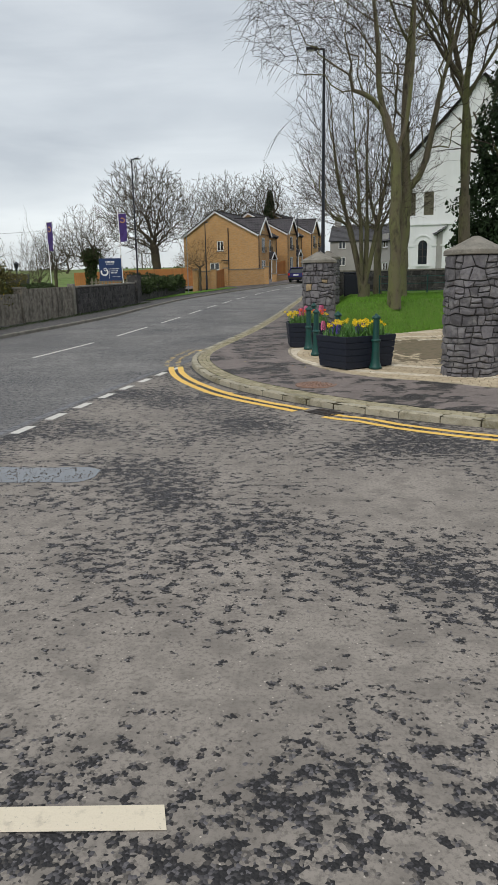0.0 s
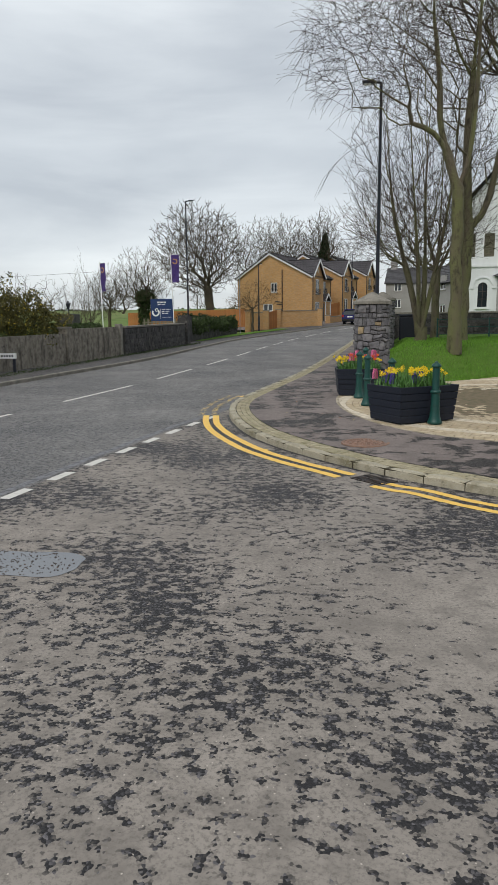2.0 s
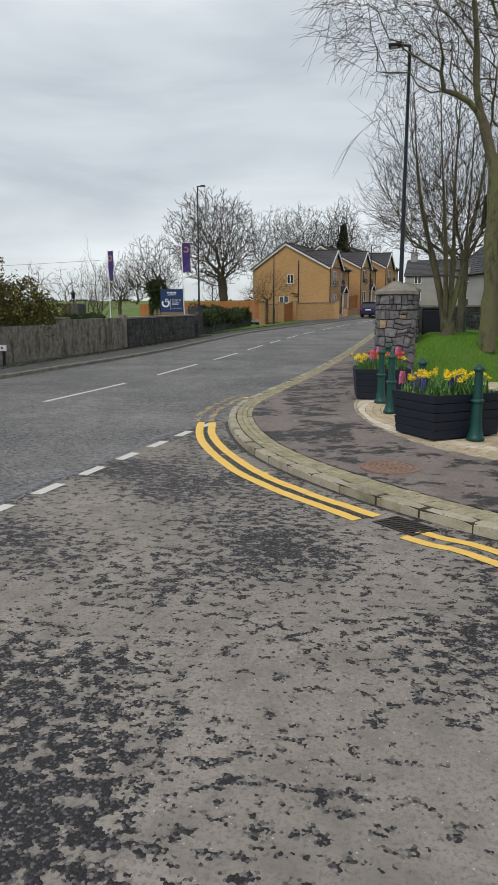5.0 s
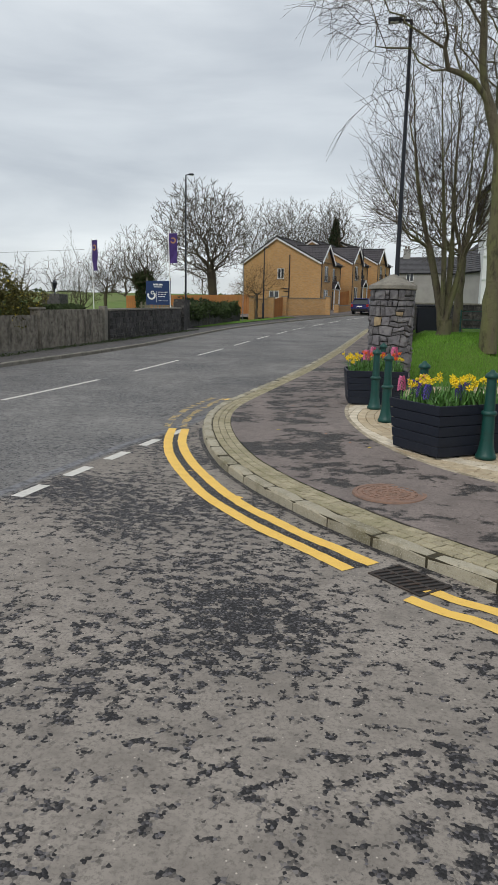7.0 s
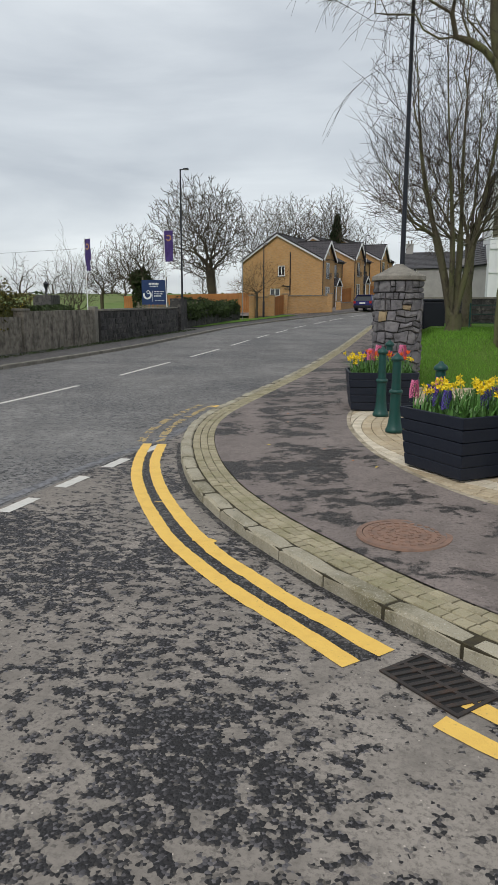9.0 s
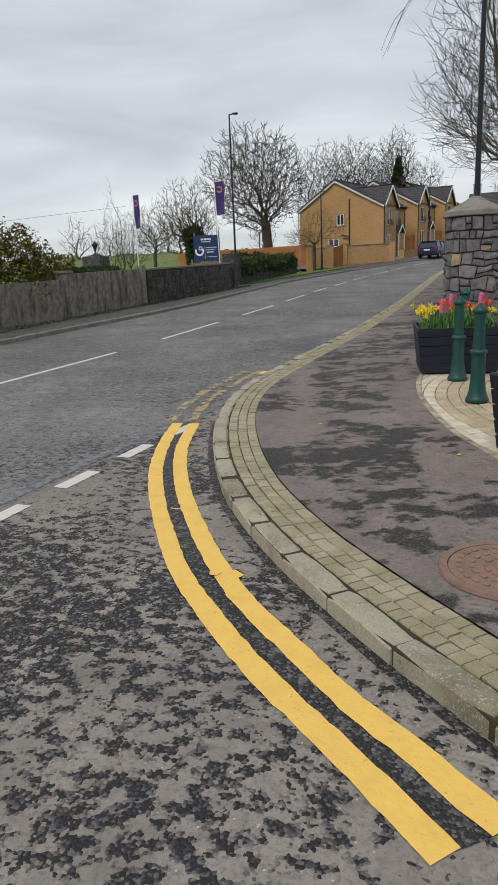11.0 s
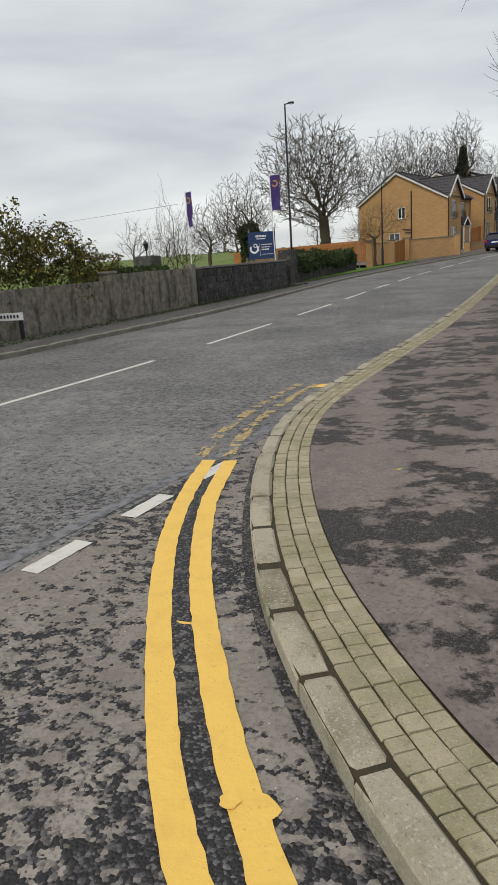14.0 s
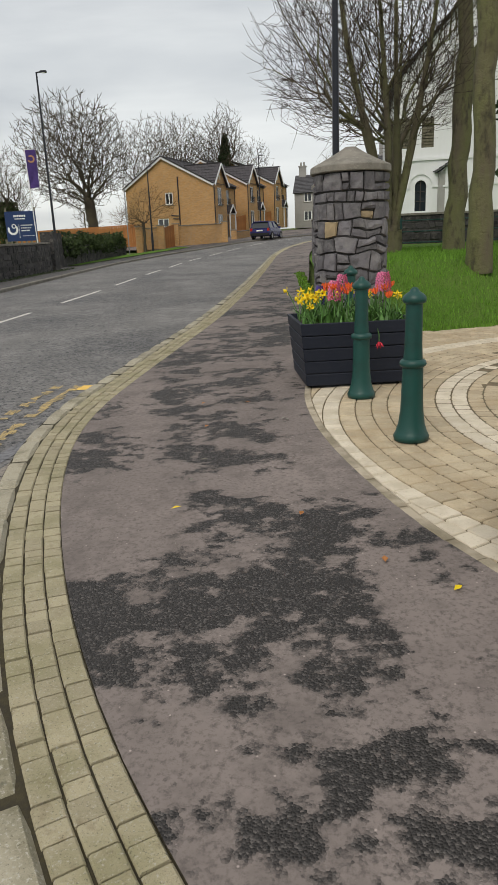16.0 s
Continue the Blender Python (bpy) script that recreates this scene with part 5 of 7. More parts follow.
    tube(bm, [(0.07, 0.02, 0), (0.07, 0.02, E)], 0.04, 0.04, 8)
    part("downpipe", bm, black_m, h, "black corner downpipe")
    bm = bmesh.new()
    tube(bm, [(-B + 0.06, D - 0.1, 0), (-B + 0.06, D - 0.1, E)], 0.04, 0.04, 8)
    part("downpipe", bm, black_m, h, "black corner downpipe")
    bm = bmesh.new()
    tube(bm, [(-W + 5.4, -0.06, -0.3), (-W + 5.4, -0.06, 5.6)], 0.055, 0.055, 8)
    tube(bm, [(-W + 5.4, -0.06, 2.2), (-W + 4.55, -0.06, 2.3)], 0.045, 0.045, 8)
    tube(bm, [(-W + 5.4, -0.06, 1.95), (-W + 4.75, -0.06, 2.0)], 0.035, 0.035, 8)
    part("soil_pipe", bm, black_m, h, "black soil pipe on the gable wall")
    window_unit(h, (-W, 0, 0), (1, 0, 0), *gholes[0])
    window_unit(h, (-W, 0, 0), (1, 0, 0), *gholes[1])
    window_unit(h, (0, 0, 0), (0, 1, 0), *fh[0], balcony=True)
    window_unit(h, (0, 0, 0), (0, 1, 0), *fh[1])
    window_unit(h, (-B, bay, 0), (0, 1, 0), *sh[0], bars=0, balcony=True)
    part("plaque", boxes((0.005, bay / 2 - 0.16, E + 0.45, 0.03, bay / 2 + 0.16, E + 0.8)), cream_m, h, "pale stone plaque in the bay gable")
    part("front_door", boxes((-B - 0.08, bay + 0.5, 0.0, -B - 0.03, bay + 1.45, 2.1)), black_m, h, "dark front door")
    bm = bmesh.new()
    for yy in (bay + 0.2, bay + 1.75):
        beam(bm, (-B, yy, 2.35), (0.25, yy, 2.3), 0.09, 0.14)
        bmesh.ops.create_cube(bm, size=1, matrix=Matrix.Translation((0.2, yy, 1.15)) @ Matrix.Diagonal((0.1, 0.1, 2.3, 1)))
    beam(bm, (0.28, bay + 0.1, 2.35), (0.28, bay + 0.97, 3.1), 0.05, 0.16)
    beam(bm, (0.28, bay + 1.85, 2.35), (0.28, bay + 0.97, 3.1), 0.05, 0.16)
    part("porch_frame", bm, whiteup_m, h)
    roof_slab(h, "porch_roof", (0.25, bay + 0.05, 2.35), (-B, bay + 0.05, 2.35), (-B, bay + 0.97, 3.12), (0.25, bay + 0.97, 3.12))
    roof_slab(h, "porch_roof", (0.25, bay + 1.9, 2.35), (-B, bay + 1.9, 2.35), (-B, bay + 0.97, 3.12), (0.25, bay + 0.97, 3.12))
    return h


HT = -16.5
H1 = Vector((-4.85, 73.0))
hv = Vector((math.sin(radians(16.5)), math.cos(radians(16.5))))
h1 = house(H1.x, H1.y, 1.8, HT, "two-storey buff brick house with dark tiled roof and white barge boards")
for k in (1, 2):
    p = H1 + hv * 9.5 * k
    copy_thing(h1, pose(p.x, p.y, 1.8 + 0.6 * k, 0, 0, HT))


def local(u, v):
    """A place u metres out from the first house's corner across the front, and v metres along the front."""
    hu = Vector((hv.y, -hv.x))
    p = H1 + hu * u + hv * v
    return p.x, p.y


def brick_wall(name, a, b, z0, z1, h, label, th=0.22):
    a, b = Vector(a), Vector(b)
    du = (b - a).normalized()
    nrm = Vector((du.y, -du.x))
    L = (b - a).length
    w = thing(name, Matrix(), label, "wall")
    bm = bmesh.new()
    uvl = bm.loops.layers.uv.verify()
    d3 = Vector((du.x, du.y, 0))
    for s in (-1, 1):
        o = nrm * s * th / 2
        uv_face(bm, uvl, [(a.x + o.x, a.y + o.y, z0 - 0.2), (b.x + o.x, b.y + o.y, z1 - 0.2), (b.x + o.x, b.y + o.y, z1 + h), (a.x + o.x, a.y + o.y, z0 + h)], d3, Vector((0, 0, 1)))
    o = nrm * th / 2
    uv_face(bm, uvl, [(a.x - o.x, a.y - o.y, z0 + h), (b.x - o.x, b.y - o.y, z1 + h), (b.x + o.x, b.y + o.y, z1 + h), (a.x + o.x, a.y + o.y, z0 + h)], d3, Vector((nrm.x, nrm.y, 0)))
    for e, z in ((a, z0), (b, z1)):
        uv_face(bm, uvl, [(e.x - o.x, e.y - o.y, z - 0.2), (e.x + o.x, e.y + o.y, z - 0.2), (e.x + o.x, e.y + o.y, z + h), (e.x - o.x, e.y - o.y, z + h)], Vector((nrm.x, nrm.y, 0)), Vector((0, 0, 1)))
    part("wall", bm, brick_m, w)
    bm = bmesh.new()
    beam(bm, (a.x, a.y, z0 + h + 0.035), (b.x, b.y, z1 + h + 0.035), th + 0.08, 0.06)
    part("coping", bm, cap_m, w)
    for e, z in ((a, z0), (b, z1)):
        bm = bmesh.new()
        uvl = bm.loops.layers.uv.verify()
        q = [(e.x + sx * 0.24, e.y + sy * 0.24) for sx, sy in ((-1, -1), (1, -1), (1, 1), (-1, 1))]
        for i in range(4):
            j = (i + 1) % 4
            uv_face(bm, uvl, [(*q[i], z - 0.2), (*q[j], z - 0.2), (*q[j], z + h + 0.15), (*q[i], z + h + 0.15)], Vector((q[j][0] - q[i][0], q[j][1] - q[i][1], 0)).normalized(), Vector((0, 0, 1)))
        part("pier", bm, brick_m, w)
        part("pier_cap", boxes((e.x - 0.28, e.y - 0.28, z + h + 0.15, e.x + 0.28, e.y + 0.28, z + h + 0.22)), cap_m, w)
    return w


brick_wall("garden_wall", (-9.4, 59.9), (-7.85, 60.4), 1.05, 1.08, 1.6, "buff brick garden wall with a pale coping")
brick_wall("garden_wall", (-7.1, 63.0), (-3.45, 65.0), 1.42, 1.5, 1.4, "buff brick garden wall with end piers before the first house")
brick_wall("garden_wall", (-3.0, 70.2), (-1.6, 76.0), 1.75, 1.95, 0.55, "low buff brick forecourt wall")


def fence(a, b, z0, z1, h, label, step=0.13, mat=None, gap=0.012):
    a, b = Vector(a), Vector(b)
    L = (b - a).length
    f = thing("fence", Matrix(), label, "fence")
    n = int(L / step)
    t = (b - a).normalized()
    o = Vector((t.y, -t.x)) * 0.012
    proto = None
    for k in range(n):
        c = a.lerp(b, (k + 0.5) / n)
        z = z0 + (z1 - z0) * (k + 0.5) / n
        if proto is None:
            bm = boxes((-step / 2 + gap / 2, -0.012, 0, step / 2 - gap / 2, 0.012, h))
            proto = part("board", bm, mat or timber_m, f)
            q = proto
        else:
            q = proto.copy()
            scene.collection.objects.link(q)
        q.matrix_basis = Matrix.Translation((c.x, c.y, z)) @ Matrix.Rotation(math.atan2(t.y, t.x), 4, "Z")
    bm = bmesh.new()
    for zz in (0.3, h - 0.3):
        beam(bm, (a.x - o.x * 3, a.y - o.y * 3, z0 + zz), (b.x - o.x * 3, b.y - o.y * 3, z1 + zz), 0.04, 0.09)
    part("rail", bm, mat or timber_m, f)
    return f


fence((-7.7, 60.6), (-7.2, 62.7), 1.1, 1.35, 1.6, "orange-brown timber side gate and fence")
fence(local(-0.9, 7.0), local(-0.2, 9.8), 2.0, 2.4, 1.8, "orange-brown timber fence between two brick houses")
fence(local(-0.9, 16.9), local(-0.2, 19.7), 2.7, 3.0, 1.8, "orange-brown timber fence between two brick houses")
fence((-21.5, 62.5), (-10.5, 64.5), 1.1, 1.4, 1.75, "long orange-brown timber fence behind the trees", step=0.18)
fence((-16.5, 52), (-10.6, 53.5), 0.7, 0.75, 1.5, "grey picket fence beside the hedge", step=0.3, mat=oldwood_m, gap=0.16)

# old grey houses beyond
def old_house(x, y, z, turn, w, d, e, r, mat, label):
    h = thing("house", pose(x, y, z, 0, 0, turn), label, "house")
    bm = bmesh.new()
    holes = [(1.2, 0.9, 2.2, 2.1), (w - 2.3, 0.9, w - 1.3, 2.1), (1.2, 3.2, 2.2, 4.3), (w - 2.3, 3.2, w - 1.3, 4.3)]
    wall_panel(bm, (0, 0, 0), (1, 0, 0), w, [(0, e), (w, e)], holes)
    wall_panel(bm, (w, 0, 0), (0, 1, 0), d, [(0, e), (d / 2, r), (d, e)], [])
    wall_panel(bm, (w, d, 0), (-1, 0, 0), w, [(0, e), (w, e)], [])
    wall_panel(bm, (0, d, 0), (0, -1, 0), d, [(0, e), (d / 2, r), (d, e)], [])
    part("wall", bm, mat, h)
    for yy0, yy1 in ((-0.2, d / 2), (d + 0.2, d / 2)):
        roof_slab(h, "roof", (-0.2, yy0, e - 0.05), (w + 0.2, yy0, e - 0.05), (w + 0.2, yy1, r + 0.05), (-0.2, yy1, r + 0.05), darkroof_m)
    for hh in holes:
        window_unit(h, (0, 0, 0), (1, 0, 0), *hh)
    ch = part("chimney", boxes((0.3, d / 2 - 0.4, r - 0.4, 1.2, d / 2 + 0.4, r + 1.1), (0.22, d / 2 - 0.48, r + 1.1, 1.28, d / 2 + 0.48, r + 1.22)), mat, h)
    for k in range(2):
        part("chimney_pot", lathe([(0.12, 0), (0.1, 0.4), (0.12, 0.45)], 10, at=(0.55 + 0.4 * k, d / 2, r + 1.22)), cap_m, ch)
    return h


old_house(7.4, 74, 1.6, -62, 9, 7, 4.6, 7.0, greywall_m, "old grey rendered house with a slate roof and chimney")
old_house(3.2, 101, 2.9, -8, 9, 7, 4.3, 6.6, greywall_m, "old grey rendered house with a chimney past the brick houses")
old_house(6.2, 57, 0.95, -70, 10, 7, 3.7, 6.0, greywall_m, "old grey rendered house behind the park trees")

# church
ch = thing("church", pose(7.35, 48.0, 0.9, 0, 0, -6), "white rendered church with arched windows and a slate roof", "church")
bm = bmesh.new()
cw, chh = 9.5, 10.9
ax0, ax1, az0, az1 = 1.02, 1.62, 1.75, 3.05
wall_panel(bm, (0, 0, 0), (1, 0, 0), cw, [(0, chh - 2.6), (cw / 2, chh + 2.6), (cw, chh - 2.6)], [(ax0, az0, ax1, az1 + 0.34), (0.1, 5.0, 0.75, 6.5), (1.3, 5.0, 1.95, 6.5)])
wall_panel(bm, (cw, 0, 0), (0, 1, 0), 18, [(0, chh - 2.6), (18, chh - 2.6)], [])
wall_panel(bm, (0, 18, 0), (0, -1, 0), 18, [(0, chh - 2.6), (18, chh - 2.6)], [(3, 2, 4, 5), (8, 2, 9, 5)])
part("wall", bm, churchwall_m, ch)
roof_slab(ch, "roof", (-0.4, -0.3, chh - 2.8), (-0.4, 18, chh - 2.8), (cw / 2, 18, chh + 2.7), (cw / 2, -0.3, chh + 2.7), darkroof_m)
roof_slab(ch, "roof", (cw + 0.4, -0.3, chh - 2.8), (cw + 0.4, 18, chh - 2.8), (cw / 2, 18, chh + 2.7), (cw / 2, -0.3, chh + 2.7), darkroof_m)
bm = bmesh.new()
for r0, r1, y0, y1 in ((0.30, 0.38, -0.04, 0.06), (0.6, 0.68, -0.06, 0.0)):
    cx, cz = (ax0 + ax1) / 2, az1
    prev = None
    for k in range(17):
        a = math.pi * k / 16
        vs = [bm.verts.new((cx + r * math.cos(a), yy, cz + r * math.sin(a))) for r, yy in ((r0, y0), (r1, y0), (r1, y1), (r0, y1))]
        if prev:
            for c in range(4):
                bm.faces.new((prev[c], prev[(c + 1) % 4], vs[(c + 1) % 4], vs[c]))
        prev = vs
part("window_arch", bm, churchwall_m, ch, "raised white arch over the window")
bm = bmesh.new()
cx = (ax0 + ax1) / 2
outer = [(ax1, az1), (ax1, az1 + 0.34), (ax0, az1 + 0.34), (ax0, az1)]
for k in range(12):
    a0, a1 = math.pi * k / 12, math.pi * (k + 1) / 12
    q = [(cx + 0.30 * math.cos(a), az1 + 0.30 * math.sin(a)) for a in (a0, a1)]
    s = [(cx + 0.30 * max(-1, min(1, 1.42 * math.cos(a))), az1 + 0.34 * min(1, 1.42 * math.sin(a))) for a in (a0, a1)]
    bm.faces.new([bm.verts.new((u, 0.0, z)) for u, z in (q[0], s[0], s[1], q[1])])
part("spandrel", bm, churchwall_m, ch)
part("pane", boxes((ax0, 0.09, az0, ax1, 0.11, az1 + 0.34)), glass_m, ch)
part("glazing_bar", boxes((cx - 0.02, 0.06, az0, cx + 0.02, 0.09, az1 + 0.34), *[(ax0, 0.06, az0 + 0.5 * k, ax1, 0.09, az0 + 0.03 + 0.5 * k) for k in range(1, 5)]), iron_m, ch)
part("window_sill", boxes((ax0 - 0.15, -0.1, az0 - 0.14, ax1 + 0.15, 0.08, az0 - 0.002)), churchwall_m, ch)
part("string_course", boxes((-0.02, -0.06, 2.95, ax0 - 0.3, 0.0, 3.05), (ax1 + 0.3, -0.06, 2.95, cw, 0.0, 3.05), (-0.02, -0.08, 4.35, cw, 0.0, 4.5)), churchwall_m, ch)
for u in (0.1, 1.3):
    part("louvre", boxes((u, 0.06, 5.0, u + 0.65, 0.12, 6.5), *[(u, 0.0, 5.03 + 0.15 * k, u + 0.65, 0.06, 5.08 + 0.15 * k) for k in range(10)]), oldwood_m, ch, "grey timber louvres")

# parked car
def wheel(parent, x, y):
    w = new("wheel")
    w.parent = parent
    w.matrix_basis = Matrix.Translation((x, y, 0.31)) @ Matrix.Rotation(math.pi / 2, 4, "Y")
    part("tyre", lathe([(0.2, -0.09), (0.29, -0.1), (0.31, -0.07), (0.31, 0.07), (0.29, 0.1), (0.2, 0.09)], 24), rubber_m, w)
    bm = lathe([(0, -0.05), (0.06, -0.07), (0.19, -0.085), (0.21, -0.08), (0.21, 0.08), (0.06, 0.07), (0, 0.06)], 20)
    part("rim", bm, alloy_m, w)


car = thing("car", pose(-0.1, 68.6, rise(68.6) + 0.02, 0, 0, -17), "dark blue parked hatchback seen from behind by the kerb", "car")
secs = [(-1.95, 0.78, 0.35, 0.62, 0.70), (-1.93, 0.84, 0.28, 0.85, 0.80), (-1.7, 0.86, 0.25, 0.95, 0.84), (-0.9, 0.87, 0.25, 0.93, 0.86), (0.3, 0.87, 0.25, 0.92, 0.86), (1.1, 0.86, 0.25, 0.88, 0.84), (1.75, 0.80, 0.28, 0.76, 0.76), (1.95, 0.66, 0.35, 0.6, 0.6)]
bm = bmesh.new()
prev = None
for y, w, z0, z1, wt in secs:
    r = [bm.verts.new(p) for p in ((-w * 0.9, y, z0), (-w, y, z0 + 0.12), (-w, y, (z0 + z1) / 2 + 0.08), (-wt, y, z1), (wt, y, z1), (w, y, (z0 + z1) / 2 + 0.08), (w, y, z0 + 0.12), (w * 0.9, y, z0))]
    if prev:
        for k in range(8):
            bm.faces.new((prev[k], prev[(k + 1) % 8], r[(k + 1) % 8], r[k]))
    else:
        bm.faces.new(r)
    prev = r
bm.faces.new(prev[::-1])
bmesh.ops.recalc_face_normals(bm, faces=bm.faces)
part("body", bm, carpaint_m, car, smooth_shade=False)
bm = bmesh.new()
lo = [bm.verts.new(p) for p in ((-0.80, -1.85, 0.90), (0.80, -1.85, 0.90), (0.80, 1.05, 0.88), (-0.80, 1.05, 0.88))]
hi = [bm.verts.new(p) for p in ((-0.62, -1.55, 1.38), (0.62, -1.55, 1.38), (0.62, 0.25, 1.42), (-0.62, 0.25, 1.42))]
for k in range(4):
    bm.faces.new((lo[k], lo[(k + 1) % 4], hi[(k + 1) % 4], hi[k]))
bmesh.ops.recalc_face_normals(bm, faces=bm.faces)
part("glasshouse", bm, glass_m, car)
part("roof", boxes((-0.64, -1.66, 1.375, 0.64, 0.3, 1.455), bevel=0.035), carpaint_m, car)
bm = bmesh.new()
for sx in (-1, 1):
    for (ya, za), (yb, zb) in (((-1.86, 0.9), (-1.56, 1.4)), ((1.06, 0.88), (0.26, 1.42)), ((-0.5, 0.9), (-0.5, 1.4))):
        beam(bm, (sx * 0.81, ya, za), (sx * 0.64, yb, zb), 0.07, 0.07)
part("roof_frame", bm, carpaint_m, car)
for sx in (-1, 1):
    part("tail_lamp", boxes((sx * 0.74 - 0.1, -1.975, 0.68, sx * 0.74 + 0.1, -1.9, 0.9), bevel=0.015), redlens_m, car)
    part("head_lamp", boxes((sx * 0.6 - 0.14, 1.82, 0.6, sx * 0.6 + 0.14, 1.94, 0.74), bevel=0.02), whiteup_m, car)
    part("mirror", boxes((sx * 0.95 - 0.09, 0.6, 0.9, sx * 0.95 + 0.09, 0.72, 1.04), bevel=0.02), carpaint_m, car)
    for y in (-1.25, 1.25):
        wheel(car, sx * 0.8, y)
part("bumper", boxes((-0.8, -2.03, 0.3, 0.8, -1.9, 0.52), bevel=0.03), rubber_m, car)
part("number_plate", boxes((-0.26, -1.99, 0.66, 0.26, -1.965, 0.77)), whiteup_m, car)


# trees
def grow(rnd, pts_out, p, d, length, r, level, top, kids, spread, droop, wob):
    """Branches as (points, start radius, end radius, level)."""
    n = 6 if level == 0 else (4 if level < 3 else 3)
    pts, step = [p], length / n
    for k in range(n):
        d = (d + Vector((rnd.gauss(0, wob), rnd.gauss(0, wob), rnd.gauss(0, wob) + droop[min(level, len(droop) - 1)])) * (0.6 if level == 0 else 1)).normalized()
        p = p + d * step
        pts.append(p)
    r1 = r * 0.45 if level < top else r * 0.3
    pts_out.append((pts, r, r1, level))
    if level >= top:
        return
    for j in range(kids[level]):
        t = (0.25 if level else 0.4) + (0.75 if level else 0.6) * (j + rnd.random()) / kids[level]
        i = min(n - 1, int(t * n))
        q = pts[i].lerp(pts[i + 1], t * n - i)
        ax = (pts[i + 1] - pts[i]).normalized()
        side = ax.orthogonal().normalized()
        side.rotate(Matrix.Rotation(rnd.uniform(0, 6.28), 3, ax))
        a = spread[min(level, len(spread) - 1)] * rnd.uniform(0.7, 1.3)
        nd = (ax * math.cos(a) + side * math.sin(a)).normalized()
        grow(rnd, pts_out, q, nd, length * rnd.uniform(0.45, 0.7) * (1.1 - 0.35 * t), (r + (r1 - r) * t) * 0.62, level + 1, top, kids, spread, droop, wob)


def branches_mesh(branches, sides):
    verts, faces = [], []
    for pts, r0, r1, level in branches:
        n = sides(level)
        base = len(verts)
        for i, p in enumerate(pts):
            a, b = pts[max(i - 1, 0)], pts[min(i + 1, len(pts) - 1)]
            d = (b - a).normalized()
            s = d.orthogonal().normalized()
            t = d.cross(s)
            r = r0 + (r1 - r0) * i / (len(pts) - 1)
            for k in range(n):
                c = 2 * math.pi * k / n
                v = p + s * (r * math.cos(c)) + t * (r * math.sin(c))
                verts.append((v.x, v.y, v.z))
        for i in range(len(pts) - 1):
            for k in range(n):
                faces.append((base + i * n + k, base + i * n + (k + 1) % n, base + (i + 1) * n + (k + 1) % n, base + (i + 1) * n + k))
    return verts, faces


def tree(x, y, z, height, r, seed, label, stems=1, lean=0.15, kids=(9, 7, 6, 5), spread=(0.75, 0.7, 0.7, 0.8), droop=(0.02, 0.04, 0.02, 0.0), wob=0.13, bark=None, twig=None,
         min_r=0.006, fork=0.35, given=(), top=None, length=0.62, name="tree"):
    rnd = random.Random(seed)
    br = []
    top = len(kids) if top is None else top
    for pts, r0, r1 in given:
        pts = [Vector(p) for p in smooth(pts, 3)]
        br.append((pts, r0, r1, 0))
        total = len(pts)
        for j in range(kids[0]):
            i = min(total - 2, int(total * (0.3 + 0.7 * (j + rnd.random()) / kids[0])))
            t = i / total
            ax = (pts[i + 1] - pts[i]).normalized()
            side = ax.orthogonal().normalized()
            side.rotate(Matrix.Rotation(rnd.uniform(0, 6.28), 3, ax))
            a = spread[0] * rnd.uniform(0.7, 1.3)
            grow(rnd, br, pts[i], (ax * math.cos(a) + side * math.sin(a)).normalized(), height * 0.26 * rnd.uniform(0.6, 1.2) * (1.15 - 0.4 * t), (r0 + (r1 - r0) * t) * 0.5, 1, top, kids, spread, droop, wob)
    if not given:
        base = Vector((x, y, z))
        if fork:
            tp = base + Vector((rnd.gauss(0, 0.03), rnd.gauss(0, 0.03), 1)) * height * fork * 0.55
            br.append(([base - Vector((0, 0, 0.15)), base.lerp(tp, 0.08), base.lerp(tp, 0.5), tp], r * 1.25, r * 0.9, 0))
        else:
            tp = base
        for s in range(stems):
            a = 6.28 * s / stems + rnd.random()
            d = Vector((lean * math.cos(a) * (s > 0 or stems > 1), lean * math.sin(a) * (s > 0 or stems > 1), 1)).normalized()
            grow(rnd, br, tp, d, height * length * rnd.uniform(0.85, 1.1), r * (0.9 if stems == 1 else 0.65), 0, top, kids, spread, droop, wob)
    br = [(p, max(a, min_r), max(b, min_r * 0.6), lv) for p, a, b, lv in br]
    t = thing(name, Matrix(), label, "tree")
    v, f = branches_mesh([b for b in br if b[3] < 2], lambda lv: 10 if lv == 0 else 6)
    raw("trunk", v, f, bark or bark_m, t, smooth_shade=True)
    v, f = branches_mesh([b for b in br if b[3] >= 2], lambda lv: 4 if lv == 2 else 3)
    raw("crown", v, f, twig or twig_m, t)
    return t, br


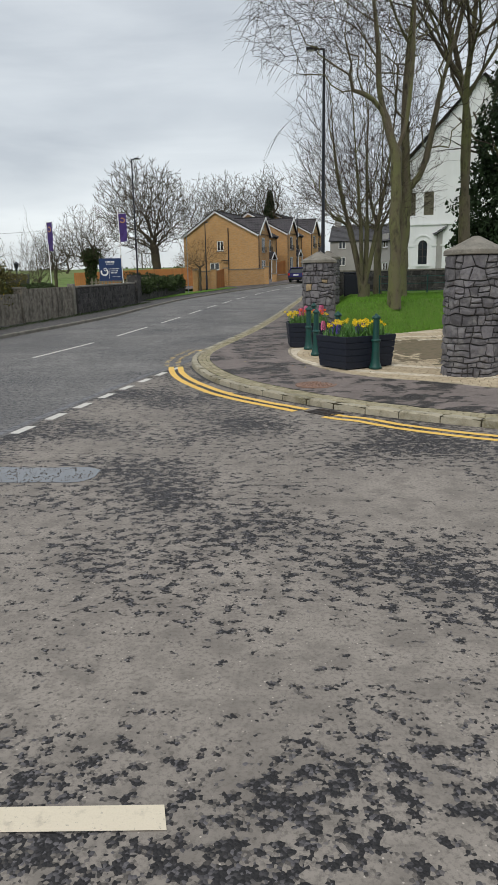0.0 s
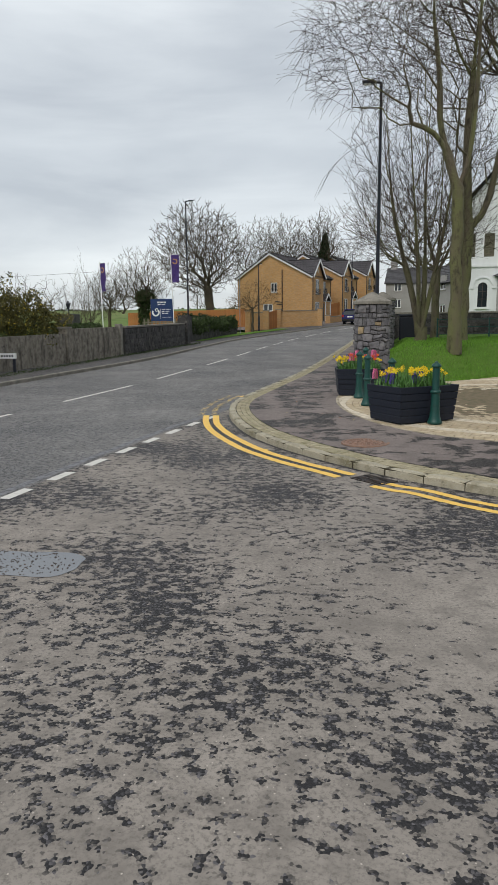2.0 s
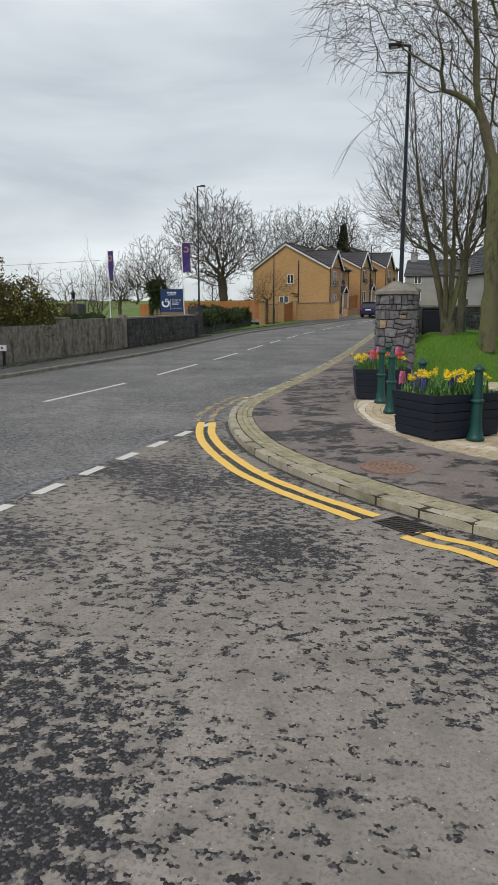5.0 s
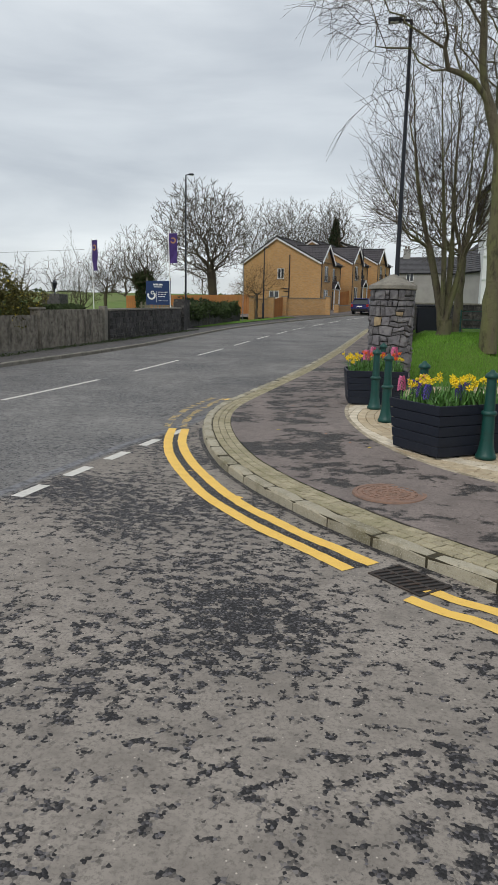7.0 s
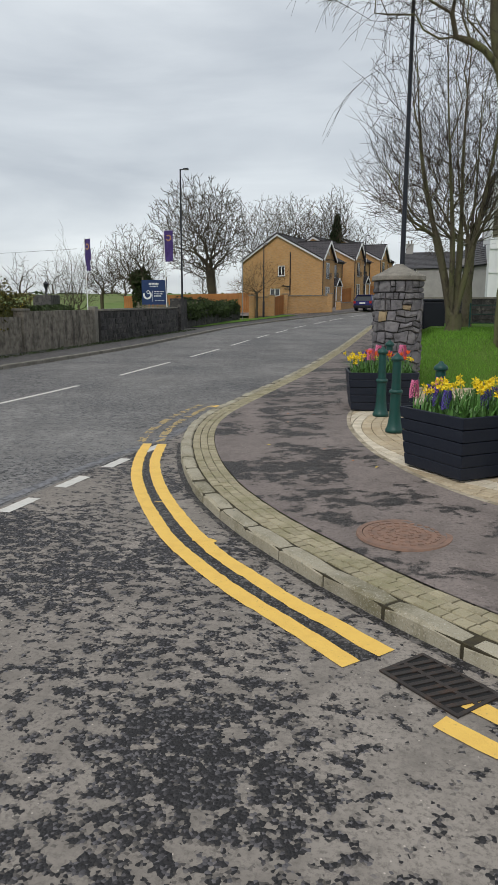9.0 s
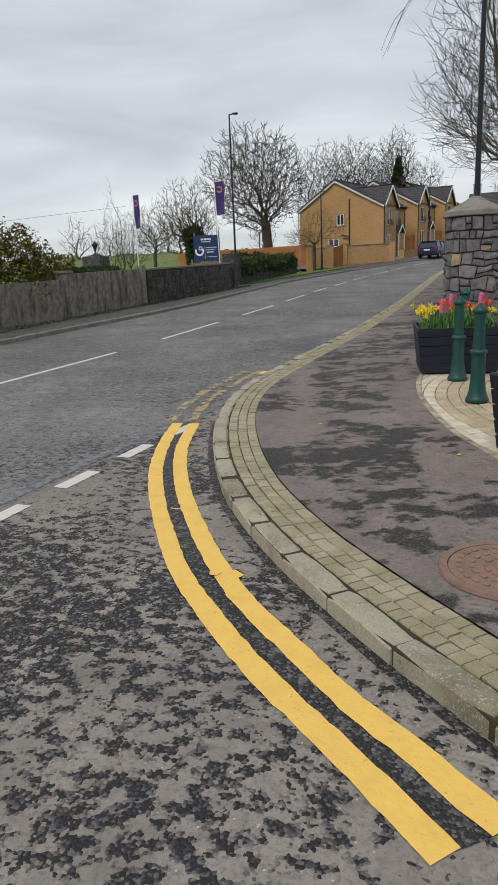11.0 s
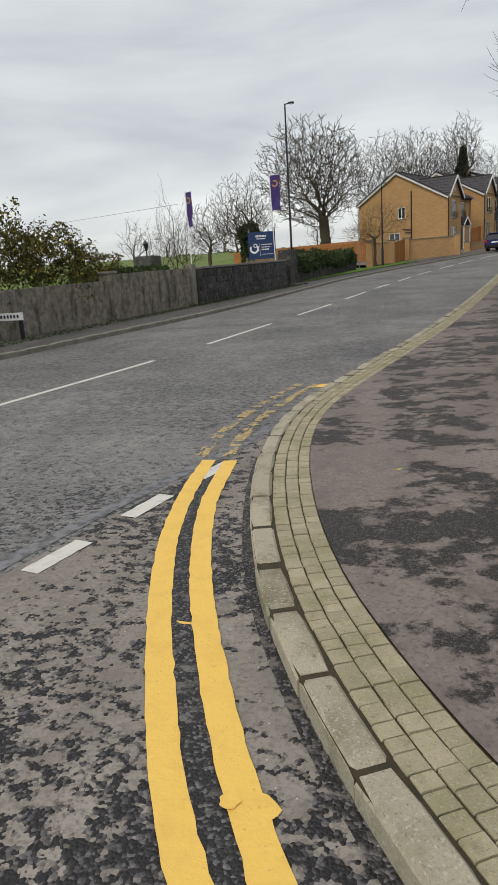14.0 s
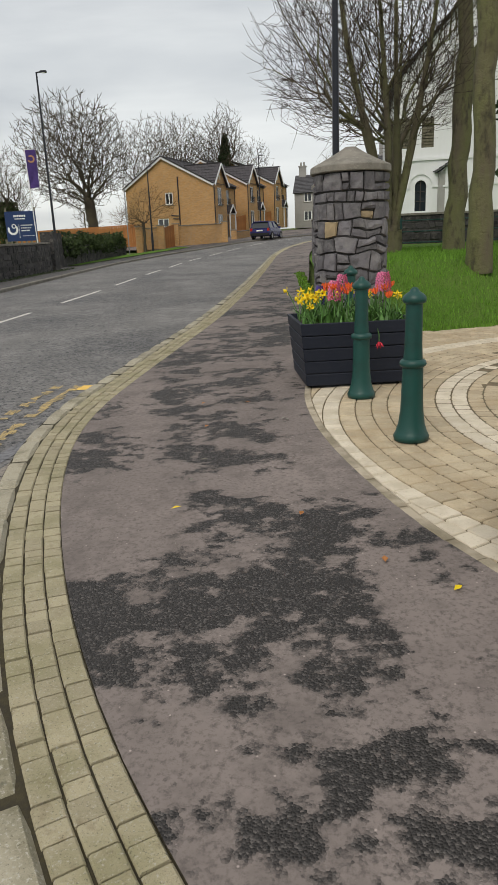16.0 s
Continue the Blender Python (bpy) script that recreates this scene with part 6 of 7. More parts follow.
def clumps(name, blobs, count, size, mat, label, seed, category="bush", parent=None, kind="", rough=0.35):
    """Many small leaf faces through soft blobs (x, y, z, rx, ry, rz)."""
    rnd = random.Random(seed)
    verts, faces = [], []
    tot = sum(b[3] * b[4] + b[4] * b[5] for b in blobs)
    for bx, by, bz, rx, ry, rz in blobs:
        for _ in range(int(count * (rx * ry + ry * rz) / tot)):
            v = Vector((rnd.gauss(0, 1), rnd.gauss(0, 1), rnd.gauss(0, 1))).normalized() * rnd.uniform(0.55, 1.0) ** 0.5
            k = 1 + rough * noise.noise((bx + v.x * 2.2, by + v.y * 2.2, bz + v.z * 2.2)) * 2
            c = Vector((bx + rx * v.x * k, by + ry * v.y * k, bz + rz * v.z * k))
            s = size * rnd.uniform(0.6, 1.5)
            a, b = Vector((rnd.gauss(0, 1), rnd.gauss(0, 1), rnd.gauss(0, 1))).normalized() * s, Vector((rnd.gauss(0, 1), rnd.gauss(0, 1), rnd.gauss(0, 1))).normalized() * s * 0.6
            i = len(verts)
            verts += [tuple(c - a), tuple(c + b), tuple(c + a), tuple(c - b)]
            faces.append((i, i + 1, i + 2, i + 3))
    return raw(name, verts, faces, mat, parent, label, category if not parent else "", kind)


def crown_tree(base, fork, r, blobs, n, seed, label, stems=(), bal=0.45, droop=0.0, twig_len=0.35, twigs=2, min_r=0.005, bark=None, twig=None, name="tree", sag=0.12, limb=0.02, taper=1.3):
    """A bare tree whose limbs reach out to n places in its crown (ellipsoids x, y, z, rx, ry, rz), each by the shortest way from the fork."""
    rnd = random.Random(seed)
    P, par, L = np.zeros((14 * n + 900, 3)), [], np.zeros(14 * n + 900)

    def add(p, parent):
        i = len(par)
        P[i] = p
        par.append(parent)
        L[i] = 0 if parent < 0 else L[parent] + math.dist(P[i], P[parent])
        return i

    base, fork = Vector(base), Vector(fork)
    last = add(base - Vector((0, 0, 0.2)), -1)
    steps = max(4, int((fork - base).length / 0.3))
    for k in range(1, steps + 1):
        w = 0.04 * math.sin(math.pi * k / steps)
        last = add(base.lerp(fork, k / steps) + Vector((rnd.uniform(-w, w), rnd.uniform(-w, w), 0)), last)
    first = last
    for path in stems:
        pts = even(smooth(path, 6), 0.3)
        i = min(range(len(par)), key=lambda k: math.dist(P[k], pts[0]))
        for p in pts[1:]:
            i = add(p, i)
    L[:len(par)] -= L[first]
    goals = []
    for k in range(n):
        bx, by, bz, rx, ry, rz = blobs[k % len(blobs)]
        v = Vector((rnd.gauss(0, 1), rnd.gauss(0, 1), rnd.gauss(0, 1))).normalized() * rnd.random() ** 0.36
        goals.append(Vector((bx + v.x * rx, by + v.y * ry, bz + v.z * rz)))
    goals.sort(key=lambda g: (g - fork).length + rnd.uniform(0, 1.2))
    for g in goals:
        m = len(par)
        Q = P[first:m]
        d = np.sqrt(((Q - np.array(g)) ** 2).sum(1))
        under = np.maximum(0, Q[:, 2] - g.z) * 0.5
        i = first + int(np.argmin(d + bal * np.maximum(0, L[first:m]) + under))
        a = Vector(P[i])
        gap = (g - a).length
        if gap < 0.12:
            continue
        q = par[i]
        fwd = (a - Vector(P[q])).normalized() if q >= 0 else Vector((0, 0, 1))
        mid = a.lerp(g, 0.5) + fwd * gap * 0.14 + Vector((rnd.gauss(0, 0.03), rnd.gauss(0, 0.03), sag * 0.4)) * gap
        k = max(1, min(12, int(gap / 0.3)))
        for j in range(1, k + 1):
            t = j / k
            p = a * (1 - t) ** 2 + mid * 2 * t * (1 - t) + g * t * t
            if j < k:
                p += Vector((rnd.gauss(0, 0.012), rnd.gauss(0, 0.012), rnd.gauss(0, 0.012)))
            i = add(p, i)
    m = len(par)
    kids = [[] for _ in range(m)]
    for i, q in enumerate(par):
        if q >= 0:
            kids[q].append(i)
    R = np.zeros(m)
    for i in range(m - 1, -1, -1):
        R[i] = 1.0 if not kids[i] else sum(R[c] ** 2.1 for c in kids[i]) ** (1 / 2.1)
    R = np.clip(r * (R / R.max()) ** taper, min_r, r)
    R[:first + 1] = [r * (1.32 - 0.32 * min(1, k / max(1, first * 0.35))) for k in range(first + 1)]
    thick, thin = ([], []), ([], [])

    def chain(pts, rad):
        V, F = thick if rad[0] > limb else thin
        c = 9 if rad[0] > 0.07 else 6 if rad[0] > limb else 3
        s0 = len(V)
        for i, p in enumerate(pts):
            d = (pts[min(i + 1, len(pts) - 1)] - pts[max(i - 1, 0)]).normalized()
            u = d.orthogonal().normalized()
            if i and u.dot(was) < 0.99:
                u = (was - d * was.dot(d)).normalized()
            was = u
            t = d.cross(u)
            for k in range(c):
                e = 2 * math.pi * k / c
                lump = 1 + (0.10 * noise.noise((e, p.z * 2.2, seed)) if rad[i] > 0.08 else 0)
                v = p + (u * math.cos(e) + t * math.sin(e)) * rad[i] * lump
                V.append((v.x, v.y, v.z))
        for i in range(len(pts) - 1):
            for k in range(c):
                F.append((s0 + i * c + k, s0 + i * c + (k + 1) % c, s0 + (i + 1) * c + (k + 1) % c, s0 + (i + 1) * c + k))

    starts = [(0, None)]
    while starts:
        i, frm = starts.pop()
        pts, rad = ([Vector(P[frm])], [min(R[frm], R[i] * 1.15)]) if frm is not None else ([], [])
        while True:
            pts.append(Vector(P[i]))
            rad.append(R[i])
            if not kids[i]:
                break
            order = sorted(kids[i], key=lambda c: -R[c])
            starts += [(c, i) for c in order[1:]]
            i = order[0]
        if len(pts) > 1:
            rad[-1] = max(min_r * 0.7, rad[-1] * 0.6) if R[i] <= min_r * 1.5 else rad[-1]
            chain(pts, rad)
        small = [(pts[-1], (pts[-1] - pts[-2]).normalized())] * twigs if len(pts) > 1 else []
        small += [(pts[k], (pts[k] - pts[k - 1]).normalized()) for k in range(1, len(pts) - 1) if rad[k] < limb * 0.8 and rnd.random() < 0.75]
        for p, d in small:
            d = (d + Vector((rnd.gauss(0, 0.42), rnd.gauss(0, 0.42), rnd.gauss(0, 0.42)))).normalized()
            ln = twig_len * rnd.uniform(0.5, 1.3)
            q = [p]
            for k in range(3):
                d = (d + Vector((rnd.gauss(0, 0.1), rnd.gauss(0, 0.1), -droop + 0.05))).normalized()
                q.append(q[-1] + d * ln / 3)
            chain(q, [min_r, min_r * 0.85, min_r * 0.7, min_r * 0.5])
    t = thing(name, Matrix(), label, "tree")
    raw("trunk", *thick, bark or bark_m, t, smooth_shade=True)
    raw("crown", *thin, twig or twig_m, t)
    return t, None


# park trees
crown_tree((3.66, 18.20, 1.0), (3.6, 18.20, 5.0), 0.152, [(2.1, 18.10, 9.6, 2.3, 2.0, 2.9), (4.1, 18.50, 10.6, 2.0, 2.2, 3.0), (1.4, 17.90, 8.4, 2.0, 1.4, 1.5)], 1300, 4, "tall bare tree with a mossy trunk and drooping twigs",
           stems=([(3.57, 18.20, 5.0), (3.3, 18.20, 5.9), (3.1, 18.15, 6.6), (3.05, 18.10, 7.5), (2.95, 18.10, 8.4), (2.85, 18.10, 9.3), (2.9, 18.10, 11.0), (3.0, 18.10, 13.0)],
                  [(3.57, 18.20, 5.0), (3.85, 18.25, 5.8), (3.98, 18.30, 7.5), (4.02, 18.30, 10.3), (4.2, 18.30, 13.0)],
                  [(3.3, 18.20, 5.9), (2.95, 18.10, 6.35), (2.3, 18.00, 6.6), (1.55, 17.90, 6.3), (0.75, 17.80, 5.9), (0.2, 17.70, 5.3)],
                  [(3.05, 18.10, 7.3), (2.5, 18.00, 8.05), (1.75, 17.90, 8.35), (0.9, 17.80, 8.2), (0.2, 17.70, 7.7)],
                  [(2.98, 18.10, 8.2), (2.2, 18.00, 8.7), (1.55, 17.90, 9.1), (0.55, 17.80, 9.0), (-0.3, 17.80, 8.6)],
                  [(2.88, 18.10, 9.0), (2.45, 18.00, 9.5), (1.9, 17.90, 10.4), (1.0, 17.80, 11.2)]),
           droop=0.26, twig_len=0.75, twigs=3, min_r=0.0048, bal=0.3, limb=0.018, sag=0.3, taper=1.55)
crown_tree((4.3, 22.4, 0.9), (4.4, 22.4, 4.5), 0.19, [(5.4, 22.6, 9.2, 2.6, 2.3, 3.4), (4.0, 22.4, 10.4, 2.2, 2.2, 2.8)], 1000, 9, "tall bare forked tree with a mossy trunk on the lawn",
           stems=([(4.42, 22.4, 4.5), (4.95, 22.4, 5.3), (5.4, 22.4, 7.6), (5.9, 22.5, 9.6), (6.3, 22.6, 12)], [(4.42, 22.4, 4.5), (4.3, 22.5, 7.2), (4.5, 22.5, 11)]),
           droop=0.12, twig_len=0.6, min_r=0.0055, bal=0.35)
crown_tree((3.05, 22.6, 0.9), (3.08, 22.6, 1.5), 0.2, [(2.9, 22.8, 6.6, 2.5, 2.1, 3.3), (2.7, 22.6, 4.9, 2.3, 1.9, 1.5)], 1900, 17, "bushy bare tree with many upright stems on the lawn",
           stems=([(3.05, 22.6, 1.1), (2.75, 22.6, 2.6), (2.1, 22.5, 5.2), (1.8, 22.5, 8.2)], [(3.08, 22.6, 1.4), (3.15, 22.7, 3.2), (3.1, 22.7, 6), (3.2, 22.7, 9.4)], [(3.08, 22.6, 1.4), (3.45, 22.6, 3.2), (3.9, 22.6, 6), (4.1, 22.6, 9)], [(3.0, 22.6, 1.3), (2.9, 22.3, 3.5), (2.6, 22.2, 7), (2.5, 22.2, 9.5)]),
           droop=-0.04, twig_len=0.5, min_r=0.0052, bal=0.5, limb=0.016)
crown_tree((3.93, 27.3, 0.9), (3.9, 27.3, 3.7), 0.15, [(3.9, 27.3, 6.8, 2.8, 2.3, 3.2), (3.5, 27.3, 5.0, 3.0, 2.0, 1.3)], 1500, 18, "bare tree with one trunk and fanned branches on the lawn",
           stems=([(3.9, 27.3, 3.7), (3.5, 27.3, 5.2), (3.2, 27.3, 8.6)], [(3.9, 27.3, 3.7), (4.0, 27.3, 6), (4.0, 27.3, 9.6)], [(3.9, 27.3, 3.5), (4.6, 27.3, 5.0), (5.4, 27.4, 7.8)]),
           droop=0.03, twig_len=0.5, min_r=0.006, bal=0.5, limb=0.016)
tree(6.95, 25, 1.0, 13, 0.22, 33, "tall bare tree beside dark evergreens", stems=2, kids=(9, 6, 6, 4), fork=0.5, min_r=0.005)
dc, _ = tree(8.9, 28, 1.0, 9.0, 0.22, 34, "dark dense evergreen tree behind the lawn", kids=(8, 4), fork=0.2, twig=twig_m)
clumps("needles", [(8.9, 28, 4.6, 1.7, 1.4, 1.5), (9.1, 28, 6.8, 1.3, 1.3, 1.7), (9.1, 28, 8.8, 0.8, 0.9, 1.3), (8.2, 27.6, 3.2, 1.2, 1.1, 0.7), (10.2, 28.4, 3.0, 1.6, 1.2, 1.2)], 26000, 0.085, ivy_m, "", 6, parent=dc)

# trees across the road
fk = dict(bark=farbark_m, twig=fartwig_m)


def far_tree(x, y, z, h, r, width, fork, n, seed, label, lean=0.0, min_r=0.015, **k):
    """A bare tree h high and 2 width wide, that forks at the height fork."""
    cz = z + fork * 0.75 + (h - fork * 0.75) / 2
    k = {**dict(twig_len=0.55, twigs=2, bal=0.35, limb=0.035), **k}
    return crown_tree((x, y, z), (x + lean * 0.2, y, z + fork), r, [(x + lean, y, cz + 0.3, width, width * 0.9, (h - fork * 0.75) / 2 - 0.3), (x + lean * 0.6, y, cz - 0.6, width * 0.85, width * 0.7, (h - fork * 0.75) / 2 - 0.9)], n, seed, label, min_r=min_r, **fk, **k)


far_tree(-14.2, 66, 1.4, 12.0, 0.42, 4.8, 3.6, 2300, 41, "broad bare oak with a rounded crown behind the hedge", lean=-1.2, min_r=0.02)
far_tree(-11.2, 78, 1.9, 11.6, 0.3, 3.5, 3.0, 1300, 42, "bare tree with dense upright branches behind the brick house")
far_tree(-10.2, 92, 2.4, 13.4, 0.32, 3.8, 3.2, 1300, 43, "tall bare tree behind the brick houses", min_r=0.019)
far_tree(-7.2, 95, 2.5, 13.2, 0.3, 3.6, 3.2, 1300, 44, "tall bare tree behind the brick houses", min_r=0.019)
iv, _ = far_tree(-4.9, 92, 2.4, 14.4, 0.32, 2.3, 7.0, 700, 45, "tall bare tree, its trunk wrapped in dark ivy", min_r=0.018)
clumps("ivy", [(-4.9, 92, 7, 0.7, 0.7, 3.5), (-5.0, 92, 10.0, 0.65, 0.7, 2.2), (-4.8, 92, 12.0, 0.4, 0.4, 1.2)], 8000, 0.15, ivy_m, "", 7, parent=iv)
far_tree(-2.6, 98, 2.8, 11.0, 0.3, 3.6, 2.5, 1100, 46, "rounded bare tree beyond the brick houses", min_r=0.014)
far_tree(8.5, 104, 3.0, 9.5, 0.25, 2.6, 2.5, 500, 47, "bare tree on the skyline beyond the houses", min_r=0.019)
iv, _ = far_tree(-17.0, 54, 0.9, 7.1, 0.26, 2.5, 2.2, 1100, 48, "old bare tree with an ivy-covered trunk", min_r=0.011, twig_len=0.45)
clumps("ivy", [(-17.0, 54, 2.4, 0.45, 0.45, 1.5), (-16.9, 54, 3.9, 0.8, 0.7, 0.7)], 5200, 0.09, hedge_m, "", 8, parent=iv)
far_tree(-20.4, 55, 1.0, 5.4, 0.14, 1.7, 1.8, 420, 49, "small bare tree in the field", min_r=0.011)
sap = dict(bal=0.7, twig_len=0.4, twigs=1, limb=0.02, sag=0.2)
far_tree(-15.9, 40, 0.6, 5.6, 0.05, 1.1, 1.0, 110, 50, "slender bare birch sapling in the garden", min_r=0.005, **sap)
far_tree(-17.0, 41, 0.6, 4.4, 0.05, 1.3, 0.8, 130, 51, "slender bare sapling in the garden", min_r=0.005, **sap)
far_tree(-18.6, 42, 0.6, 3.6, 0.035, 0.4, 1.0, 12, 52, "thin bare sapling in the garden", min_r=0.005, **sap)
far_tree(-18.2, 46, 0.6, 4.4, 0.07, 1.6, 1.0, 420, 54, "low bushy bare tree in the garden", min_r=0.006, twig_len=0.4)
crown_tree((-8.75, 58.4, 1.0), (-8.75, 58.4, 3.0), 0.10, [(-8.4, 58.4, 4.2, 2.3, 1.6, 1.2), (-9.4, 58.2, 3.4, 1.6, 1.2, 0.7)], 420, 53, "small spreading tree with rust-coloured twigs before the brick house", twig_len=0.5, min_r=0.0075, bark=farbark_m, twig=rust_m, bal=0.5)
for k, (x, y, h) in enumerate(((-34, 95, 7), (-42, 110, 9), (-29, 120, 8), (-52, 100, 8), (-22, 130, 9), (-62, 130, 10), (-75, 120, 9))):
    far_tree(x, y, 1.8, h, 0.2, h * 0.36, h * 0.25, 90, 60 + k, "small bare hedgerow tree in the distance", min_r=0.022, twig_len=0.8)

# hedges and bushes
clumps("hedge", [(-10.4 + 0.03 * k + rnd.uniform(-.2, .2), 43.5 + k * 1.0, 1.55 + 0.012 * k + rnd.uniform(-0.15, 0.15), 0.6, 0.75, 0.5) for k in range(13)], 15000, 0.075, hedge_m, "dark green ivy and bramble hedge over a low wall", 3, "hedge", kind="stuff")
clumps("bush", [(-13.6, 57, 1.7, 1.6, 1.2, 0.9), (-11.6, 55.5, 1.5, 1.4, 1.0, 0.7)], 7000, 0.10, ivy_m, "dark evergreen bush under the oak", 12, kind="stuff")
gb = [(-11.8, 16.2, 2.1, 1.4, 1.5, 0.95), (-11.2, 18.6, 2.3, 1.1, 1.3, 0.95), (-10.9, 20.6, 2.2, 1.0, 1.2, 0.9), (-10.75, 22.3, 2.0, 0.9, 1.0, 0.8), (-13.0, 20, 2.5, 1.4, 1.5, 0.95), (-10.6, 24.0, 1.75, 0.7, 0.8, 0.55)]
clumps("gorse_bush", gb, 42000, 0.042, gorse_m, "brown-green gorse bush with yellow flowers above the garden wall", 15, kind="stuff", rough=0.5)
clumps("gorse_flowers", gb, 3800, 0.03, bloom_m, "small yellow gorse flowers", 16, kind="stuff", rough=0.52)
clumps("creeper", [(-10.6, 25.2 + 0.45 * k, 1.55 + 0.1 * rnd.random(), 0.4, 0.4, 0.14) for k in range(7)], 5000, 0.05, hedge_m, "pale green creeper on top of the garden wall", 17, "creeper", kind="stuff")
clumps("shrub", [(-16, 33, 1.2, 1.6, 1.6, 0.6), (-13, 31, 1.2, 1.2, 1.6, 0.5), (-19, 38, 1.3, 2.2, 1.6, 0.7)], 7000, 0.07, hedge_m, "low green garden shrub behind the wall", 18, kind="stuff")
clumps("wall_weeds", [(-9.25 + 0.01 * k, 15 + k * 1.1, rise(15 + k * 1.1) + 0.13, 0.12, 0.6, 0.05) for k in range(24)], 2600, 0.03, hedge_m, "dark moss and weeds at the foot of the walls", 19, "weeds", kind="stuff")
clumps("edge_weeds", [(1.22 + 0.01 * k, 17.2 + 0.9 * k, rise(17 + 0.9 * k) + 0.16, 0.14, 0.5, 0.06) for k in range(14)], 2400, 0.03, blade_m, "grass and weeds at the edge of the footway", 20, "weeds", kind="stuff")
clumps("hedgerow", [(-120 + 9 * k, 170 + 6 * math.sin(k), 4.2, 6, 3, 1.6) for k in range(13)], 6000, 0.5, hedge_m, "far hedgerow along the fields", 22, "hedge", kind="stuff")
ut = thing("utility_pole", pose(14, 118, 3.6), "distant wooden utility pole", "pole")
part("mast", lathe([(0.15, 0), (0.11, 9)], 10), farbark_m, ut)
wb = thing("litter_bin", pose(2.95, 28.4, 0.95), "black bin beside the park trees", "bin")
part("body", boxes((-0.36, -0.3, 0, 0.36, 0.3, 0.95), bevel=0.04), black_m, wb)
part("lid", boxes((-0.39, -0.33, 0.955, 0.39, 0.33, 1.03), bevel=0.03), black_m, wb)
bm = bmesh.new()
tube(bm, [(-60, 60, 6.0), (-36, 50, 5.2), (-15.9, 41, 5.0)], 0.008, 0.008, 4)
mesh("overhead_cable", bm, black_m, label="thin overhead cable crossing the field", category="cable")

# small litter on the footway
rnd = random.Random(77)
for k in range(16):
    x, y = rnd.uniform(0.0, 1.3), rnd.uniform(8.6, 13)
    if at_y(KERB_R, y) + 0.8 < x < at_y(EDGE, y) - 0.1:
        bm = bmesh.new()
        a = rnd.uniform(0, 6.28)
        q = [bm.verts.new((x + r * math.cos(a + o), y + r * math.sin(a + o), rise(y) + KH + 0.045 + h)) for r, o, h in ((0.03, 0, 0.01), (0.014, 1.2, 0.012), (0.026, 3.1, 0.008), (0.013, 4.6, 0.014))]
        bm.faces.new(q)
        mesh("fallen_leaf", bm, rnd.choice((timber_m, cap_m, petal_yellow)), label="small fallen leaf on the footway", category="leaf")


# kerb stones, setts and pavers last
kerb = thing("kerb", Matrix(), "mossy concrete kerb of separate stones", "kerb", kind="structure")
rnd = random.Random(12)


def bent_block(pts, o0, o1, z0, z1, edge, jit, rnd):
    """A stone that follows the line pts between the offsets o0 and o1."""
    verts, faces = [], []
    a, b = shifted(pts, o0 + jit * rnd.uniform(-1, 1)), shifted(pts, o1)
    e = edge
    jz = rnd.uniform(-1, 1) * jit
    mids = []
    n = len(pts)
    for i in range(n):
        d = (b[i] - a[i]).normalized()
        zz = rise(pts[i].y)
        shrink = 1 if 0 < i < n - 1 else 0
        e2 = e if shrink else e * 1.0
        for q, z in ((a[i], z0), (a[i], z1 - e2), (a[i] + d * e2, z1 + jz), (b[i] - d * e2, z1 + jz), (b[i], z1 - e2), (b[i], z0)):
            if not shrink:
                z = z if z < z1 - e * 1.5 or z == z0 else z - e * 0.8
            verts.append((q.x, q.y, zz + z))
    for i in range(n - 1):
        for c in range(5):
            faces.append((i * 6 + c, (i + 1) * 6 + c, (i + 1) * 6 + c + 1, i * 6 + c + 1))
    faces += [tuple(range(6))[::-1], tuple((n - 1) * 6 + c for c in range(6))]
    return verts, faces


def along(line, start, end):
    out, s = [], 0.0
    for a, b in zip(line, line[1:]):
        d = (b - a).length
        if s + d > start and s < end:
            if not out:
                out.append(a.lerp(b, max(0, (start - s) / d)))
            if s + d >= end:
                out.append(a.lerp(b, (end - s) / d))
                return out
            out.append(b.copy())
        s += d
    return out


dense = even(KERB_R, 0.2)
total = sum((b - a).length for a, b in zip(dense, dense[1:]))
s_near0, s_near1 = 0.0, 0.0
s = 0.0
for a, b in zip(dense, dense[1:]):
    if a.x > 5.5 and a.y < 10:
        s_near0 = s
    if a.y < 21:
        s_near1 = s
    s += (b - a).length


def clean(seg):
    out = [seg[0]]
    for p in seg[1:]:
        if (p - out[-1]).length > 0.02:
            out.append(p)
    if len(out) < 2:
        out = [seg[0], seg[-1]]
    return out


s = s_near0
while s < s_near1 + 24:
    ln = rnd.uniform(0.46, 0.52)
    seg = along(dense, s + 0.005, s + ln - rnd.choice((0.006, 0.009, 0.016)))
    if len(seg) >= 2:
        v, f = bent_block(clean(seg), 0, 0.128, -0.04, KH + rnd.uniform(-0.003, 0.003), 0.018, 0.006, rnd)
        raw("kerb_stone", v, f, kerb_m, kerb)
    s += ln
seg = even(along(dense, s, total - 0.3), 0.8)
strip("far_kerb", seg, shifted(seg, 0.13), kerb_m, KH, 0.12, kerb)
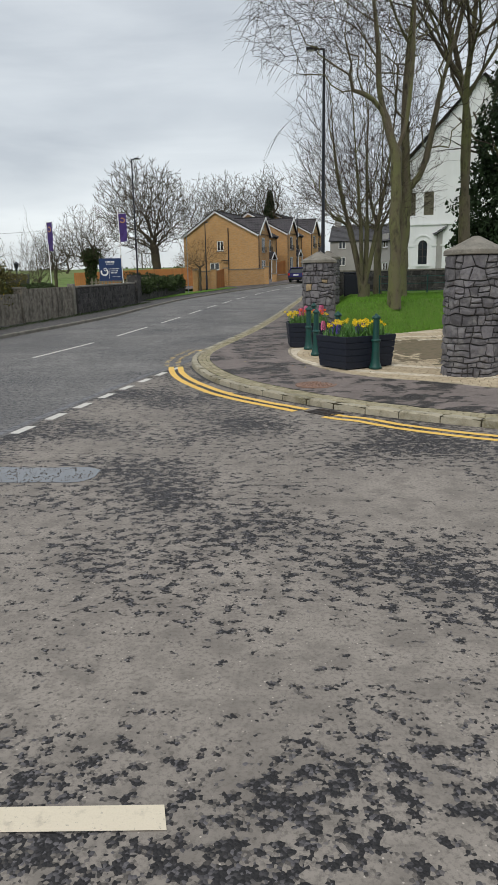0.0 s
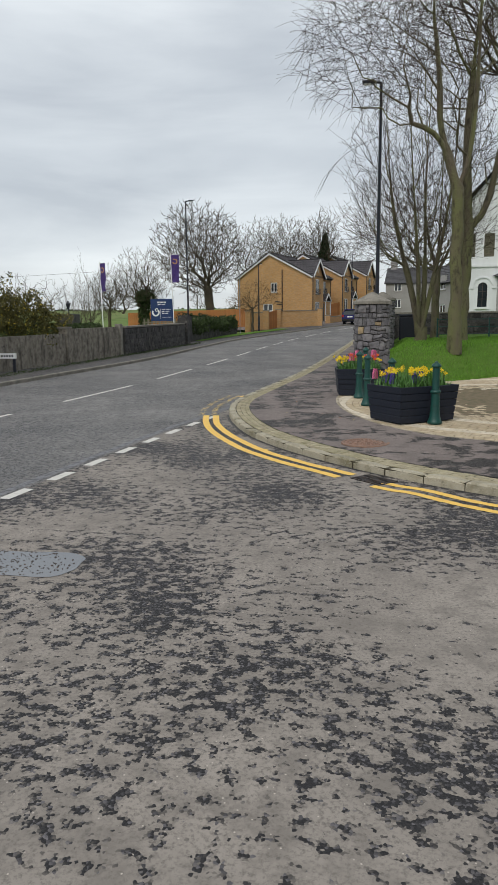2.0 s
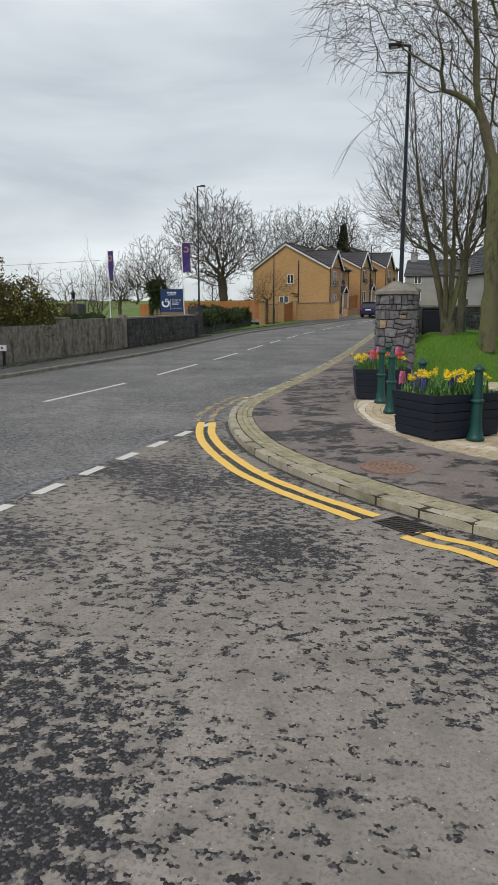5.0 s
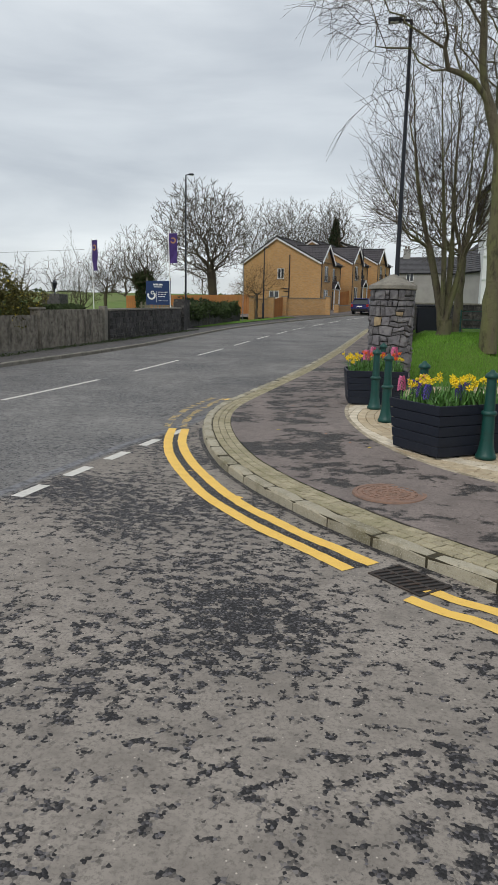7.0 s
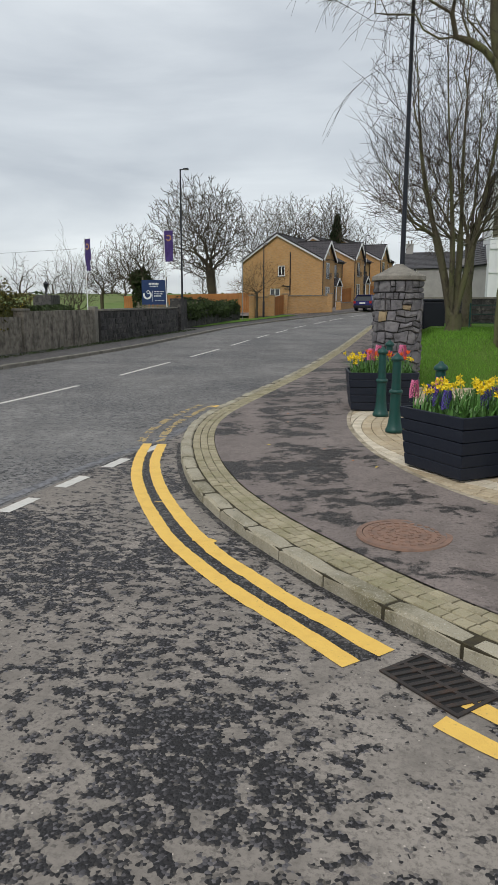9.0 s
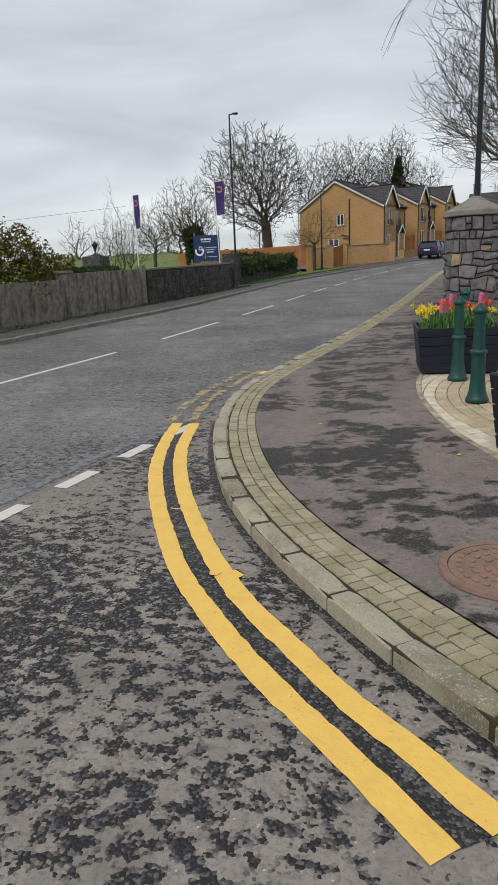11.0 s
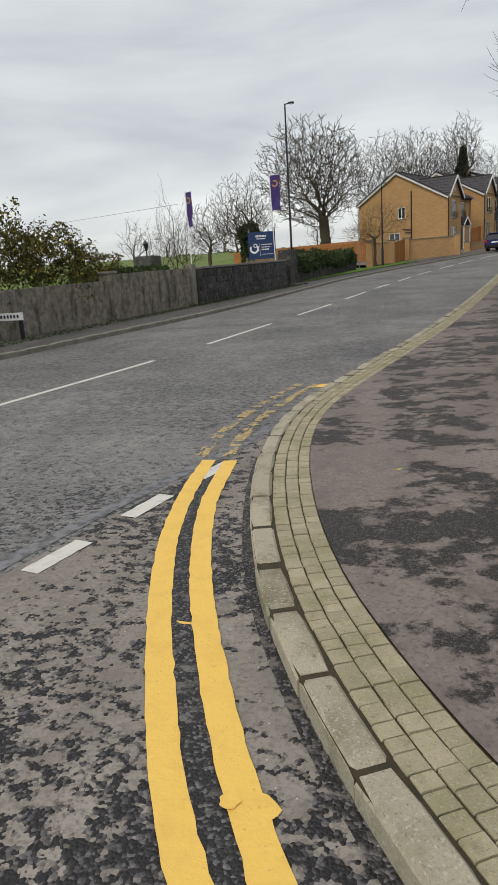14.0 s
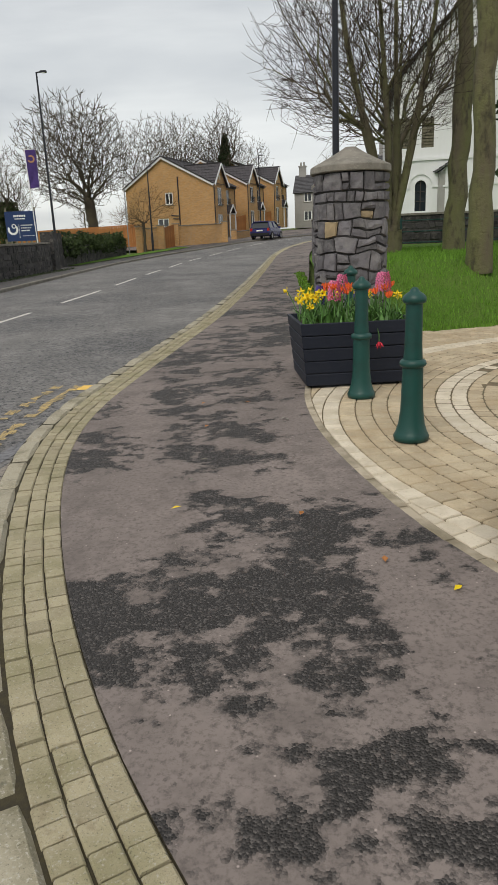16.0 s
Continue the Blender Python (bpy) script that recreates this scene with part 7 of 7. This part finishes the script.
# near setts as parts
edging = thing("sett_edging", Matrix(), "three mossy rows of small buff setts behind the kerb", "paving", kind="structure")
rest_v, rest_f = [], []
places = []
for row in range(3):
    w = 0.0825
    s = s_near0 + rnd.uniform(0, 0.1)
    while s < s_near1 + 26:
        ln = rnd.uniform(0.066, 0.096)
        places.append((s, ln, 0.136 + row * w, 0.136 + (row + 1) * w - 0.006))
        s += ln
s_c = 0
s = 0.0
for a, b in zip(dense, dense[1:]):
    if abs(a.y - 9.0) < 0.3 and a.x < 1:
        s_c = s
    s += (b - a).length
order = sorted(range(len(places)), key=lambda i: abs(places[i][0] - s_c - 0.8))
near = set(order[:300])
for i, (s, ln, o0, o1) in enumerate(places):
    seg = along(dense, s + 0.004, s + ln - 0.004)
    if len(seg) < 2:
        continue
    seg = [seg[0], seg[-1]]
    v, f = bent_block(seg, o0, o1, KH - 0.03, KH - 0.001 + rnd.uniform(-0.002, 0.003), 0.0055, 0.0025, rnd)
    if i in near:
        raw("sett", v, f, sett_m, edging)
    else:
        k = len(rest_v)
        rest_v += v
        rest_f += [tuple(c + k for c in q) for q in f]
raw("setts", rest_v, rest_f, sett_m, edging, kind="stuff")
seg = even(along(dense, s_near1 + 26, total - 0.3), 0.8)
strip("far_setts", shifted(seg, 0.135), shifted(seg, 0.38), sett_m, KH - 0.002, 0, edging)

# far kerb across the road
kl = thing("kerb", Matrix(), "worn concrete kerb across the main road", "kerb", kind="structure")
lk = even(KERB_L, 0.3)
s, n = 0.0, 0
tl = sum((b - a).length for a, b in zip(lk, lk[1:]))
while s < tl - 1.2:
    seg = along(lk, s + 0.006, s + 0.9)
    if len(seg) >= 2:
        v, f = bent_block([p for p in clean(seg)][::-1], 0, 0.128, -0.04, 0.105, 0.014, 0.004, rnd)
        raw("kerb_stone", v, f, cap_m, kl)
    s += 0.91

# paved circle
edging_m = material("worn_edging", (0.42, 0.36, 0.27), 0.92, layers=[((0.20, 0.17, 0.11), 5, 0.42, 0.62, 0.8, U, "noise")], bump=[(70, 0.003, "noise")], random_value=0.15)
joint_sand = material("sandy_joint", (0.17, 0.13, 0.08), 0.95, layers=[((0.10, 0.09, 0.045), 9, 0.45, 0.62, 0.9, U, "noise")], bump=[(60, 0.004, "noise")])
edge_pts = [p for p in EDGE if 7.0 < p.y < 15.7 or p.x < 6]
poly = [(p.x, p.y) for p in EDGE if p.x < 7.2 and p.y < 16.6] + [(1.35, 16.6), (1.9, 16.35), (2.5, 16.3), (3.4, 16.5), (4.6, 17.6), (6.5, 19.5), (9.5, 21.5), (9.5, 7.0)]


def inside(x, y, poly):
    c = False
    for (x0, y0), (x1, y1) in zip(poly, poly[1:] + poly[:1]):
        if (y0 > y) != (y1 > y) and x < (x1 - x0) * (y - y0) / (y1 - y0) + x0:
            c = not c
    return c


bm = bmesh.new()
f = bm.faces.new([bm.verts.new((x, y, 0)) for x, y in poly])
bmesh.ops.triangulate(bm, faces=[f])
for v in bm.verts:
    v.co.z = rise(v.co.y) + PZ - 0.009
paving = mesh("paving", bm, joint_sand, kind="structure", label="pale buff pavers laid in rings round the gate", category="paving")
CX, CY = 4.58, 12.12
cand = []
rim = even([p for p in EDGE if p.x < 4.4 and p.y < 15.6], 0.06)
r, ring = 0.34, 0
while r < 9.0:
    w = 0.118
    n = int(2 * math.pi * r / 0.128)
    off = rnd.random()
    light = 2.60 < r + w / 2 < 2.84 or 3.48 < r + w / 2 < 3.74 or 4.7 < r < 4.9
    for k in range(n):
        a = 2 * math.pi * (k + off) / n
        x, y = CX + (r + w / 2) * math.cos(a), CY + (r + w / 2) * math.sin(a)
        close = min(range(len(rim)), key=lambda j: (x - rim[j].x) ** 2 + (y - rim[j].y) ** 2) if x < 4.4 and y < 15.6 else None
        by_rim = close is not None and (x - rim[close].x) ** 2 + (y - rim[close].y) ** 2 < 0.03
        if by_rim or inside(x, y, poly):
            cand.append((r, a, 2 * math.pi / n * rnd.uniform(0.985, 1.0), w, light, close if by_rim else None))
    r += w
    ring += 1
near = set(sorted(range(len(cand)), key=lambda i: (CX + cand[i][0] * math.cos(cand[i][1]) - 1.6) ** 2 + (CY + cand[i][0] * math.sin(cand[i][1]) - 11.2) ** 2)[:300])


def cut(pts, q, nrm, d):
    """The part of a polygon that lies more than d along nrm from q."""
    out = []
    side = [(p - q).dot(nrm) - d for p in pts]
    for i, p in enumerate(pts):
        j = (i + 1) % len(pts)
        if side[i] >= 0:
            out.append(p)
        if side[i] * side[j] < 0:
            out.append(p.lerp(pts[j], side[i] / (side[i] - side[j])))
    return out


def paver(r, a, da, w, z, rim_at=None):
    g, e = 0.0035, 0.005
    h = da / 2 - g / r
    pts = [Vector((CX + rr * math.cos(a + aa), CY + rr * math.sin(a + aa))) for rr, aa in ((r + g, -h), (r + g, h), (r + w - g, h), (r + w - g, -h))]
    if rim_at is not None:
        q = rim[rim_at]
        t = (rim[min(rim_at + 1, len(rim) - 1)] - rim[max(rim_at - 1, 0)]).normalized()
        pts = cut(pts, q, Vector((t.y, -t.x)), 0.056)
        if len(pts) < 3:
            return None
    c = sum(pts, Vector((0, 0))) / len(pts)
    if len(pts) == 4 and rim_at is None:
        # worn corners
        pts = [p for i in range(4) for p in (pts[i].lerp(pts[i - 1], 0.09), pts[i].lerp(pts[(i + 1) % 4], 0.09))]
    m = len(pts)
    verts = []
    for shrink, zz in ((0, -0.03), (0, -e), (e, 0)):
        for p in pts:
            q = p + (c - p).normalized() * shrink
            verts.append((q.x, q.y, rise(q.y) + PZ + zz + z))
    faces = [tuple(range(2 * m, 3 * m))] + [(l + k, l + (k + 1) % m, l + m + (k + 1) % m, l + m + k) for l in (0, m) for k in range(m)]
    return verts, faces


rv = {False: ([], []), True: ([], [])}
for i, (r, a, da, w, light, close) in enumerate(cand):
    made = paver(r, a, da, w, rnd.uniform(-0.0025, 0.0025), close)
    if made is None:
        continue
    v, f = made
    if i in near:
        raw("paver", v, f, cream_m if light else buff_m, paving)
    else:
        V, F = rv[light]
        k = len(V)
        V += v
        F += [tuple(c + k for c in q) for q in f]
raw("pavers", *rv[False], buff_m, paving, kind="stuff")
raw("pale_pavers", *rv[True], cream_m, paving, kind="stuff")
# edging course of the paving
el = even([p for p in EDGE if p.x < 7 and p.y < 15.3], 0.04)
s, tot = 0.0, sum((b - a).length for a, b in zip(el, el[1:]))
while s < tot - 0.25:
    seg = along(el, s + 0.004, s + 0.2 - 0.005)
    if len(seg) >= 2:
        v, f = bent_block([seg[0], seg[-1]], -0.005, 0.052, PZ - 0.04, PZ + 0.006, 0.006, 0.002, rnd)
        raw("edging_block", v, f, edging_m, paving)
    s += 0.2
